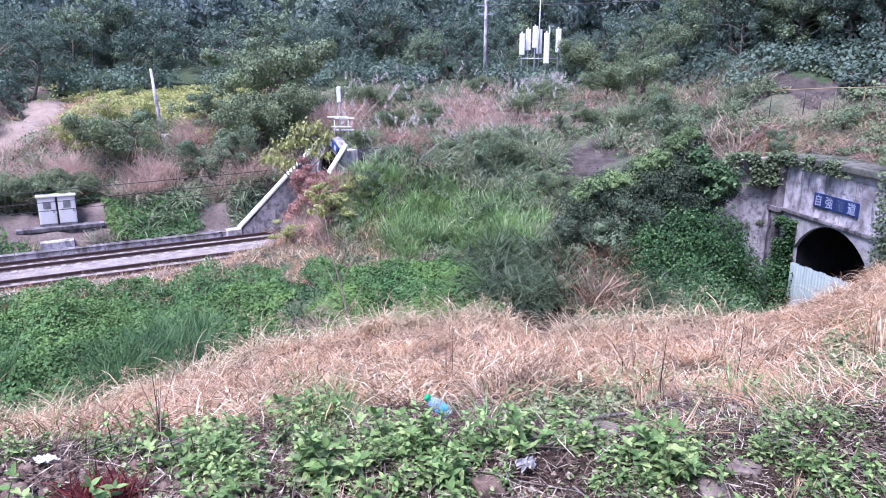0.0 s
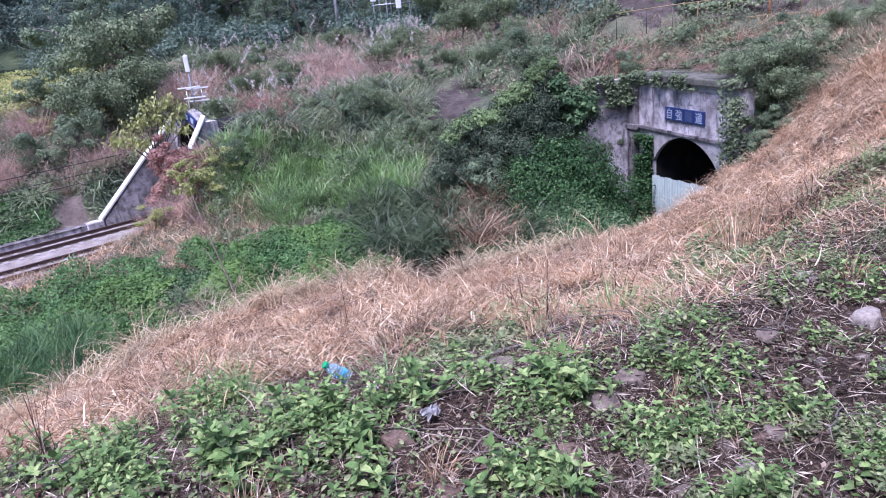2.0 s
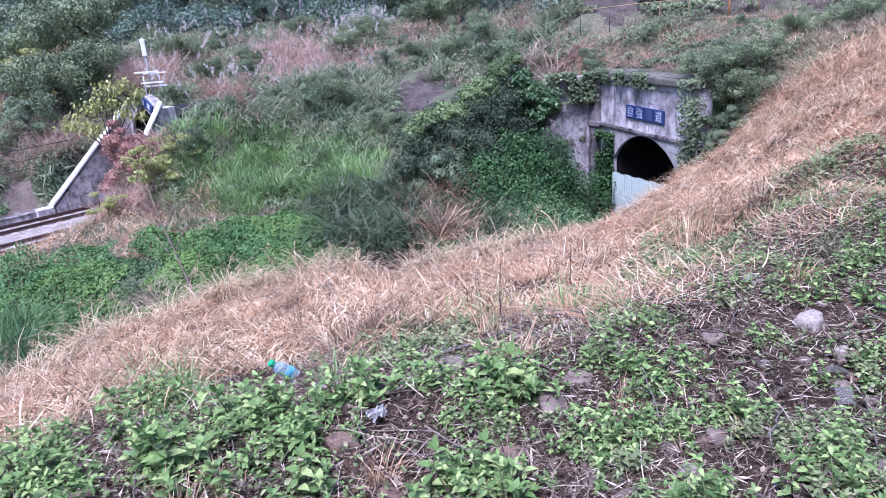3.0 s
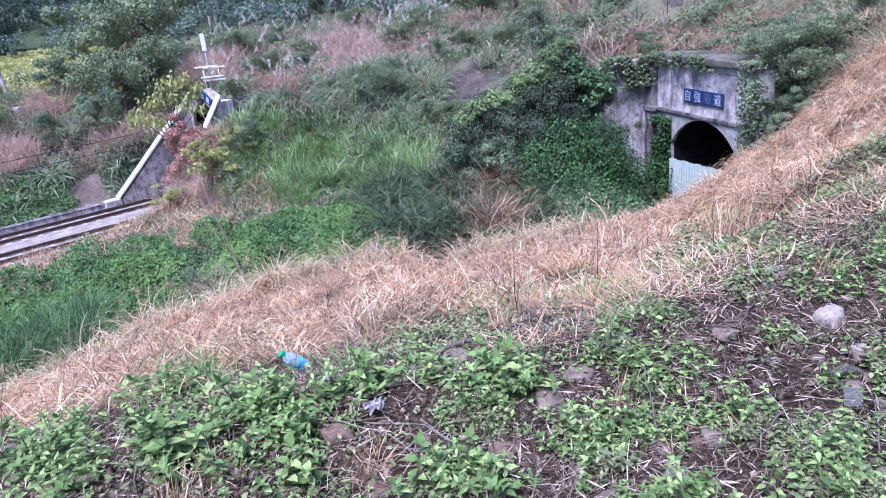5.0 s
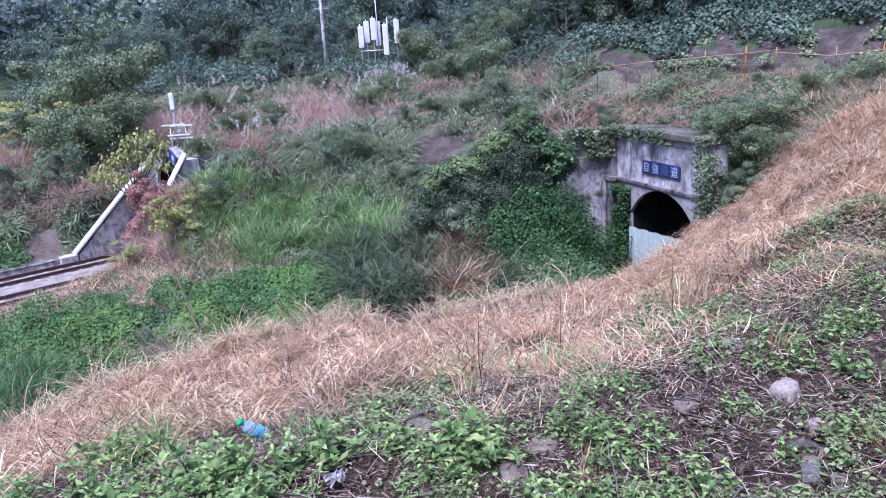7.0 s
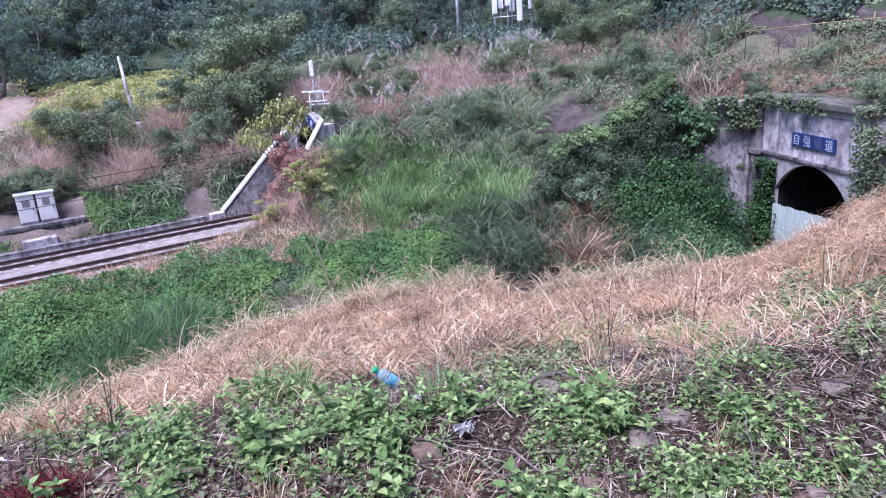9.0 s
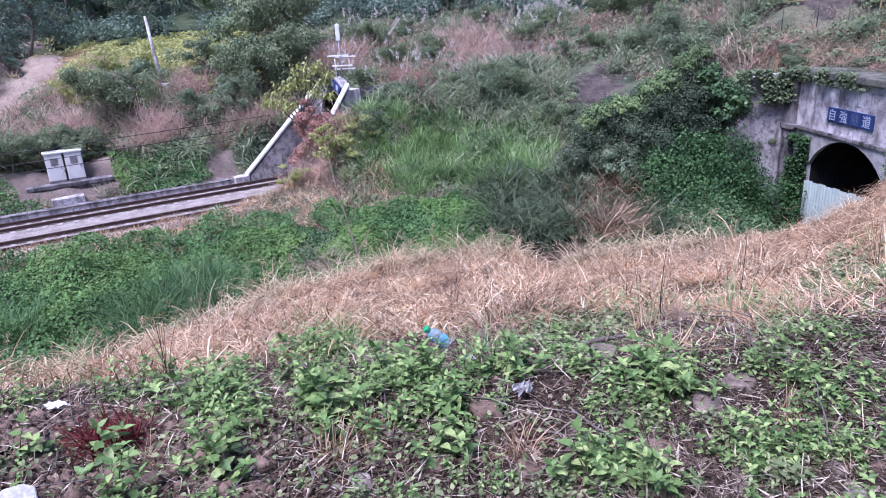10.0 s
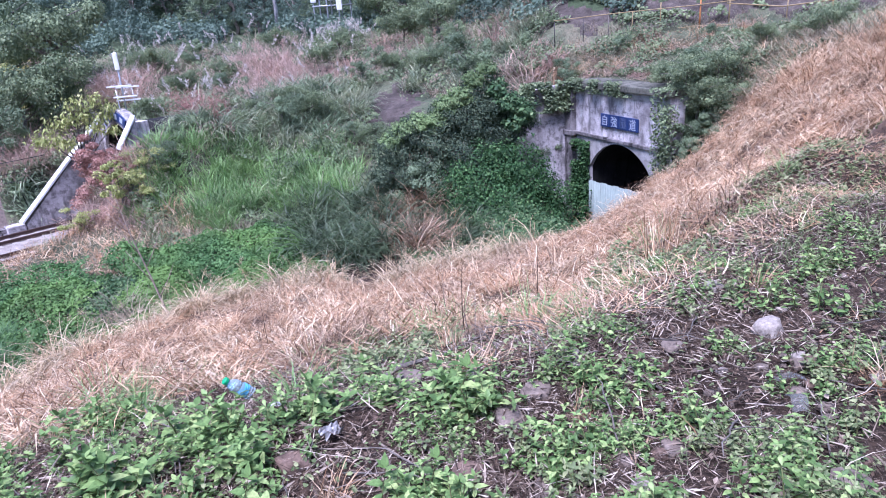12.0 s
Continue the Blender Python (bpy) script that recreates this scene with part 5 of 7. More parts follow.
leaf_carpet("creeper", "low green creeper beside the cabinets", 14000, (-27.6, -20.8, 7, 0.64, 8, 0.0), (0.09, 0.15), 0.25, L_VINE, humps=0.35)
leaf_carpet("creeper", "low green creeper beside the trackside post", 15000, (-42, -31.6, 7, 0.60, 7, 0.97), (0.09, 0.15), 0.3, L_VINE, thin=(0.3, 67, -0.4), humps=0.4)
tussocks("reeds", "long drooping grey-green reeds in the gully", spots_in(95, (2.8, 10.4, 6, 0.45, 7, 0.2)), 95, (1.0, 2.0), (0.04, 0.075), L_GULLY, (0.0, 0.4), (1.2, 2.7), 0.3, (radians(-90), 0.5))
tussocks("reeds", "long reeds hanging at the foot of the creeper mound", spots_in(34, (13.5, 18.0, 6, 0.3, 7, 0.05)), 80, (0.8, 1.6), (0.04, 0.075), L_GULLY, (0.0, 0.7), (1.2, 3.0), 0.2, (radians(-90), 0.5))
tussocks("reeds", "dull reeds in the dip between creeper mounds", spots_in(22, (-14.2, -11.2, 5, 0.75, 6, 0.85)), 60, (0.7, 1.4), (0.015, 0.03), L_REED, (0.0, 0.6), (0.8, 2.3), 0.2)
tussocks("reeds", "green grass in the lower gully", spots_in(300, (-50, -20, 5, 0.9, 6, 0.5), (0.16, 7, -0.3, 9)), 60, (0.9, 1.7), (0.018, 0.036), L_DEEP, (0.05, 0.6), (0.5, 1.9), 0.2)
tussocks("dry_reeds", "brown withered reeds in the gully", spots_in(60, (10.8, 14.2, 6, 0.4, 7, 0.15)), 60, (0.9, 1.7), (0.03, 0.055), L_RUSSET, (0.0, 0.5), (0.8, 2.4), 0.2)
tussocks("dry_reeds", "tan withered reeds among the brown ones", spots_in(40, (10.6, 14.4, 6, 0.3, 7, 0.2)), 40, (0.8, 1.7), (0.025, 0.05), L_STRAW, (0.0, 0.5), (0.8, 2.4), 0.2)
tussocks("dry_reeds", "withered brown clumps standing in the creepers", spots_in(30, (-20, -7, 5, 0.9, 6, 0.9)), 40, (0.5, 1.1), (0.014, 0.028), L_RUSSET, (0.0, 0.9), (0.8, 2.4), 0.2)
grass_patch("dry_verge_grass", "dry tan grass between the creepers and the railway", 15000, (-55, -5, 7, 0.02, 7, 0.42), (0.25, 0.7), (0.012, 0.026), (0.4, 1.5), (0.0, 1.6), L_STRAW, mound=0.3)
tussocks("verge_reeds", "dull mixed grass between the creepers and the railway", spots_in(170, (-55, -1, 7, 0.0, 7, 0.5), (0.4, 71, -0.1, 9)), 50, (0.4, 0.9), (0.014, 0.028), L_REED, (0.1, 1.0), (0.5, 1.9), 0.2)
tussocks("verge_reeds", "pinkish dry tufts beside the railway", spots_in(130, (-55, -4, 7, 0.05, 7, 0.42), (0.4, 72, 0.0, 9)), 40, (0.3, 0.8), (0.012, 0.024), L_PINK, (0.1, 1.0), (0.5, 1.9), 0.2)

# hillside above the gully: bright grass, dark cane, dull and pinkish stretches
tussocks("tall_grass", "tall bright green grass on the hillside", spots_in(260, (-8.5, 8.0, 7, 0.2, 7, 0.80), (0.35, 3, -0.35, 9)), 64, (0.5, 1.2), (0.034, 0.065), L_GRASS, (0.0, 0.5), (0.4, 1.9), 0.32)
tussocks("mixed_grass", "dry pinkish grass between the green tufts", spots_in(110, (-12, 9, 7, 0.05, 7, 0.7), (0.4, 88, 0.0, 9)), 56, (0.4, 0.9), (0.016, 0.032), L_PINK, (0.1, 1.0), (0.5, 2.0), 0.22)
tussocks("mixed_grass", "dull green grass between the brighter tufts", spots_in(120, (-12, 11, 7, 0.1, 7, 0.9), (0.35, 89, -0.1, 9)), 56, (0.5, 1.2), (0.02, 0.04), L_REED_GREEN, (0.0, 0.8), (0.5, 2.0), 0.22)
leaf_carpet("hill_creeper", "patches of green creeper over the lower hillside", 26000, (-9, 13, 7, 0.05, 8, 0.1), (0.09, 0.17), 0.4, L_BUSH, thin=(0.3, 11.0, -0.05), humps=0.9)
tussocks("cane_thicket", "dense dark green cane grass drooping on the hillside", spots_in(190, (-4.0, 8.5, 7, 0.82, 8, 0.5)), 80, (1.0, 2.1), (0.045, 0.085), L_CANE, (0.0, 0.6), (1.1, 2.9), 0.35)
tussocks("cane_thicket", "withered blades hanging in the cane grass", spots_in(60, (-4.0, 8.5, 7, 0.85, 8, 0.3)), 30, (0.9, 1.7), (0.025, 0.05), L_PINK, (0.1, 0.9), (1.4, 2.8), 0.25)
leaf_carpet("hill_creeper", "dull green scrub leaves over the upper hillside", 30000, (-14, 24, 8, 0.0, 9, 0.85), (0.10, 0.2), 0.5, L_BUSH, thin=(0.2, 15.0, 0.0), humps=1.0)
HILL = (-14, 24, 8, 0.0, 9, 0.9)
tussocks("hill_reeds", "dark green cane tussocks over the hillside", spots_in(420, HILL, (0.13, 33, 0.02, 9)), 50, (0.8, 1.6), (0.035, 0.07), L_CANE, (0.0, 0.7), (0.9, 2.4), 0.25)
tussocks("hill_reeds", "dull green and tan reeds over the hillside", spots_in(420, HILL, (0.13, 33, -0.3, 0.12)), 46, (0.7, 1.5), (0.03, 0.06), L_REED, (0.0, 0.8), (0.7, 2.2), 0.25)
tussocks("hill_dry_grass", "pinkish dry grass over the hilltop", spots_in(460, HILL, (0.13, 33, -9, -0.08)), 46, (0.7, 1.5), (0.03, 0.06), L_PINK, (0.0, 0.8), (0.6, 2.2), 0.25)
tussocks("wing_grass", "pinkish and yellow grass below the wing wall", spots_in(60, (-13.0, -7.5, 7, 0.36, 7, 0.62)), 46, (0.5, 1.2), (0.02, 0.04), L_PINK, (0.0, 0.9), (0.8, 2.4), 0.22)

# behind the railway
tussocks("cane_mound", "mounded dark green cane tussocks behind the railway", spots_in(240, (-52, -12.5, 7, 0.86, 8, 0.75), (0.25, 25, -0.2, 9)), 70, (0.7, 1.6), (0.045, 0.085), L_CANE, (0.0, 1.0), (1.2, 2.8), 0.28)
tussocks("hill_reeds", "dull green and tan reeds behind the railway", spots_in(300, (-52, -12.5, 7, 0.86, 8, 0.9), (0.25, 26, -0.1, 9)), 50, (0.6, 1.3), (0.025, 0.045), L_REED, (0.05, 0.8), (0.8, 2.2), 0.25)
leaf_carpet("hill_creeper", "dull green scrub leaves behind the railway", 22000, (-52, -12, 7, 0.9, 8, 0.85), (0.10, 0.2), 0.5, L_BUSH, thin=(0.25, 5.0, -0.1), humps=0.9)
tussocks("pale_reeds", "pale pinkish dry reeds beside the dirt road", spots_in(260, (-44, -24, 8, 0.3, 9, 0.1), (0.2, 5, -0.25, 9)), 40, (0.5, 1.1), (0.022, 0.042), L_PINK, (0.1, 0.9), (0.6, 2.0), 0.25)
tussocks("bank_tufts", "brownish grass on the cut bank behind the road", spots_in(150, (-54, -31.0, 9, 0.05, 9, 0.75), (0.3, 17, -0.3, 9)), 44, (0.3, 0.8), (0.02, 0.04), L_RUSSET, (0.1, 1.1), (0.6, 2.2), 0.28)
tussocks("bank_tufts", "dull green grass on the cut bank behind the road", spots_in(120, (-54, -31.0, 9, 0.05, 9, 0.75), (0.3, 18, -0.1, 9)), 44, (0.3, 0.9), (0.025, 0.05), L_REED_GREEN, (0.1, 1.1), (0.6, 2.2), 0.28)
tussocks("cabinet_tufts", "dull grass tufts round the cabinets", spots_in(130, (-33.5, -24.0, 7, 0.72, 8, 0.15)), 50, (0.3, 0.8), (0.02, 0.04), L_REED, (0.1, 1.1), (0.6, 2.2), 0.25)
tussocks("roadside_grass", "tan grass on the strip beside the dirt road", spots_in(150, (-33, -27.5, 8, 0.9, 10, 0.0)), 40, (0.2, 0.55), (0.02, 0.04), L_STRAW, (0.1, 0.9), (0.4, 1.8), 0.25)
leaf_carpet("roadside_scrub", "dense green scrub behind the dirt road", 26000, (-54, -31.5, 9, 0.62, 10, 0.1), (0.16, 0.32), 1.0, L_FOREST, humps=1.6)
leaf_carpet("field_crop", "yellow-green leafy crop on the small field", 12000, (-30, -15, 8, 0.85, 10, 0.12), (0.12, 0.26), 0.4, L_YELLOW, thin=(0.2, 7.0, -0.05), humps=0.4)
grass_patch("cabinet_bank_grass", "dry grass on the bank below the cabinets", 2500, (-37, -25, 7, 0.55, 7, 0.95), (0.15, 0.4), (0.012, 0.024), (0.4, 1.4), (0.3, 1.4), L_STRAW, clump=10, spread=0.3)

# round the old portal, the upper path and behind the spur
tussocks("path_reeds", "dry and green reeds along the upper path", spots_in(270, (20, 62, 7, 0.75, 8, 0.6)), 48, (0.4, 0.95), (0.018, 0.036), L_REED, (0.1, 1.1), (0.8, 2.4), 0.22)
tussocks("path_dry_grass", "dry brown grass hanging above the old portal", spots_in(230, (17, 62, 7, 0.85, 8, 0.65), (0.3, 6, -0.2, 9)), 48, (0.3, 0.85), (0.016, 0.032), L_RUSSET, (0.3, 1.3), (0.9, 2.3), 0.22)
tussocks("path_dry_grass", "bleached grass below the bamboo railing", spots_in(110, (24, 44, 8, 0.0, 8, 0.8)), 48, (0.4, 0.9), (0.014, 0.028), L_STRAW, (0.1, 1.2), (0.9, 2.3), 0.22)
tussocks("spur_grass", "dry and dull grass behind the spur", spots_in(260, (38.5, 62, 5, 0.6, 7, 0.95)), 50, (0.5, 1.2), (0.016, 0.032), L_REED, (0.1, 1.0), (0.7, 2.1), 0.22)
tussocks("spur_dry_grass", "dry grass behind the spur", spots_in(240, (38.5, 62, 5, 0.3, 7, 0.95)), 50, (0.5, 1.2), (0.014, 0.028), L_STRAW, (0.1, 1.0), (0.8, 2.2), 0.22)
grass_patch("path_grass", "low dry grass on the upper path", 12000, (17, 62, 8, 0.4, 9, 0.15), (0.15, 0.5), (0.014, 0.03), (0.1, 1.2), (0.5, 2.0), L_REED, clump=40, spread=0.3)
tussocks("fill_grass", "dry grass on the fill behind the coping of the old portal", spots_in(150, (24.5, 37.5, 7, 0.1, 8, 0.05)), 48, (0.3, 0.8), (0.016, 0.032), L_PINK, (0.1, 1.2), (0.8, 2.3), 0.24)
leaf_carpet("fill_creeper", "green creeper on the fill behind the coping", 12000, (24.0, 37.5, 7, 0.1, 8, 0.0), (0.09, 0.17), 0.3, L_BUSH, thin=(0.4, 77, -0.15), humps=0.5)
leaf_carpet("slope_creeper", "dark creeper and scrub over the rock slope", 42000, (16, 62, 9, 0.5, 10, 0.25), (0.14, 0.3), 1.0, L_FOREST, humps=1.1)
leaf_carpet("slope_creeper", "scrub clinging to the rock slope", 12000, (16, 62, 9, 0.1, 9, 0.65), (0.12, 0.26), 0.4, L_BUSH, thin=(0.3, 3.7, 0.02), humps=0.5)
leaf_carpet("portal_end_creeper", "creeper and scrub heaped beside the end of the old portal", 9000, (33.5, 42, 6, 0.1, 7, 0.75), (0.09, 0.17), 0.3, L_BUSH, thin=(0.5, 19.0, 0.0), humps=0.5)
leaf_carpet("portal_end_creeper", "dark green creeper on the bank beyond the old portal", 16000, (33.5, 43, 6, 0.0, 8, 0.1), (0.09, 0.17), 0.4, L_BUSH, humps=0.4)
tussocks("portal_end_grass", "dry and green grass beside the end of the old portal", spots_in(190, (33.5, 43, 6, -0.2, 8, 0.0)), 50, (0.4, 0.95), (0.016, 0.032), L_REED, (0.0, 0.9), (0.8, 2.2), 0.22)
tussocks("portal_end_grass", "bleached grass beside the end of the old portal", spots_in(70, (34.0, 44, 6, -0.3, 7, 0.6), (0.4, 29, -0.1, 9)), 50, (0.4, 1.0), (0.012, 0.024), L_STRAW, (0.0, 0.9), (0.8, 2.2), 0.22)
leaf_carpet("path_creeper", "green creeper patches by the upper path", 18000, (20, 60, 7, 0.8, 8, 0.9), (0.09, 0.18), 0.5, L_BUSH, thin=(0.35, 9.5, 0.0), humps=0.6)


def plumes(name, label, n, where, mat, stalk, head, thin, slim=0.3):
    """Reed stalks that end in feathery heads: a stalk and a spindle of short blades each."""
    p, az, r = scatter(n, *where)
    p = p[keep_clear(p) & (patchy(p, *thin[:2]) > thin[2])]
    m = len(p)
    yaw, h = rng.uniform(0, TAU, m), rng.uniform(*stalk, m)
    tipd = rng.uniform(0.1, 0.45, m) * h
    topp = p + np.stack([np.cos(yaw) * tipd, np.sin(yaw) * tipd, h], -1)
    sv, sq, st = blades(p, np.hypot(h, tipd) * 1.02, np.full(m, 0.010), yaw, tipd / h * 0.8, np.full(m, 0.1))
    k = 44
    b = np.repeat(topp, k, axis=0) + rng.normal(0, 0.10 * slim, (m * k, 3))
    hl = np.repeat(rng.uniform(*head, m), k)
    along = rng.uniform(0, 1.0, m * k)
    out = np.repeat(np.stack([np.cos(yaw) * 0.6, np.sin(yaw) * 0.6, np.full(m, 0.8)], -1), k, axis=0)
    b += out * ((0.35 - along) * hl)[:, None]
    L = hl * rng.uniform(0.25, 0.42, m * k)
    hv, ht = leaves(b, L * 0.75, L * (0.10 if slim > 0.5 else 0.13), np.repeat(yaw, k) + rng.normal(0, 1.4, m * k), rng.normal(1.5 - slim * 2.2, 0.35, m * k), rng.normal(0, 0.8, m * k))
    o = len(sv)
    return stuff(name, label, "grass", np_mesh(name, np.concatenate([sv, hv]), sq, np.concatenate([st, ht + o])), mat)


plumes("plumed_reeds", "whitish feathery plumes of silver grass on the hilltop", 220, (-12, 9, 8, 0.2, 9, 0.9), L_PLUME, (1.4, 2.3), (0.5, 0.85), (0.3, 4.0, 0.1))
plumes("plumed_reeds", "whitish plumes beside the slim mast", 34, (-11.0, -6.0, 8, 0.6, 9, 0.3), L_PLUME, (0.9, 1.8), (0.5, 0.8), (0.2, 4.0, -2.0))
plumes("plumed_reeds", "whitish plumes round the hilltop aerials", 110, (5.4, 9.6, 9, 0.6, 9, 0.95), L_PLUME, (0.5, 1.7), (0.5, 0.8), (0.2, 4.0, -2.0))
tussocks("pink_plumes", "feathery pinkish reed clumps over the cane grass", spots_in(46, (-1.2, 4.8, 8, 0.5, 9, 0.25)), 90, (0.9, 1.7), (0.018, 0.034), L_PINK_HEADS, (0.0, 0.6), (0.6, 2.0), 0.45)
tussocks("pink_plumes", "feathery rust-pink reed clumps beside the cane grass", spots_in(12, (-4.0, -2.4, 8, 0.1, 8, 0.5)), 90, (0.9, 1.6), (0.018, 0.034), L_RUST, (0.0, 0.6), (0.6, 2.0), 0.4)
tussocks("pink_plumes", "feathery pinkish reed clumps behind the railway", spots_in(70, (-46, -14, 8, 0.1, 8, 0.9), (0.2, 2, 0.1, 9)), 90, (0.8, 1.5), (0.018, 0.034), L_PINK_HEADS, (0.0, 0.6), (0.6, 2.0), 0.4)
for az0, az1, i0, f0, i1, f1, n_ in ((-31.0, -28.2, 8, 0.1, 8, 0.3, 14), (-25.4, -22.2, 8, 0.0, 8, 0.2, 14), (-21.6, -19.2, 8, 0.4, 8, 0.7, 16), (-17.2, -15.0, 8, 0.1, 8, 0.35, 12), (-10.8, -6.0, 8, 0.8, 9, 0.2, 18), (-20.5, -18.8, 8, 0.5, 8, 0.7, 8)):
    tussocks("pink_plumes", "feathery pinkish reed clump among the bushes behind the railway", spots_in(n_, (az0, az1, i0, f0, i1, f1)), 90, (1.2, 2.3), (0.02, 0.038), L_PINK_HEADS, (0.0, 0.6), (0.6, 2.0), 0.45)
plumes("pink_reeds", "pinkish-brown seed heads over the cane grass", 170, (-2.2, 5.6, 8, 0.35, 9, 0.35), L_PINK_HEADS, (1.2, 2.1), (0.5, 0.9), (0.35, 9.0, -0.05), 1.0)
plumes("pink_reeds", "rust-red seed heads at the edge of the cane grass", 70, (-4.2, -2.2, 7, 0.8, 8, 0.45), L_RUST, (1.2, 1.9), (0.5, 0.9), (0.4, 9.0, -3), 1.0)
plumes("pink_reeds", "pinkish-brown seed heads over the hillside", 280, (-9, 20, 8, 0.0, 9, 0.8), L_PINK_HEADS, (0.8, 1.7), (0.4, 0.8), (0.22, 9.0, 0.15), 1.0)
plumes("dry_seed_heads", "nodding dry seed heads along the brow of the bank", 150, (-46, 22, 4, 0.93, 5, 0.12), L_BLEACHED, (0.55, 1.15), (0.14, 0.26), (0.3, 1.0, -3.0))
plumes("pink_reeds", "pinkish-brown seed heads behind the railway", 900, (-50, -12, 8, 0.0, 8, 1.0), L_PINK_HEADS, (0.8, 1.6), (0.45, 0.8), (0.22, 2.0, 0.15), 1.0)
leaf_carpet("wood_edge_scrub", "dense scrub along the foot of the wooded hills", 40000, (-54, 22, 10, -0.05, 10, 0.16), (0.16, 0.32), 1.4, L_FOREST, thin=(0.12, 3.0, -0.1), humps=2.6)


# bushes and trees
def tree_parts(seed, h, trunk_r, spread, crown_low, n_limbs, n_leaves, leaf, mat, squash=0.8, droop=-0.2, clumps=26, clump_r=0.28):
    """Tapered trunk with limbs, and a ragged crown of separate leaf clumps."""
    g = np.random.default_rng(seed)
    tubes, tips = [], []
    z = np.linspace(0, h * 0.8, 7)
    wob = np.cumsum(g.normal(0, 0.025 * h, (7, 2)), axis=0)
    wob[0] = 0
    spine = np.concatenate([wob, z[:, None]], 1)
    tubes.append(tube_mesh("t", spine, np.linspace(trunk_r, trunk_r * 0.25, 7), 7))
    for i in range(n_limbs):
        f = g.uniform(crown_low, 0.95)
        k = f * 6
        a = spine[int(k)] + (spine[min(6, int(k) + 1)] - spine[int(k)]) * (k % 1)
        yaw = i * 2.4 + g.uniform(-0.5, 0.5)
        ln = spread * g.uniform(0.55, 1.0) * (1.15 - 0.5 * abs(f - 0.5))
        b = a + np.array([math.cos(yaw) * ln, math.sin(yaw) * ln, ln * g.uniform(0.2, 0.8)])
        mid_p = (a + b) / 2 + np.array([0, 0, 0.1 * ln])
        tubes.append(tube_mesh("l", [a, mid_p, b], [trunk_r * 0.4, trunk_r * 0.25, trunk_r * 0.08], 5))
        tips += [b, mid_p * 0.4 + b * 0.6, mid_p]
    tips = np.array(tips + [spine[-1], spine[-2]])
    centres = tips[g.integers(0, len(tips), clumps)] + g.normal(0, spread * 0.22, (clumps, 3)) * [1, 1, squash]
    rad = spread * clump_r * g.uniform(0.6, 1.35, clumps)
    c = g.integers(0, clumps, n_leaves)
    d = g.normal(0, 1, (n_leaves, 3))
    d /= np.linalg.norm(d, axis=1)[:, None]
    p = centres[c] + d * (rad[c] * g.uniform(0.35, 1.05, n_leaves) ** 0.7)[:, None] * [1, 1, squash]
    p[:, 2] = np.maximum(p[:, 2], 0.02 * h)
    L = leaf * g.uniform(0.6, 1.25, n_leaves)
    v, t = facing_leaves(p, d + [0, 0, 0.45], L, L * g.uniform(0.5, 0.75, n_leaves), 0.38, g)
    return join_tubes("trunk", tubes), np_mesh("crown", v, t)


def plant(name, label, category, at, meshes, mat, group=""):
    t = thing(name, label, category, at, group)
    part("trunk", meshes[0], M_BARK, t)
    part("crown", meshes[1], mat, t)
    return t


def on_ground(az, r, dz=-0.1, turn=0.0, scale=1.0):
    x, y = STAND[0] + r * math.sin(radians(az)), STAND[1] + r * math.cos(radians(az))
    return pose(x, y, float(height(x, y)) + dz, 0, 0, turn) @ Matrix.Scale(scale, 4)


# the big creeper-hung bush beside the old portal: a bare-footed arch of leaf clumps with paler creeper over its ridge
def heaped(g, clumps, n, leaf, squash=0.85, up=0.45, tilt=0.36):
    """Leaves over a heap of rounded clumps, those deep inside another clump left out."""
    c = np.array([q_[:3] for q_ in clumps])
    rad = np.array([q_[3] for q_ in clumps])
    k = g.choice(len(c), n, p=rad ** 2 / (rad ** 2).sum())
    d = g.normal(0, 1, (n, 3))
    d /= np.linalg.norm(d, axis=1)[:, None]
    wob = 1 + 0.25 * np.sin(d[:, 0] * 5 + k) * np.sin(d[:, 2] * 6 + 2 * k) + 0.12 * np.sin(d[:, 1] * 13 + k)
    p = c[k] + d * (rad[k] * wob * g.uniform(0.66, 1.08, n))[:, None] * [1, 1, squash]
    inside = np.zeros(n, bool)
    for j in range(len(c)):
        inside |= (np.linalg.norm((p - c[j]) / [1, 1, squash], axis=1) < 0.66 * rad[j]) & (k != j)
    p, d = p[~inside], d[~inside]
    L = leaf * g.uniform(0.6, 1.25, len(p))
    return np_mesh("crown", *facing_leaves(p, d + [0, 0, up], L, L * g.uniform(0.5, 0.8, len(p)), tilt, g))


def at_bearing(az, r, z, rad):
    return (STAND[0] + r * math.sin(radians(az)), STAND[1] + r * math.cos(radians(az)), z, rad)


g = np.random.default_rng(3)
ARCH = [at_bearing(*q_) for q_ in ((10.4, 29.7, -4.6, 0.8), (11.3, 30.0, -3.7, 0.9), (13.0, 30.2, -3.0, 0.95), (14.6, 30.4, -3.6, 1.2), (12.7, 29.6, -4.7, 1.0), (16.3, 30.9, -2.6, 1.1), (18.0, 31.2, -2.7, 1.25),
                                   (17.0, 30.4, -4.2, 1.2), (18.4, 31.4, -1.6, 0.9), (19.4, 31.6, -1.1, 0.75), (20.2, 31.5, -2.1, 1.0), (21.8, 31.9, -2.8, 0.95), (15.2, 30.2, -5.0, 1.0), (19.6, 31.2, -3.5, 1.0), (20.9, 31.6, -3.6, 0.8))]
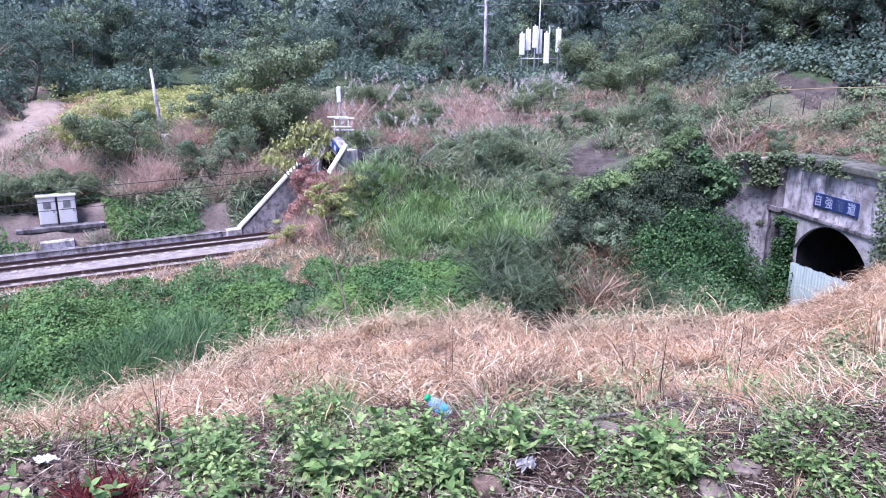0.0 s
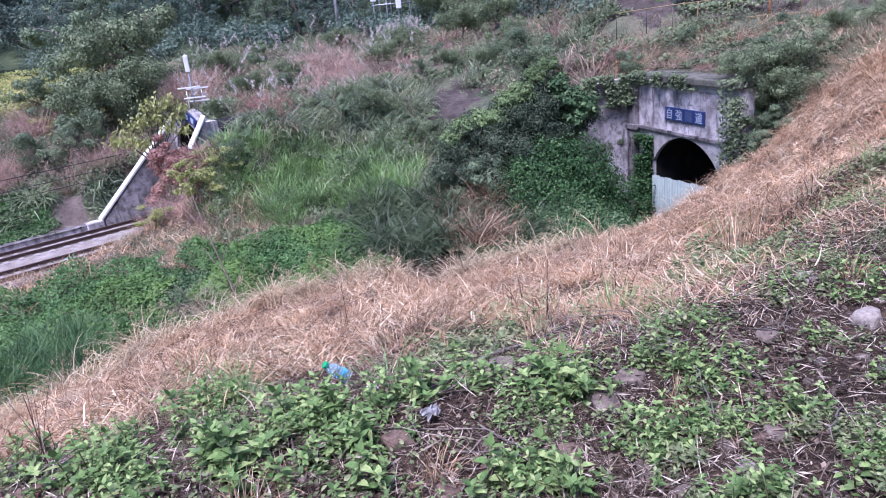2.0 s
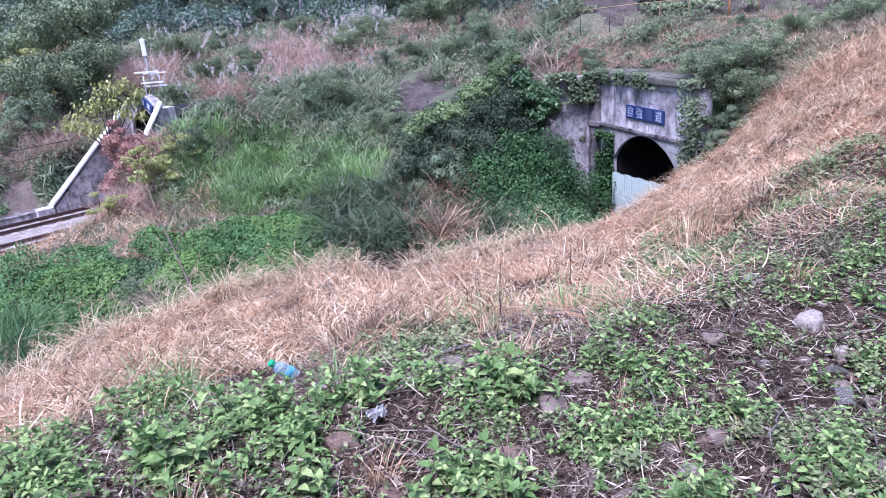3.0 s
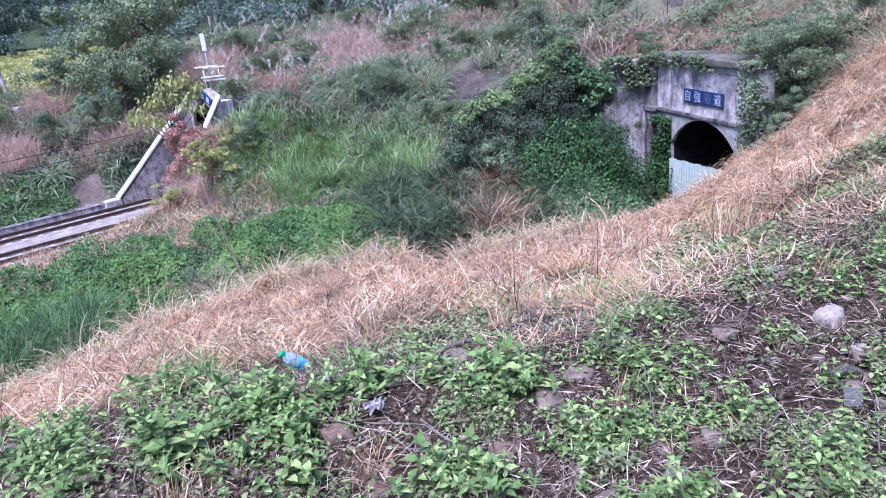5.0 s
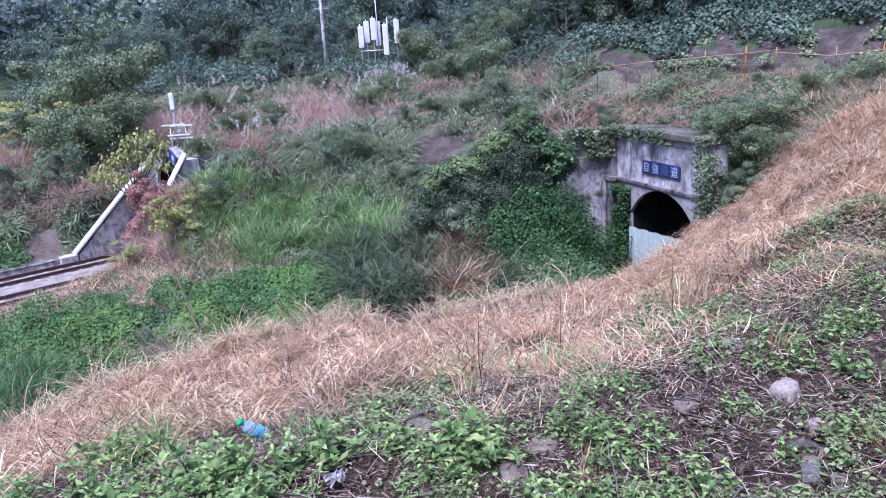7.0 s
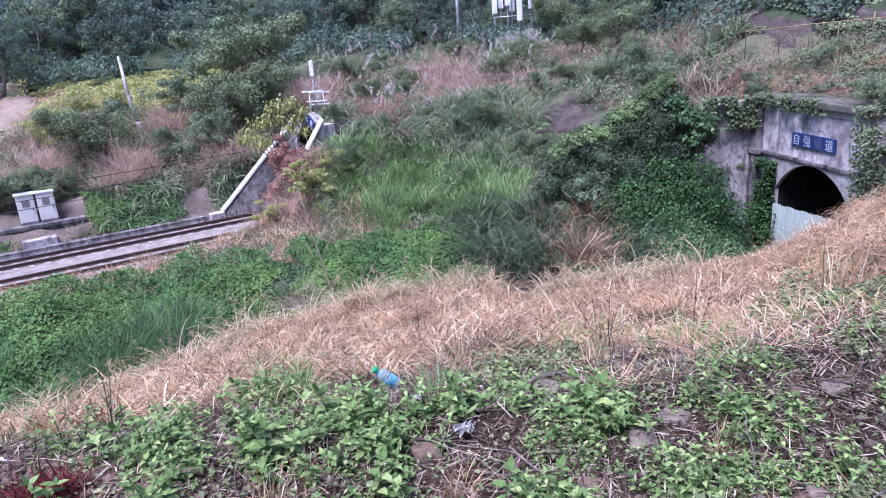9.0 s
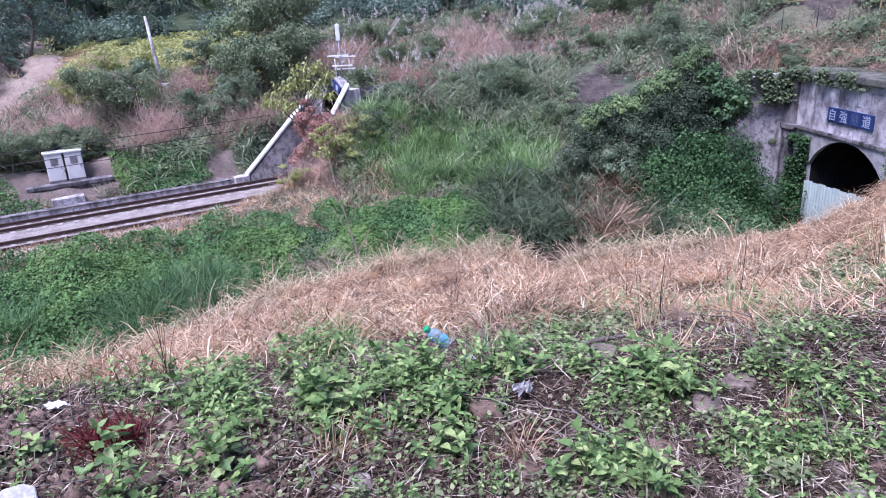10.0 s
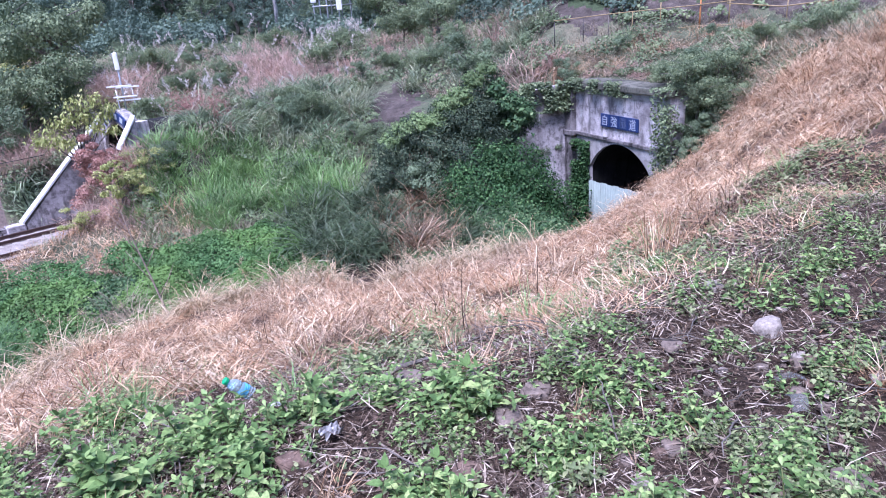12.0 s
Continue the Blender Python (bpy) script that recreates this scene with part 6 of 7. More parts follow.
RIDGE = [at_bearing(*q_) for q_ in ((11.2, 29.7, -3.2, 0.5), (12.4, 29.8, -2.7, 0.55), (13.6, 29.9, -2.5, 0.6), (14.8, 30.2, -2.55, 0.6), (16.0, 30.5, -1.9, 0.6), (17.2, 30.7, -1.6, 0.6), (18.4, 31.0, -0.95, 0.5), (19.5, 31.3, -0.55, 0.45))]
BROADLEAF = [at_bearing(*q_) for q_ in ((21.0, 31.0, -2.0, 0.6), (22.2, 31.2, -2.5, 0.6), (21.5, 30.9, -2.9, 0.5), (20.2, 31.0, -1.4, 0.5))]
bx, by, bz, _ = at_bearing(15.0, 31.0, float(height(8.2, 29.7)) - 0.3, 0)
big_bush = thing("large_bush", "large dark bush hung with paler creeper beside the old tunnel", "bush")
limbs = []
for cx, cy, cz, rad in ARCH[::2]:
    q_ = np.array((cx, cy, cz))
    root = np.array((bx + 0.35 * (cx - bx), by + 0.2, float(height(bx + 0.35 * (cx - bx), by + 0.2)) - 0.2))
    limbs.append(tube_mesh("l", [root, root * 0.45 + q_ * 0.55 + [0.1, 0, 0.35], q_], [0.11, 0.07, 0.025], 6))
part("trunk", join_tubes("trunk", limbs), M_BARK, big_bush)
# shaded hollow and lit ridge are put into these two leaf colours
part("crown", heaped(g, ARCH, 62000, 0.10), L_BUSH_SHADED, big_bush, "leafy crown, darkened for shade")
part("creeper_drape", heaped(g, RIDGE, 13000, 0.10, 0.7, 0.8), L_DRAPE_LIT, big_bush, "paler creeper over its ridge, lightened as if lit")
part("broad_leaves", heaped(g, BROADLEAF, 1800, 0.22, 0.8, 0.9), L_SHADED_LEAF, big_bush, "large dull leaves at one end")
# hanging dry stems under the arch
p = np.stack([rng.uniform(6.4, 9.8, 420), rng.uniform(28.6, 29.4, 420), rng.uniform(-4.9, -3.6, 420)], -1)
v, q, t = blades(p, rng.uniform(0.6, 1.5, 420), rng.uniform(0.015, 0.03, 420), rng.uniform(0, TAU, 420), rng.uniform(2.5, 3.1, 420), rng.uniform(-0.2, 0.4, 420))
part("hanging_stems", np_mesh("hanging_stems", v, q, t), L_RUSSET, big_bush, "withered hanging stems")
# creeper mound that leans on the wing wall of the old portal
MOUND = [at_bearing(*q_) for q_ in ((16.6, 29.0, -5.9, 1.3), (18.3, 29.6, -5.2, 1.5), (20.0, 29.9, -5.0, 1.5), (21.4, 30.2, -5.1, 1.4), (22.6, 30.2, -5.9, 1.5), (20.6, 28.9, -6.1, 1.6), (18.2, 28.4, -6.4, 1.4), (22.8, 29.3, -7.0, 1.6), (23.8, 30.3, -7.2, 1.2), (21.0, 27.9, -7.0, 1.4))]
tagged(part("creeper_mound", heaped(g, MOUND, 52000, 0.13, 0.95, 0.6, 0.5), L_MOUND), "mound smothered in green creeper leaves against the wing wall", "creeper")
# yellow-leaved tree before the newer portal
SPRAYS = [at_bearing(*q_) for q_ in ((-14.9, 38.4, -2.65, 0.45), (-14.1, 38.2, -2.5, 0.5), (-13.5, 38.2, -1.95, 0.55), (-13.1, 37.9, -2.8, 0.42), (-12.2, 38.1, -1.05, 0.5), (-11.6, 38.0, -1.7, 0.45),
                                     (-10.9, 38.0, -0.95, 0.5), (-11.0, 37.8, -2.2, 0.42), (-9.8, 38.0, -1.4, 0.42), (-9.9, 37.8, -2.45, 0.3), (-10.4, 38.0, -1.75, 0.4), (-12.7, 38.0, -1.75, 0.4))]
tx, ty, tz, _ = at_bearing(-12.4, 39.2, 0, 0)
tz = float(height(tx, ty)) - 0.2
yellow_tree = thing("yellow_tree", "small tree with drooping yellow-green leaves before the newer portal", "tree")
fork = np.array((tx, ty, max(tz + 1.6, -4.2)))
limbs = [tube_mesh("l", [(tx + 0.1, ty, tz), (tx, ty + 0.05, (tz + fork[2]) / 2), fork], [0.09, 0.075, 0.06], 7)]
for cx, cy, cz, rad in SPRAYS:
    q_ = np.array((cx, cy, cz))
    limbs.append(tube_mesh("l", [fork, fork * 0.4 + q_ * 0.6 + [0, 0, 0.3], q_ + [0, 0, 0.25]], [0.05, 0.03, 0.01], 5))
part("trunk", join_tubes("trunk", limbs), M_BARK, yellow_tree)
k = 120
p = np.repeat(np.array(SPRAYS), k, axis=0)
m = len(p)
d = rng.normal(0, 0.55, (m, 3)) * p[:, 3:] * [1, 0.8, 0.8]
L = rng.uniform(0.16, 0.32, m)
v, t = leaves(p[:, :3] + d + [0, 0, 0.15], L, L * rng.uniform(0.28, 0.42, m), rng.uniform(0, TAU, m), rng.normal(-0.85, 0.35, m), rng.normal(0, 0.5, m))
part("crown", np_mesh("crown", v, t), L_YELLOW, yellow_tree, "drooping yellow-green leaves")
yel2 = tree_parts(12, 3.0, 0.06, 1.3, 0.2, 9, 1900, 0.14, L_YELLOW, 0.7, -0.7, 26, 0.22)
plant("yellow_tree", "sapling with sparse yellow-green leaves", "tree", on_ground(-10.6, 32.3, scale=0.8), yel2, L_YELLOW)
# yellowish shrubs round the field
yel3 = tree_parts(14, 1.8, 0.06, 1.5, 0.1, 9, 3200, 0.13, L_YELLOW, 0.6, -0.2, 24, 0.3)
for az, r, s_ in ((-9.6, 32.6, 0.6), (-8.2, 33.2, 0.6), (-13.6, 32.0, 0.45), (-28.2, 47.5, 0.9), (-26.0, 50.0, 1.0), (-23.8, 51.0, 1.0), (-19.6, 48.5, 1.0), (-17.8, 50.5, 1.1), (-18.4, 46.0, 0.7)):
    plant("yellow_shrub", "low yellow-green shrub among dry grass", "shrub", on_ground(az, r, turn=az * 31, scale=s_), yel3, L_YELLOW, "field shrubs")
# red-leaved shrub on the wing wall
red = tree_parts(13, 1.6, 0.05, 1.1, 0.1, 7, 2800, 0.12, L_RUST, 0.6, -0.2, 14, 0.35)
for az, r, s in ((-9.4, 35.2, 1.05), (-10.4, 34.8, 1.1), (-11.2, 34.9, 1.0), (-12.0, 34.8, 1.0), (-3.4, 38.5, 0.9), (-11.2, 34.2, 0.6), (-11.9, 34.0, 0.75), (-10.0, 33.6, 0.6), (-8.2, 36.6, 0.8), (-7.0, 38.5, 0.7)):
    plant("red_shrub", "low shrub with rust-red leaves", "shrub", on_ground(az, r, turn=az * 50, scale=s), red, L_RUST, "red shrubs")
# bushes over the slope behind the railway and on the hill
bush_a = tree_parts(21, 2.6, 0.10, 1.7, 0.1, 11, 7500, 0.115, L_BUSH, 0.75, -0.2, 24, 0.34)
bush_b = tree_parts(22, 2.2, 0.09, 1.5, 0.1, 11, 6500, 0.115, L_FOREST_LIGHT, 0.75, -0.2, 22, 0.34)
for az, r, s, kind_ in ((-26.4, 45, 1.25, 0), (-24.6, 46.5, 1.1, 1), (-30, 41, 0.7, 1), (-33.5, 41, 0.7, 0), (-37, 41, 0.8, 1), (-41, 41, 0.9, 0), (-14.6, 46.5, 1.5, 0), (-13.2, 52.0, 2.0, 0), (-16.0, 56.0, 2.0, 1), (-20.0, 43, 0.9, 1), (-17.5, 43, 1.1, 1), (-15.5, 45.0, 1.3, 0),
                        (-19, 48, 1.2, 1), (-13.5, 47, 1.3, 0), (-29.0, 41.5, 0.75, 0), (-31.8, 41.2, 0.8, 0), (-35.0, 42.0, 0.8, 0), (12.3, 29.0, 0.9, 1), (-7.4, 33.4, 0.55, 1), (-6.4, 35.0, 0.5, 1), (-5.5, 36.5, 0.6, 1), (2.4, 37.3, 0.8, 1), (4.2, 37.8, 0.75, 0), (0.4, 37.0, 0.55, 0), (-4.5, 40.0, 0.6, 1), (6.8, 40.5, 0.5, 1), (-2.2, 41.5, 0.55, 0), (1.8, 42.0, 0.5, 1), (-3.2, 37.2, 0.5, 0), (8.5, 35.5, 0.5, 1), (10.2, 34.2, 0.6, 0), (5.6, 43.0, 0.5, 0), (9.3, 43.5, 0.6, 1), (-6.8, 43.0, 0.6, 0),
                        (-1.0, 45.0, 0.8, 1), (13.0, 52.0, 1.0, 0), (15.5, 50.0, 1.2, 0), (-4.8, 47.0, 0.7, 0), (-1.5, 49.0, 0.7, 0), (5.8, 48.0, 0.75, 0), (7.8, 52.0, 0.8, 0), (10.5, 47.5, 0.6, 1), (12.0, 44.5, 0.6, 0), (3.2, 55.5, 0.8, 0), (-6.2, 52.0, 0.8, 0), (-3.2, 55.0, 0.8, 1), (14.8, 42.5, 0.55, 0), (16.5, 45.5, 0.7, 0), (0.8, 39.6, 0.55, 0), (3.4, 40.2, 0.6, 0), (6.2, 38.2, 0.5, 0), (11.5, 60.0, 1.5, 0), (20.0, 34.0, 0.9, 0), (22.0, 35.5, 0.8, 1), (18.0, 40.0, 1.0, 1),
                        (34.8, 29.0, 0.6, 0), (36.2, 31.0, 0.5, 1), (40.5, 34.0, 0.45, 0), (33.9, 30.6, 0.45, 0), (37.0, 37.5, 0.4, 1), (26.0, 36.5, 0.45, 1), (24.0, 35.0, 0.5, 0), (44.0, 33.0, 0.6, 0), (30.0, 37.5, 0.4, 1), (22.5, 33.5, 0.6, 0)):
    plant("bush", "rounded dull green bush on the slope" if kind_ == 0 else "lighter green leafy bush on the slope", "bush", on_ground(az, r, turn=az * 37, scale=s), (bush_a, bush_b)[kind_], (L_BUSH, L_FOREST_LIGHT)[kind_], "slope bushes")
for x, y, z, s in ((16.7, 22.75, 0, 0.55), (17.2, 23.2, 0, 0.65), (17.8, 23.0, 0, 0.7), (17.5, 22.4, 0, 0.6), (18.2, 23.6, 0, 0.7), (17.1, 23.9, 0, 0.5), (16.9, 22.7, 0, 0.6)):
    plant("bush", "leafy bush crowding the end of the old portal", "bush", pose(x, y, float(height(x, y)) - 0.15, 0, 0, x * 90) @ Matrix.Scale(s, 4), (bush_a, bush_b)[int(x * 10) % 2], L_BUSH, "slope bushes")
# bare grey sapling in the gully
bare = []
g = np.random.default_rng(4)
trunk = np.array([(0, 0, 0), (0.05, 0, 0.9), (-0.12, 0.05, 1.8), (-0.35, 0.1, 2.9), (-0.5, 0.1, 3.9)])
bare.append(tube_mesh("b", trunk, [0.035, 0.03, 0.024, 0.017, 0.006], 6))
for f, dx, dz in ((1.2, 0.5, 0.8), (1.6, -0.45, 0.9), (2.0, 0.45, 0.8), (2.3, -0.35, 0.8), (2.6, 0.35, 0.7), (2.9, -0.4, 0.6), (3.1, 0.3, 0.6), (3.4, -0.25, 0.4)):
    a = np.array([np.interp(f, trunk[:, 2], trunk[:, i]) for i in range(3)])
    m_ = a + [dx * 0.5, 0.05, dz * 0.45]
    bare.append(tube_mesh("b", [a, m_, a + [dx, 0.1, dz]], [0.014, 0.010, 0.004], 5))
    bare.append(tube_mesh("b", [m_, m_ + [dx * 0.1 + 0.1, -0.1, dz * 0.35]], [0.007, 0.003], 4))
tagged(part("bare_sapling", join_tubes("bare_sapling", bare), M_TWIG_PALE, at=on_ground(-9.2, 18.4, turn=10, scale=1.05)), "thin bare grey sapling with forked twigs", "tree")

# wooded hills: the nearest trees stand singly, those behind are joined
def forest_place(g):
    az = g.uniform(-50, 62)
    if az > 20:
        r = g.uniform(0, 1) ** 1.3 * 75 + float(line_at(10, az)[0]) + 0.5
    else:
        r = g.uniform(0, 1) ** 1.25 * 140 + float(line_at(10, az)[0]) + (4.0 if az > -14 else 7.0 if az > -30 else -1.0)
    return az, r, g.uniform(0.7, 1.15) * (0.68 if r < 75 else 1.05 if r < 120 else 1.5), g.uniform(0, 360)


g = np.random.default_rng(77)
places = [forest_place(g) for _ in range(760)]
places += [(float(a), float(line_at(10, a)[0]) + g.uniform(-0.5, 7.0), g.uniform(0.5, 0.8), g.uniform(0, 360)) for a in np.linspace(17, 60, 52)]
places.sort(key=lambda q_: q_[1])
protos = [tree_parts(30 + i, h, 0.22, sp, 0.22, 10, 3900, lf * 0.46, None, 0.8, -0.45, 38, 0.25) for i, (h, sp, lf) in enumerate(((8, 3.2, 0.5), (10, 3.6, 0.55), (7, 3.4, 0.48), (11, 3.0, 0.5), (6, 2.6, 0.42)))]
for pm in protos:
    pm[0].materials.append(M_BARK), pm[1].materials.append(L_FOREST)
for i, (az, r, s, turn) in enumerate(places[:300]):
    light = i % 3 == 1
    t = thing("forest_tree", "lighter green broadleaf tree on the wooded hill" if light else "dark green broadleaf tree on the wooded hill", "tree", on_ground(az, r, -0.4, turn, s), "forest trees")
    pm = protos[i % 5]
    part("trunk", pm[0], None, t)
    c = part("crown", pm[1], None, t)
    if light:
        c.material_slots[0].link = "OBJECT"
        c.material_slots[0].material = L_FOREST_LIGHT
crowns = []
for pm in (tree_parts(40 + i, h, 0.25, sp, 0.25, 8, 760, lf * 0.85, None, 0.8, -0.3, 26, 0.30) for i, (h, sp, lf) in enumerate(((9, 3.6, 0.8), (11, 3.8, 0.85), (8, 3.8, 0.75)))):
    v = np.zeros(len(pm[1].vertices) * 3)
    pm[1].vertices.foreach_get("co", v)
    crowns.append(v.reshape(-1, 3))
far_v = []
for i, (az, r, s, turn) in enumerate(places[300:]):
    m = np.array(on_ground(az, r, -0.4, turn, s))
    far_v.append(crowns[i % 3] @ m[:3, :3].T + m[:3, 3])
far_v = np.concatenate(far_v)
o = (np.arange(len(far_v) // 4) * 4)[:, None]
stuff("far_woods", "dense woods covering the hills, leaves tinted pale for haze", "woods", np_mesh("far_woods", far_v, np.concatenate([o + [0, 1, 2], o + [0, 2, 3]])), L_FAR_HAZY)

# creeper on the pier and arch of the old portal, hanging over the coping
def wall_creeper(name, label, n, s0, s1, z0, z1, depth, mat, size=(0.12, 0.2)):
    p = np.stack([rng.uniform(s0, s1, n), -rng.random(n) * depth - 0.04, rng.uniform(z0, z1, n)], -1)
    keep = np.array([noise.noise((a * 1.3, 0.3, c * 0.8)) for a, _, c in p]) > -0.15
    p = p[keep]
    m = len(p)
    L = rng.uniform(*size, m)
    v, t = leaves(p, L, L * 0.85, rng.normal(-np.pi / 2, 0.9, m), rng.normal(-0.6, 0.45, m), rng.normal(0, 0.5, m))
    ob = stuff(name, label, "creeper", np_mesh(name, v, t), mat)
    ob.matrix_basis = old_m
    return ob


wall_creeper("wall_creeper", "green creeper climbing the pier beside the tunnel mouth", 5600, 0.05, 1.30, -8.7, -4.3, 0.4, L_MOUND, (0.08, 0.14))
wall_creeper("wall_creeper", "creeper heaped at the foot of the sheet fence", 3600, 0.1, 2.1, -8.9, -6.3, 0.9, L_MOUND, (0.08, 0.14))
wall_creeper("wall_creeper", "creeper trailing over the mossy coping", 2400, -0.3, 4.6, -2.0, -1.4, 0.35, L_BUSH, (0.07, 0.13))
wall_creeper("wall_creeper", "leafy creeper hanging over the end of the portal", 2200, 6.6, 7.5, -5.6, -1.4, 0.7, L_BUSH, (0.08, 0.15))
over_wing = wall_creeper("wall_creeper", "creeper hanging over the top of the wing wall", 5200, -3.7, -0.4, -3.0, -1.55, 0.5, L_BUSH, (0.09, 0.17))
over_wing.matrix_basis = old_m @ pose(-0.35, 0.3, 0, 0, 0, 66) @ pose(0.35, 0.05, 0)


# banana plants by the dirt road
def banana(at, seed):
    g = np.random.default_rng(seed)
    t = thing("banana_plant", "banana plant with broad ragged leaves", "banana plant", at, "banana plants")
    part("trunk", pole_mesh("trunk", (0, 0, 0), (0.05, 0, 0.7), 0.12, 0.09, 8), L_BANANA, t)
    for i in range(11):
        n = 9
        u = np.linspace(0, 1, n)
        th = g.uniform(0.1, 0.8) + u * g.uniform(0.8, 1.9)
        ln = g.uniform(1.3, 2.0)
        hx, hz = np.cumsum(np.sin(th)) * ln / n, np.cumsum(np.cos(th)) * ln / n + 0.6
        w = 0.19 * np.sin(np.pi * np.clip(u * 0.9 + 0.1, 0, 1)) * (1 + g.normal(0, 0.12, n)) + 0.02
        yaw = i * 0.8 + g.uniform(-0.3, 0.3)
        row = lambda k: np.stack([hx * math.cos(yaw) - k * w * math.sin(yaw), hx * math.sin(yaw) + k * w * math.cos(yaw), hz + abs(k) * w * 0.25], -1)
        v = np.concatenate([row(-1), row(0), row(1)])
        a = np.arange(n - 1)
        q = np.concatenate([np.stack([a, a + 1, n + a + 1, n + a], -1), np.stack([n + a, n + a + 1, 2 * n + a + 1, 2 * n + a], -1)])
        part("leaf", np_mesh("leaf", v, q), L_BANANA, t)


for i, (az, r) in enumerate(((-36.4, 52.0), (-35.3, 51.6), (-34.4, 52.0), (-35.8, 53.0))):
    banana(on_ground(az, r, turn=i * 70, scale=1.15), 50 + i)
# leafless pale tree on the far edge of the field
dead = []
g = np.random.default_rng(9)
sp = np.array([(0, 0, 0), (0.1, 0, 1.2), (-0.1, 0, 2.4), (0.1, 0, 3.4)])
dead.append(tube_mesh("d", sp, [0.12, 0.1, 0.07, 0.03], 6))
for i in range(9):
    a = sp[g.integers(1, 4)] + g.normal(0, 0.1, 3)
    yaw, ln = i * 2.4, g.uniform(0.9, 1.8)
    b = a + [math.cos(yaw) * ln, math.sin(yaw) * ln, ln * 0.8]
    dead.append(tube_mesh("d", [a, (a + b) / 2 + [0, 0, 0.15], b], [0.05, 0.035, 0.01], 5))
tagged(part("bare_tree", join_tubes("bare_tree", dead), M_STONE_PALE, at=on_ground(-32.4, 62.0)), "leafless pale grey tree at the wood's edge", "tree")


# ---- the verge at the walker's feet ----
def gz(x, y):
    return float(height(x, y))


def weed_proto(seed, stems, h, leaf, mat):
    """A leafy weed: upright stems with pairs of oval leaves, larger ones below."""
    g = np.random.default_rng(seed)
    tubes, base, L, yaw, pitch = [], [], [], [], []
    for i in range(stems):
        root = np.array([*g.normal(0, 0.07, 2), -0.03])
        a, lean_ = g.uniform(0, TAU), g.uniform(0.1, 0.75)
        hh = h * g.uniform(0.35, 1.15)
        top_p = root + np.array([math.cos(a) * math.sin(lean_) * hh, math.sin(a) * math.sin(lean_) * hh, math.cos(lean_) * hh])
        bend = (root + top_p) / 2 + np.array([0, 0, 0.1 * hh])
        tubes.append(tube_mesh("s", [root, bend, top_p], [0.004, 0.003, 0.0015], 4))
        nodes = int(g.integers(4, 7))
        for k in range(nodes):
            f = 0.25 + 0.75 * k / (nodes - 1)
            c = (1 - f) ** 2 * root + 2 * f * (1 - f) * bend + f * f * top_p
            turn = k * 1.57 + a
            for w in (0, np.pi) if k < nodes - 1 else (0, 1.57, np.pi, 4.71):
                base.append(c), L.append(leaf * (1.15 - 0.45 * f) * g.uniform(0.7, 1.2)), yaw.append(turn + w + g.normal(0, 0.3)), pitch.append(g.normal(0.05 if k < nodes - 1 else 0.35, 0.3))
    L = np.array(L)
    m = len(L)
    v, t, q = leaves(np.array(base), L, L * g.uniform(0.48, 0.62, m), np.array(yaw), np.array(pitch), g.normal(0, 0.3, m), True)
    lm = np_mesh("foliage", v, t, q)
    for p in lm.polygons:
        p.use_smooth = True
    lm.materials.append(mat)
    v, t = leaves(np.array(base), L, L * 0.6, np.array(yaw), np.array(pitch), g.normal(0, 0.3, m), oval=True)
    return join_tubes("stems", tubes), lm, np_mesh("low_foliage", v, t)


weeds = [weed_proto(60, 5, 0.30, 0.078, L_WEED), weed_proto(61, 4, 0.22, 0.066, L_WEED), weed_proto(62, 6, 0.26, 0.052, L_WEED), weed_proto(63, 6, 0.22, 0.052, L_WEED), weed_proto(64, 4, 0.26, 0.09, L_WEED), weed_proto(65, 7, 0.17, 0.044, L_WEED_DULL)]
M_STEM = foliage("weed stems", [(0.0, (0.10, 0.08, 0.04)), (1.0, (0.16, 0.18, 0.07))], 0.6, 0.1)


def weed(x, y, k, s, turn):
    t = thing("leafy_weed", ("bushy bright green leafy weed on the stony verge", "low green leafy weed on the stony verge", "small-leaved green weed on the stony verge", "dull green weed on the stony verge",
                             "broad-leaved green weed on the stony verge", "small dull green weed among litter")[k], "weed", pose(x, y, float(height(x, y)), 0, 0, turn) @ Matrix.Scale(s, 4), "verge weeds")
    tagged(part("stem", weeds[k][0], M_STEM, t), kind="stuff")
    tagged(part("foliage", weeds[k][1], None, t), kind="stuff")


CLEAR = [(-0.05, 3.75, 0.3), (-0.03, 3.5, 0.24), (0.02, 3.3, 0.16), (2.86, 2.6, 0.2), (2.32, 2.7, 0.2), (-1.97, 2.15, 0.28), (0.2, 2.75, 0.16), (0.9, 3.6, 0.25), (-2.25, 3.05, 0.15), (-1.83, 2.7, 0.16), (2.3, 2.0, 0.12), (0.38, 2.95, 0.12)]
# clumps of broad-leaved and of small-leaved weeds: place and reach
BROAD = [(-1.5, 3.17, 0.24), (-1.02, 2.46, 0.22), (-0.65, 2.9, 0.22), (-0.55, 3.53, 0.26), (-0.02, 3.31, 0.30), (0.19, 3.28, 0.22), (0.84, 3.62, 0.22), (1.07, 3.02, 0.26), (1.18, 2.82, 0.16), (-2.09, 3.38, 0.16), (-1.08, 4.36, 0.22), (-1.96, 2.67, 0.10), (0.03, 2.56, 0.12), (-1.45, 2.21, 0.10), (1.14, 2.85, 0.22), (0.74, 2.32, 0.16), (0.91, 2.13, 0.18), (-2.16, 4.46, 0.20), (-1.41, 3.71, 0.22), (-1.04, 3.62, 0.22), (-0.66, 3.0, 0.18), (-0.89, 4.28, 0.22), (-0.39, 3.63, 0.20), (-0.09, 3.45, 0.20), (0.23, 3.35, 0.18)]
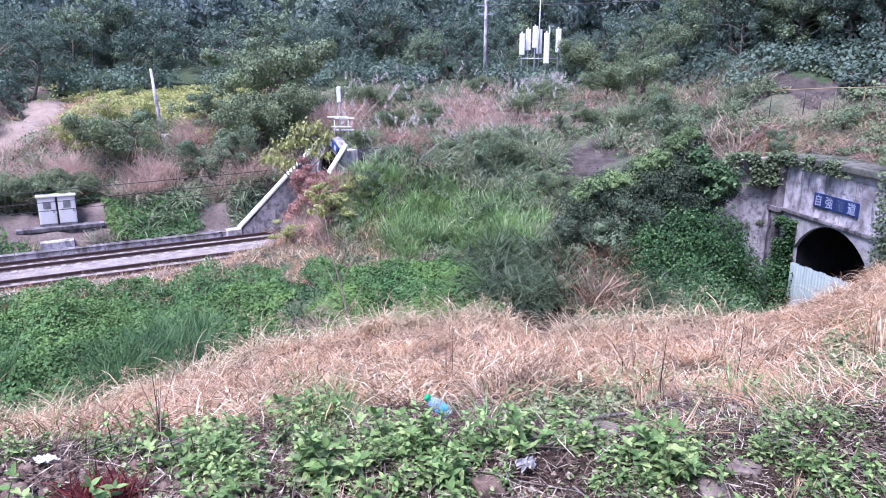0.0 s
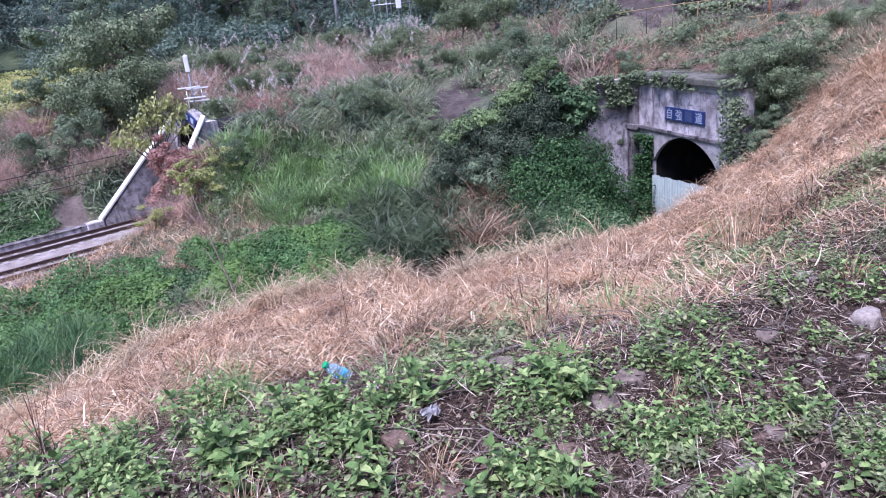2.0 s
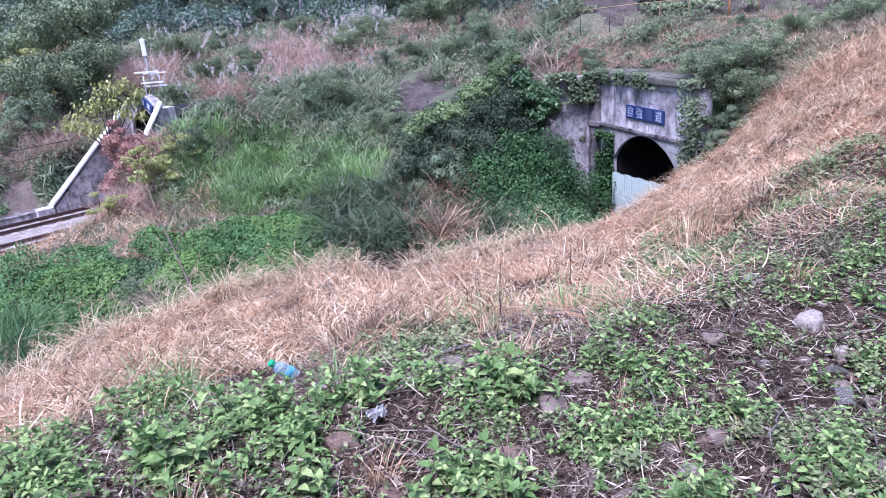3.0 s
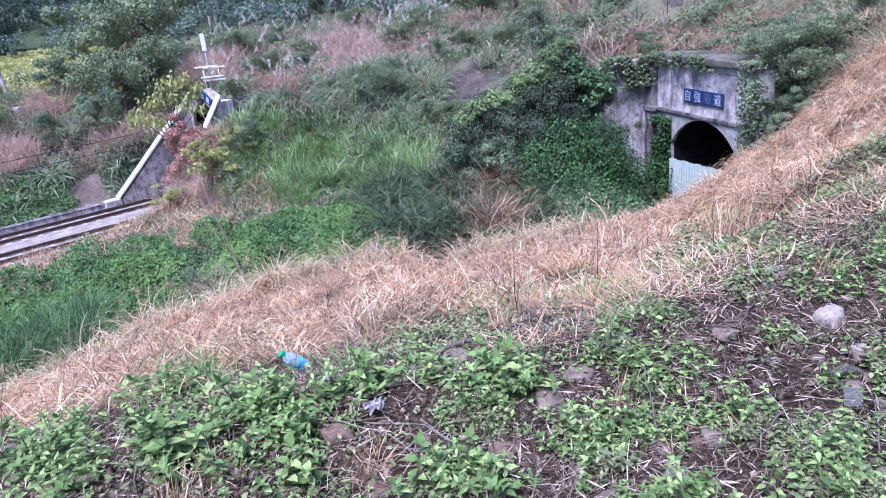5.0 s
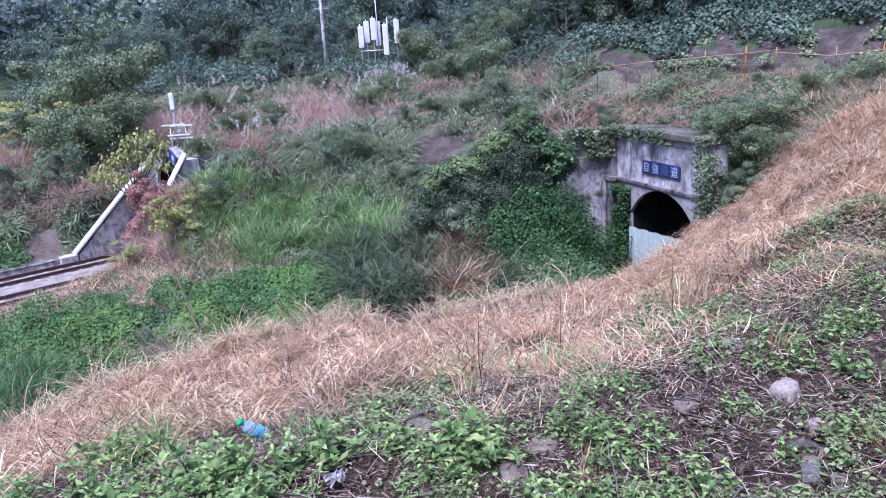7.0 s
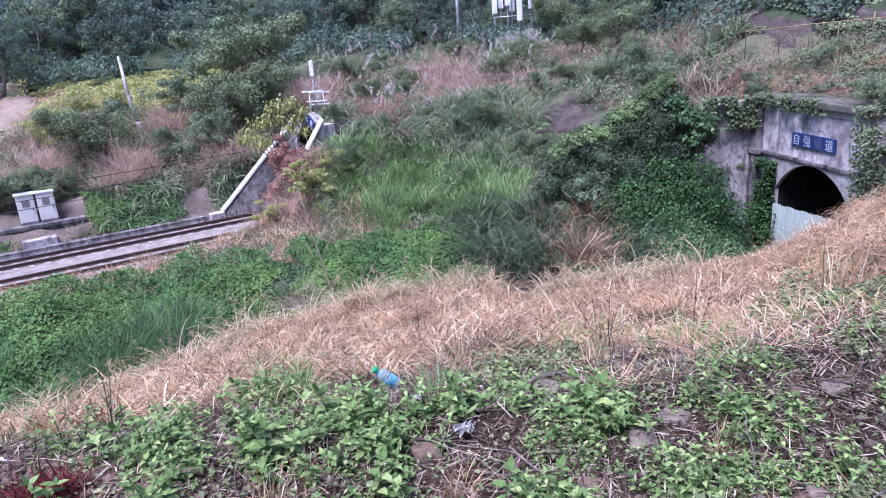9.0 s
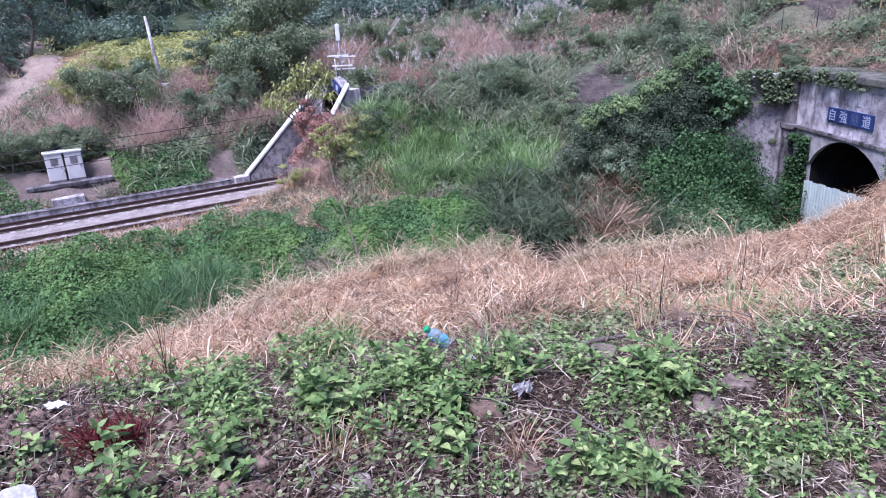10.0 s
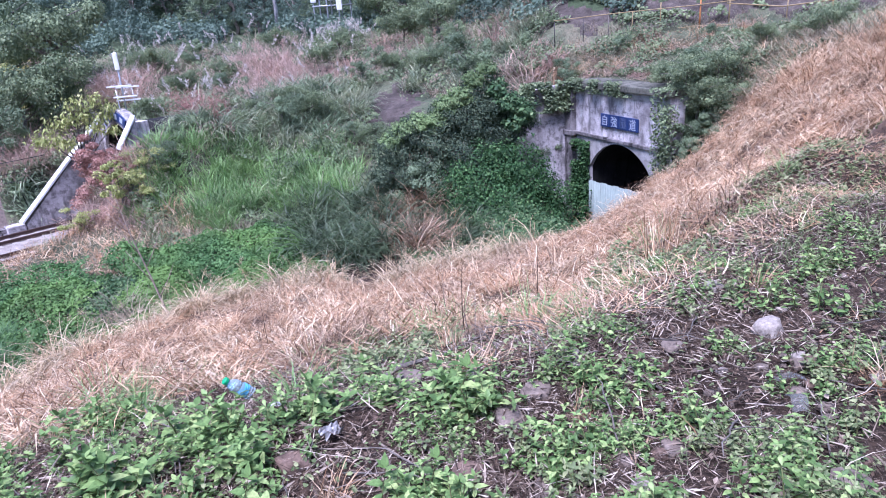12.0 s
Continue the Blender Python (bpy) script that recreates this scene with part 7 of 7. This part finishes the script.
SMALL = [(1.32, 2.37, 0.20), (1.68, 2.92, 0.18), (1.68, 2.47, 0.26), (0.8, 2.26, 0.14), (-2.6, 3.22, 0.18), (0.27, 2.4, 0.10), (0.73, 2.52, 0.09), (1.43, 2.15, 0.26), (1.95, 2.55, 0.18), (1.69, 2.79, 0.14), (2.6, 2.64, 0.14), (3.16, 2.96, 0.34), (2.55, 1.99, 0.28), (3.94, 3.27, 0.40), (1.64, 2.25, 0.18), (1.47, 1.65, 0.18), (1.99, 2.12, 0.12), (1.8, 1.38, 0.18), (1.31, 2.24, 0.18)]
g = np.random.default_rng(15)


def blocked(x, y, k=1.0):
    return any((x - a) ** 2 + (y - b) ** 2 < c * c * k for a, b, c in CLEAR)


spots = []
for clumps_, kinds, each, size in ((BROAD, (0, 1, 2, 4), 110.0, (0.5, 1.2)), (SMALL, (2, 3, 3, 5), 95.0, (0.6, 1.1))):
    for cx, cy, rad in clumps_:
        for i in range(int(3 + each * rad * rad * 0.62)):
            x, y = cx + g.normal(0, rad * 0.62), cy + g.normal(0, rad * 0.5)
            if not blocked(x, y, 0.8):
                spots.append((x, y, int(g.choice(kinds)), g.uniform(*size)))
while len(spots) < 300:
    az = g.uniform(-34, 52)
    r = float(line_at(3, az)[0]) - abs(g.normal(0.15, 0.3)) if g.random() < 0.4 else g.uniform(2.1, 4.4)
    x, y = STAND[0] + r * math.sin(radians(az)), STAND[1] + r * math.cos(radians(az))
    if not blocked(x, y) and noise.fractal((x * 2.2, y * 2.2, 21.0), 1.0, 2.0, 3) > 0.22:
        spots.append((x, y, int(g.choice((1, 2, 3, 5))), g.uniform(0.3, 0.65)))
g.shuffle(spots)
for x, y, k, s_ in spots[:300]:
    weed(x, y, int(k), s_, g.uniform(0, 360))

extra = [[] for _ in weeds]
for x, y, k, s_ in spots[300:]:
    extra[int(k)].append(pose(x, y, gz(x, y), 0, 0, g.uniform(0, 360)) @ Matrix.Scale(s_, 4))
for i in range(5200):
    az, u = (g.uniform(-52, 60) if i % 3 else g.uniform(25, 58)), g.uniform(0, 1)
    r1 = float(line_at(3, az)[0]) + 0.25
    r = 2.0 + (r1 - 2.0) * u
    x, y = STAND[0] + r * math.sin(radians(az)), STAND[1] + r * math.cos(radians(az))
    if noise.fractal((x * 2.6, y * 2.6, 31.0), 1.0, 2.0, 3) < (0.2 if az > 38 else 0.32 if az > 25 else 0.55 if az > -30 else 0.55) or blocked(x, y, 0.6):
        continue
    k = (3, 5, 2, 5)[i % 4]
    extra[k].append(pose(x, y, gz(x, y) - 0.01, g.normal(0, 8), g.normal(0, 8), g.uniform(0, 360)) @ Matrix.Scale(g.uniform(0.35, 0.8), 4))
for k, mats in enumerate(extra):
    if mats:
        stuff("low_weeds", "low scattered green weeds among the litter", "weeds", joined("low_weeds", weeds[k][2], mats[:1300]), L_WEED if k not in (3, 5) else L_WEED_DULL)

# leafy band along the crown of the verge
crest = [[] for _ in weeds]
for i in range(230):
    az = g.uniform(-44, 24)
    r = float(line_at(2, az)[0]) + g.normal(-0.08, 0.17)
    x, y = STAND[0] + r * math.sin(radians(az)), STAND[1] + r * math.cos(radians(az))
    if gradient_noise(x * 1.6, y * 1.6, 4) > (-0.05 if az < 16 else 0.2) and not blocked(x, y, 0.5):
        crest[(0, 1, 4, 2, 1)[i % 5]].append(pose(x, y, gz(x, y) - 0.01, g.normal(0, 8), g.normal(0, 8), g.uniform(0, 360)) @ Matrix.Scale(g.uniform(0.55, 1.0), 4))
for k, mats in enumerate(crest):
    if mats:
        stuff("crest_weeds", "dense green leafy weeds along the crown of the verge", "weeds", joined("crest_weeds", weeds[k][1], mats), L_WEED)

grass_patch("verge_grass", "short green grass at the rim of the verge", 2600, (40, 60, 1, -0.9, 2, 0.6), (0.07, 0.24), (0.004, 0.009), (0.0, 1.0), (0.3, 1.6), L_WEED_DULL, clump=18, spread=0.08, thin=(0.9, 33.0, -0.1))
grass_patch("verge_grass", "short withered grass at the rim of the verge", 5200, (28, 60, 1, -0.9, 3, 0.2), (0.06, 0.22), (0.003, 0.008), (0.2, 1.4), (0.2, 1.6), L_STRAW, clump=18, spread=0.09, thin=(0.9, 37.0, -0.05))
# withered tufts between the weeds
g = np.random.default_rng(18)
n = 90
p = np.concatenate([g.normal(0, 0.05, (n, 2)), np.zeros((n, 1))], 1)
v, q, t = blades(p, g.uniform(0.08, 0.26, n), g.uniform(0.003, 0.008, n), g.uniform(0, TAU, n), g.uniform(0.1, 1.3, n), g.uniform(0.0, 1.2, n))
dry_me = np_mesh("withered_tuft", v, q, t)
dry_me.materials.append(L_STRAW)
for i, (x, y) in enumerate([(-1.51, 2.56), (-0.42, 2.78), (0.33, 2.54), (1.38, 4.09), (2.61, 4.48), (1.6, 2.5), (2.2, 3.6), (3.2, 3.2), (-0.6, 2.6), (2.9, 2.0)]):
    tagged(part("withered_tuft", dry_me, None, at=pose(x, y, gz(x, y), 0, 0, i * 70) @ Matrix.Scale(0.8 + 0.07 * (i % 5), 4)), "withered tan grass tuft on the verge", "grass tuft", "withered tufts")

mixed = []
for i in range(420):
    az = g.uniform(4, 56)
    ra, rb = float(line_at(3, az)[0]), float(line_at(4, az)[0])
    r = ra + (rb - ra) * abs(g.normal(0, 0.16))
    x, y = STAND[0] + r * math.sin(radians(az)), STAND[1] + r * math.cos(radians(az))
    if noise.fractal((x * 0.8, y * 0.8, 41.0), 1.0, 2.0, 3) < 0.0:
        continue
    mixed.append(pose(x, y, gz(x, y) - 0.01, g.normal(0, 8), g.normal(0, 8), g.uniform(0, 360)) @ Matrix.Scale(g.uniform(0.6, 1.3), 4))
stuff("bank_weeds", "dull green weeds mixed into the straw below the verge", "weeds", joined("bank_weeds", weeds[3][2], mixed), L_WEED_DULL)

# litter of dead stalks, small ground leaves, gravel
for n_, a0, a1, i1, f1, size in ((52000, -52, 60, 3, 0.25, (0.03, 0.14)), (34000, 12, 60, 2, 0.6, (0.025, 0.11))):
    p, az_, r_ = scatter(n_, a0, a1, 1, -0.6, i1, f1)
    m = len(p)
    p[:, 2] += rng.uniform(0.0, 0.05, m)
    L = rng.uniform(*size, m)
    v, t = leaves(p, L, np.maximum(L * rng.uniform(0.03, 0.10, m), 0.0025), rng.uniform(0, TAU, m), rng.normal(0.05, 0.25, m), rng.normal(0, 0.6, m))
    stuff("dead_stalks", "scattered bits of dead stalk and twig on the verge", "litter", np_mesh("dead_stalks", v, t), L_TWIG)
p, az_, r_ = scatter(3000, -52, 60, 1, -0.6, 3, 0.1)
m = len(p)
p[:, 2] += rng.uniform(0.01, 0.06, m)
v, q, t = blades(p, rng.uniform(0.12, 0.4, m), rng.uniform(0.003, 0.006, m), rng.uniform(0, TAU, m), rng.uniform(1.2, 1.6, m), rng.uniform(-0.3, 0.3, m), rng.normal(0, 1.6, m))
stuff("dead_stalks", "long pale dead stalks lying on the verge", "litter", np_mesh("dead_stalks", v, q, t), L_TWIG)
p, az_, r_ = scatter(26000, 14, 60, 2, 0.1, 3, 0.45)
p = p[patchy(p, 0.8, 14.4) > -0.2]
m = len(p)
p[:, 2] += rng.uniform(0.01, 0.06, m)
v, q, t = blades(p, rng.uniform(0.08, 0.35, m), rng.uniform(0.004, 0.011, m), rng.uniform(0, TAU, m), rng.uniform(1.1, 1.6, m), rng.uniform(-0.3, 0.3, m), rng.normal(0, 0.9, m))
stuff("straw_litter", "bleached straw strewn where the verge meets the bank", "litter", np_mesh("straw_litter", v, q, t), L_STRAW)
p, az_, r_ = scatter(24000, -52, 60, 1, -0.6, 3, 0.4)
p = p[patchy(p, 0.9, 4.4) > 0.0]
m = len(p)
p[:, 2] += rng.uniform(0.0, 0.09, m)
L = rng.uniform(0.015, 0.045, m)
v, t = leaves(p, L, L * 0.65, rng.uniform(0, TAU, m), rng.normal(0.1, 0.4, m), rng.normal(0, 0.4, m), oval=True)
stuff("ground_leaves", "small green ground-cover leaves on the verge", "ground cover", np_mesh("ground_leaves", v, t), L_WEED_DULL)
p, az_, r_ = scatter(16000, -52, 60, 1, -0.6, 3, 0.3)
p = p[patchy(p, 0.7, 6.6) > -0.1]
p[:, 2] -= 0.004
m = len(p)
octa = np.array([(1, 0, 0), (0, 1, 0), (-1, 0, 0), (0, -1, 0), (0, 0, 0.75), (0, 0, -0.6)])
f8 = np.array([(0, 1, 4), (1, 2, 4), (2, 3, 4), (3, 0, 4), (1, 0, 5), (2, 1, 5), (3, 2, 5), (0, 3, 5)])
sz = np.exp(rng.normal(-4.1, 0.5, m))
v = p[:, None] + octa[None] * (sz[:, None, None] * rng.uniform(0.6, 1.3, (m, 6, 1)))
stuff("gravel", "loose grey gravel on the verge", "gravel", np_mesh("gravel", v.reshape(-1, 3), (np.arange(m)[:, None, None] * 6 + f8[None]).reshape(-1, 3)), M_STONE)


def rock(name, label, x, y, z, size, mat, seed, turn=0.0):
    bm = bmesh.new()
    bmesh.ops.create_icosphere(bm, subdivisions=3 if max(size) > 0.06 else 2, radius=1.0)
    for vtx in bm.verts:
        c = vtx.co.copy()
        d = 1 + 0.28 * noise.noise(c * 1.1 + Vector((seed, 0, 0))) + 0.10 * noise.noise(c * 3.1 + Vector((0, seed, 0)))
        q_ = Vector([max(-0.72, min(0.72, a)) for a in c]) * d
        vtx.co = Vector((q_.x * size[0], q_.y * size[1], q_.z * size[2]))
    ob = part(name, bm_mesh(name, bm, True), mat, at=pose(x, y, z, 0, 0, turn))
    return tagged(ob, label, "stone")


M_SLAB = earth("white marble", [(0.3, (0.488, 0.464, 0.445)), (0.55, (0.61, 0.586, 0.561)), (0.8, (0.708, 0.677, 0.653))], 6.0, 40.0, 0.8, 0.008)
rock("stone", "pale grey angular stone on the verge", 2.86, 2.69, -0.10, (0.10, 0.09, 0.12), M_STONE_PALE, 1.0, 20)
rock("stone", "flat grey stone on the verge", 2.32, 2.81, gz(2.32, 2.81) + 0.03, (0.08, 0.07, 0.03), M_STONE, 2.0, 40)
rock("stone", "brown rounded stone half buried in the verge", 0.19, 2.86, -0.36, (0.10, 0.085, 0.085), M_STONE_BROWN, 3.0, 10)
rock("stone", "grey flat stone beside a broken stick", 0.92, 3.42, gz(0.92, 3.42) + 0.03, (0.16, 0.11, 0.06), M_STONE, 4.0, 70)
bm = bmesh.new()
ring = [bm.verts.new((a, -0.02, b)) for a, b in ((-0.10, -0.09), (0.07, -0.10), (0.105, -0.02), (0.10, 0.07), (0.04, 0.105), (-0.07, 0.10), (-0.095, 0.02))]
back_ring = [bm.verts.new((v_.co.x * 0.94, 0.025, v_.co.z * 0.94)) for v_ in ring]
bm.faces.new(ring), bm.faces.new(back_ring[::-1])
for i in range(7):
    bm.faces.new((ring[i], back_ring[i], back_ring[(i + 1) % 7], ring[(i + 1) % 7]))
bmesh.ops.recalc_face_normals(bm, faces=bm.faces[:])
bmesh.ops.bevel(bm, geom=bm.edges[:], offset=0.006, segments=2, affect="EDGES")
tagged(part("broken_slab", bm, M_SLAB, at=pose(-1.935, 2.2, gz(-1.935, 2.2) + 0.05, -38, 8, 35) @ Matrix.Scale(0.78, 4)), "white broken slab of stone on the gravel", "stone")
g = np.random.default_rng(33)
for i in range(170):
    az, r = (g.uniform(-45, 52) if i < 90 else g.uniform(14, 50)), g.uniform(2.3, 4.6)
    x, y = STAND[0] + r * math.sin(radians(az)), STAND[1] + r * math.cos(radians(az))
    s = math.exp(g.normal(-3.25, 0.35))
    if blocked(x, y, 1.2):
        continue
    rock("stone", ("small grey stone in the verge", "small brown stone in the verge", "small weathered stone in the verge")[i % 3], x, y, gz(x, y) + s * 0.12, (s * 1.2, s, s * 0.7), (M_STONE, M_STONE_BROWN, M_STONE_PALE if i % 2 else M_STONE_BROWN)[i % 3], i + 10.0, g.uniform(0, 360))

# crushed plastic bottle
bottle = thing("plastic_bottle", "crushed clear plastic bottle with a green cap and blue label", "bottle", pose(-0.06, 3.92, gz(-0.06, 3.92) + 0.17, 10, -44, 0) @ Matrix.Diagonal((0.95, 0.95, 0.62, 1)))


def lathe(prof, n=20):
    bm = bmesh.new()
    rs = [[bm.verts.new((r * math.cos(a), r * math.sin(a), z)) for a in np.linspace(0, TAU, n, endpoint=False)] for z, r in prof]
    for a, b in zip(rs, rs[1:]):
        for i in range(n):
            bm.faces.new((a[i], a[(i + 1) % n], b[(i + 1) % n], b[i]))
    bm.faces.new(rs[0][::-1]), bm.faces.new(rs[-1])
    return bm


pet, pnt, pb = material("clear plastic", 0.12)
pb.inputs["Base Color"].default_value = (0.75, 0.88, 0.90, 1)
pb.inputs["Transmission Weight"].default_value = 0.75
M_CAP = painted("green cap plastic", (0.02, 0.30, 0.12), 0.4, 0.1)
M_LABEL = painted("blue printed film", (0.12, 0.40, 0.58), 0.35, 0.9)
def crumple(bm, grow=0.0):
    """Push the wall of the bottle in, as if it had been trodden on."""
    for vtx in bm.verts:
        c = vtx.co.copy()
        dent = 1 - 0.42 * max(0.0, noise.noise(Vector((c.x * 9, c.y * 9, c.z * 16)) + Vector((2, 5, 1)))) - 0.12 * abs(noise.noise(c * 38))
        k = dent if c.z < 0.16 else 1.0
        vtx.co = Vector((c.x * k * (1 + grow), c.y * k * 0.8 * (1 + grow), c.z + 0.02 * noise.noise(c * 14)))
    return bm


wall = [(z, 0.050 - 0.004 * (i % 2)) for i, z in enumerate(np.linspace(-0.09, 0.12, 15))]
bd = crumple(lathe([(-0.10, 0.042)] + wall + [(0.145, 0.043), (0.17, 0.032), (0.20, 0.018), (0.215, 0.016)], 24))
part("body", bd, pet, bottle)
lb = crumple(lathe([(z, 0.050 - 0.004 * (i % 2)) for i, z in enumerate(np.linspace(-0.03, 0.045, 6))], 24), 0.03)
part("label_band", lb, M_LABEL, bottle, "crumpled blue label band")
part("cap", lathe([(0.212, 0.024), (0.216, 0.026), (0.245, 0.026), (0.249, 0.023)]), M_CAP, bottle, "green screw cap")
# broken stick
stick_pts = [(x, y, gz(x, y) + dz) for x, y, dz in ((0.72, 3.70, 0.02), (0.95, 3.80, 0.06), (1.25, 3.86, 0.05), (1.60, 3.95, 0.10))]
stick = join_tubes("broken_stick", [tube_mesh("k", stick_pts, [0.010, 0.018, 0.010, 0.004], 6), tube_mesh("k", [stick_pts[1], (1.0, 3.84, stick_pts[1][2] + 0.06)], [0.008, 0.003], 5)])
tagged(part("broken_stick", stick, M_BARK), "broken brown stick lying on the verge", "stick")
# litter
M_FILM = painted("white plastic film", (0.50, 0.50, 0.50), 0.35, 0.35)
M_FOIL = painted("dull silvery foil", (0.30, 0.29, 0.28), 0.35, 0.9, 0.2)
for name, label, x, y, s in (("plastic_scrap", "crumpled white plastic scrap", -2.28, 3.12, 0.075), ("plastic_scrap", "crumpled silvery wrapper scrap", 0.40, 3.0, 0.06), ("plastic_scrap", "small crumpled white paper scrap", 0.12, 3.75, 0.035)):
    bm = bmesh.new()
    bmesh.ops.create_grid(bm, x_segments=9, y_segments=7, size=1.0)
    for vtx in bm.verts:
        vtx.co.z = (0.9 if s == 0.06 else 0.35) * noise.noise(vtx.co * 2.3 + Vector((x * 9, y, 0))) + 0.2
        vtx.co.y *= 0.6
        vtx.co *= s
    tagged(part(name, bm, M_FOIL if s == 0.06 else M_FILM, at=pose(x, y, gz(x, y) + 0.06, 12, 8, x * 90)), label, "litter")
# red-leaved tuft
p = np.concatenate([rng.normal(0, 0.055, (300, 2)), np.zeros((300, 1))], 1)
v, q, t = blades(p, rng.uniform(0.06, 0.22, 300), rng.uniform(0.007, 0.017, 300), rng.uniform(0, TAU, 300), rng.uniform(0.0, 1.2, 300), rng.uniform(0.2, 1.8, 300))
tuft = np_mesh("red_tuft", v, q, t)
for x, y in ((-1.86, 2.74), (-1.78, 2.68), (-1.72, 2.76)):
    ob = tagged(part("red_tuft", tuft, L_RED, at=pose(x, y, gz(x, y), 0, 0, x * 200)), "dark red withered grass tuft on the verge", "grass tuft", "red tufts")

# fallen leaves
p, az_, r_ = scatter(64000, -52, 60, 1, -0.6, 3, 0.3)
m = len(p)
p[:, 2] += rng.uniform(0.002, 0.03, m)
L = rng.uniform(0.012, 0.045, m)
v, t = leaves(p, L, L * rng.uniform(0.35, 0.8, m), rng.uniform(0, TAU, m), rng.normal(0.0, 0.35, m), rng.normal(0, 0.4, m))
stuff("leaf_litter", "brown dead leaves littering the verge", "leaf litter", np_mesh("leaf_litter", v, t), L_LITTER)
p, az_, r_ = scatter(9000, -52, -20, 1, -0.6, 2, 0.5)
m = len(p)
sz = np.exp(rng.normal(-3.95, 0.42, m))
p[:, 2] += sz * 0.5
v = p[:, None] + octa[None] * (sz[:, None, None] * rng.uniform(0.6, 1.3, (m, 6, 1)))
stuff("gravel", "loose grey-brown gravel and pebbles on the verge", "gravel", np_mesh("gravel", v.reshape(-1, 3), (np.arange(m)[:, None, None] * 6 + f8[None]).reshape(-1, 3)), M_STONE_BROWN)

# fallen twigs: bent, with a side shoot
g = np.random.default_rng(71)
twigs = []
for i in range(6):
    n_ = 6
    yaw = np.cumsum(g.normal(0, 0.35, n_))
    step_ = g.uniform(0.05, 0.09)
    pts = np.concatenate([[[0, 0, 0]], np.cumsum(np.stack([np.cos(yaw) * step_, np.sin(yaw) * step_, g.normal(0.004, 0.012, n_)], -1), axis=0)])
    k = int(g.integers(2, 5))
    shoot = [pts[k], pts[k] + [g.normal(0, 0.04), 0.05, 0.03], pts[k] + [g.normal(0.03, 0.05), 0.11, 0.04]]
    twigs.append(join_tubes("twig", [tube_mesh("t", pts, np.linspace(0.0055, 0.002, n_ + 1), 5), tube_mesh("t", shoot, [0.003, 0.0022, 0.001], 4)]))
    twigs[-1].materials.append(M_TWIG_PALE if i % 3 == 0 else M_BARK)
for i in range(120):
    az, r = g.uniform(-40, 54), g.uniform(2.2, 4.4)
    x, y = STAND[0] + r * math.sin(radians(az)), STAND[1] + r * math.cos(radians(az))
    tagged(part("twig", twigs[i % 6], None, at=pose(x, y, gz(x, y) + 0.03, g.normal(0, 6), g.normal(0, 6), g.uniform(0, 360)) @ Matrix.Scale(g.uniform(0.6, 1.3), 4)),
           "thin bleached twig lying on the verge" if i % 6 % 3 == 0 else "thin brown twig lying on the verge", "twig", "fallen twigs")

# crumpled ribbed clear tray
M_CLEAR, cnt, cb = material("dusty clear film", 0.35)
cb.inputs["Base Color"].default_value = (0.20, 0.20, 0.18, 1)
cb.inputs["Alpha"].default_value = 0.18
n, k = 40, 6
uu, vv = np.meshgrid(np.linspace(0, 1, n), np.linspace(0, 1, k))
tx, ty = 0.26 * uu, 0.11 * vv
tz = 0.05 * np.sin(uu * 3.0) + 0.007 * np.sin(uu * 70) + 0.02 * np.cos(vv * 3)
tv = np.stack([tx, ty, tz], -1).reshape(-1, 3)
i0, j0 = np.meshgrid(np.arange(k - 1), np.arange(n - 1), indexing="ij")
tq = np.stack([i0 * n + j0, i0 * n + j0 + 1, (i0 + 1) * n + j0 + 1, (i0 + 1) * n + j0], -1).reshape(-1, 4)
tray_me = np_mesh("plastic_tray", np.concatenate([tv, tv + [0, 0, 0.0015]]), np.concatenate([tq, tq[:, ::-1] + n * k]))
for x, y, a in ((2.5, 2.22, -20), (2.42, 1.93, 60)):
    tagged(part("plastic_tray", tray_me, M_CLEAR, at=pose(x, y, gz(x, y) + 0.03, 15, 5, a) @ Matrix.Scale(0.6, 4)), "crumpled ribbed clear plastic tray on the verge", "litter", "trays")
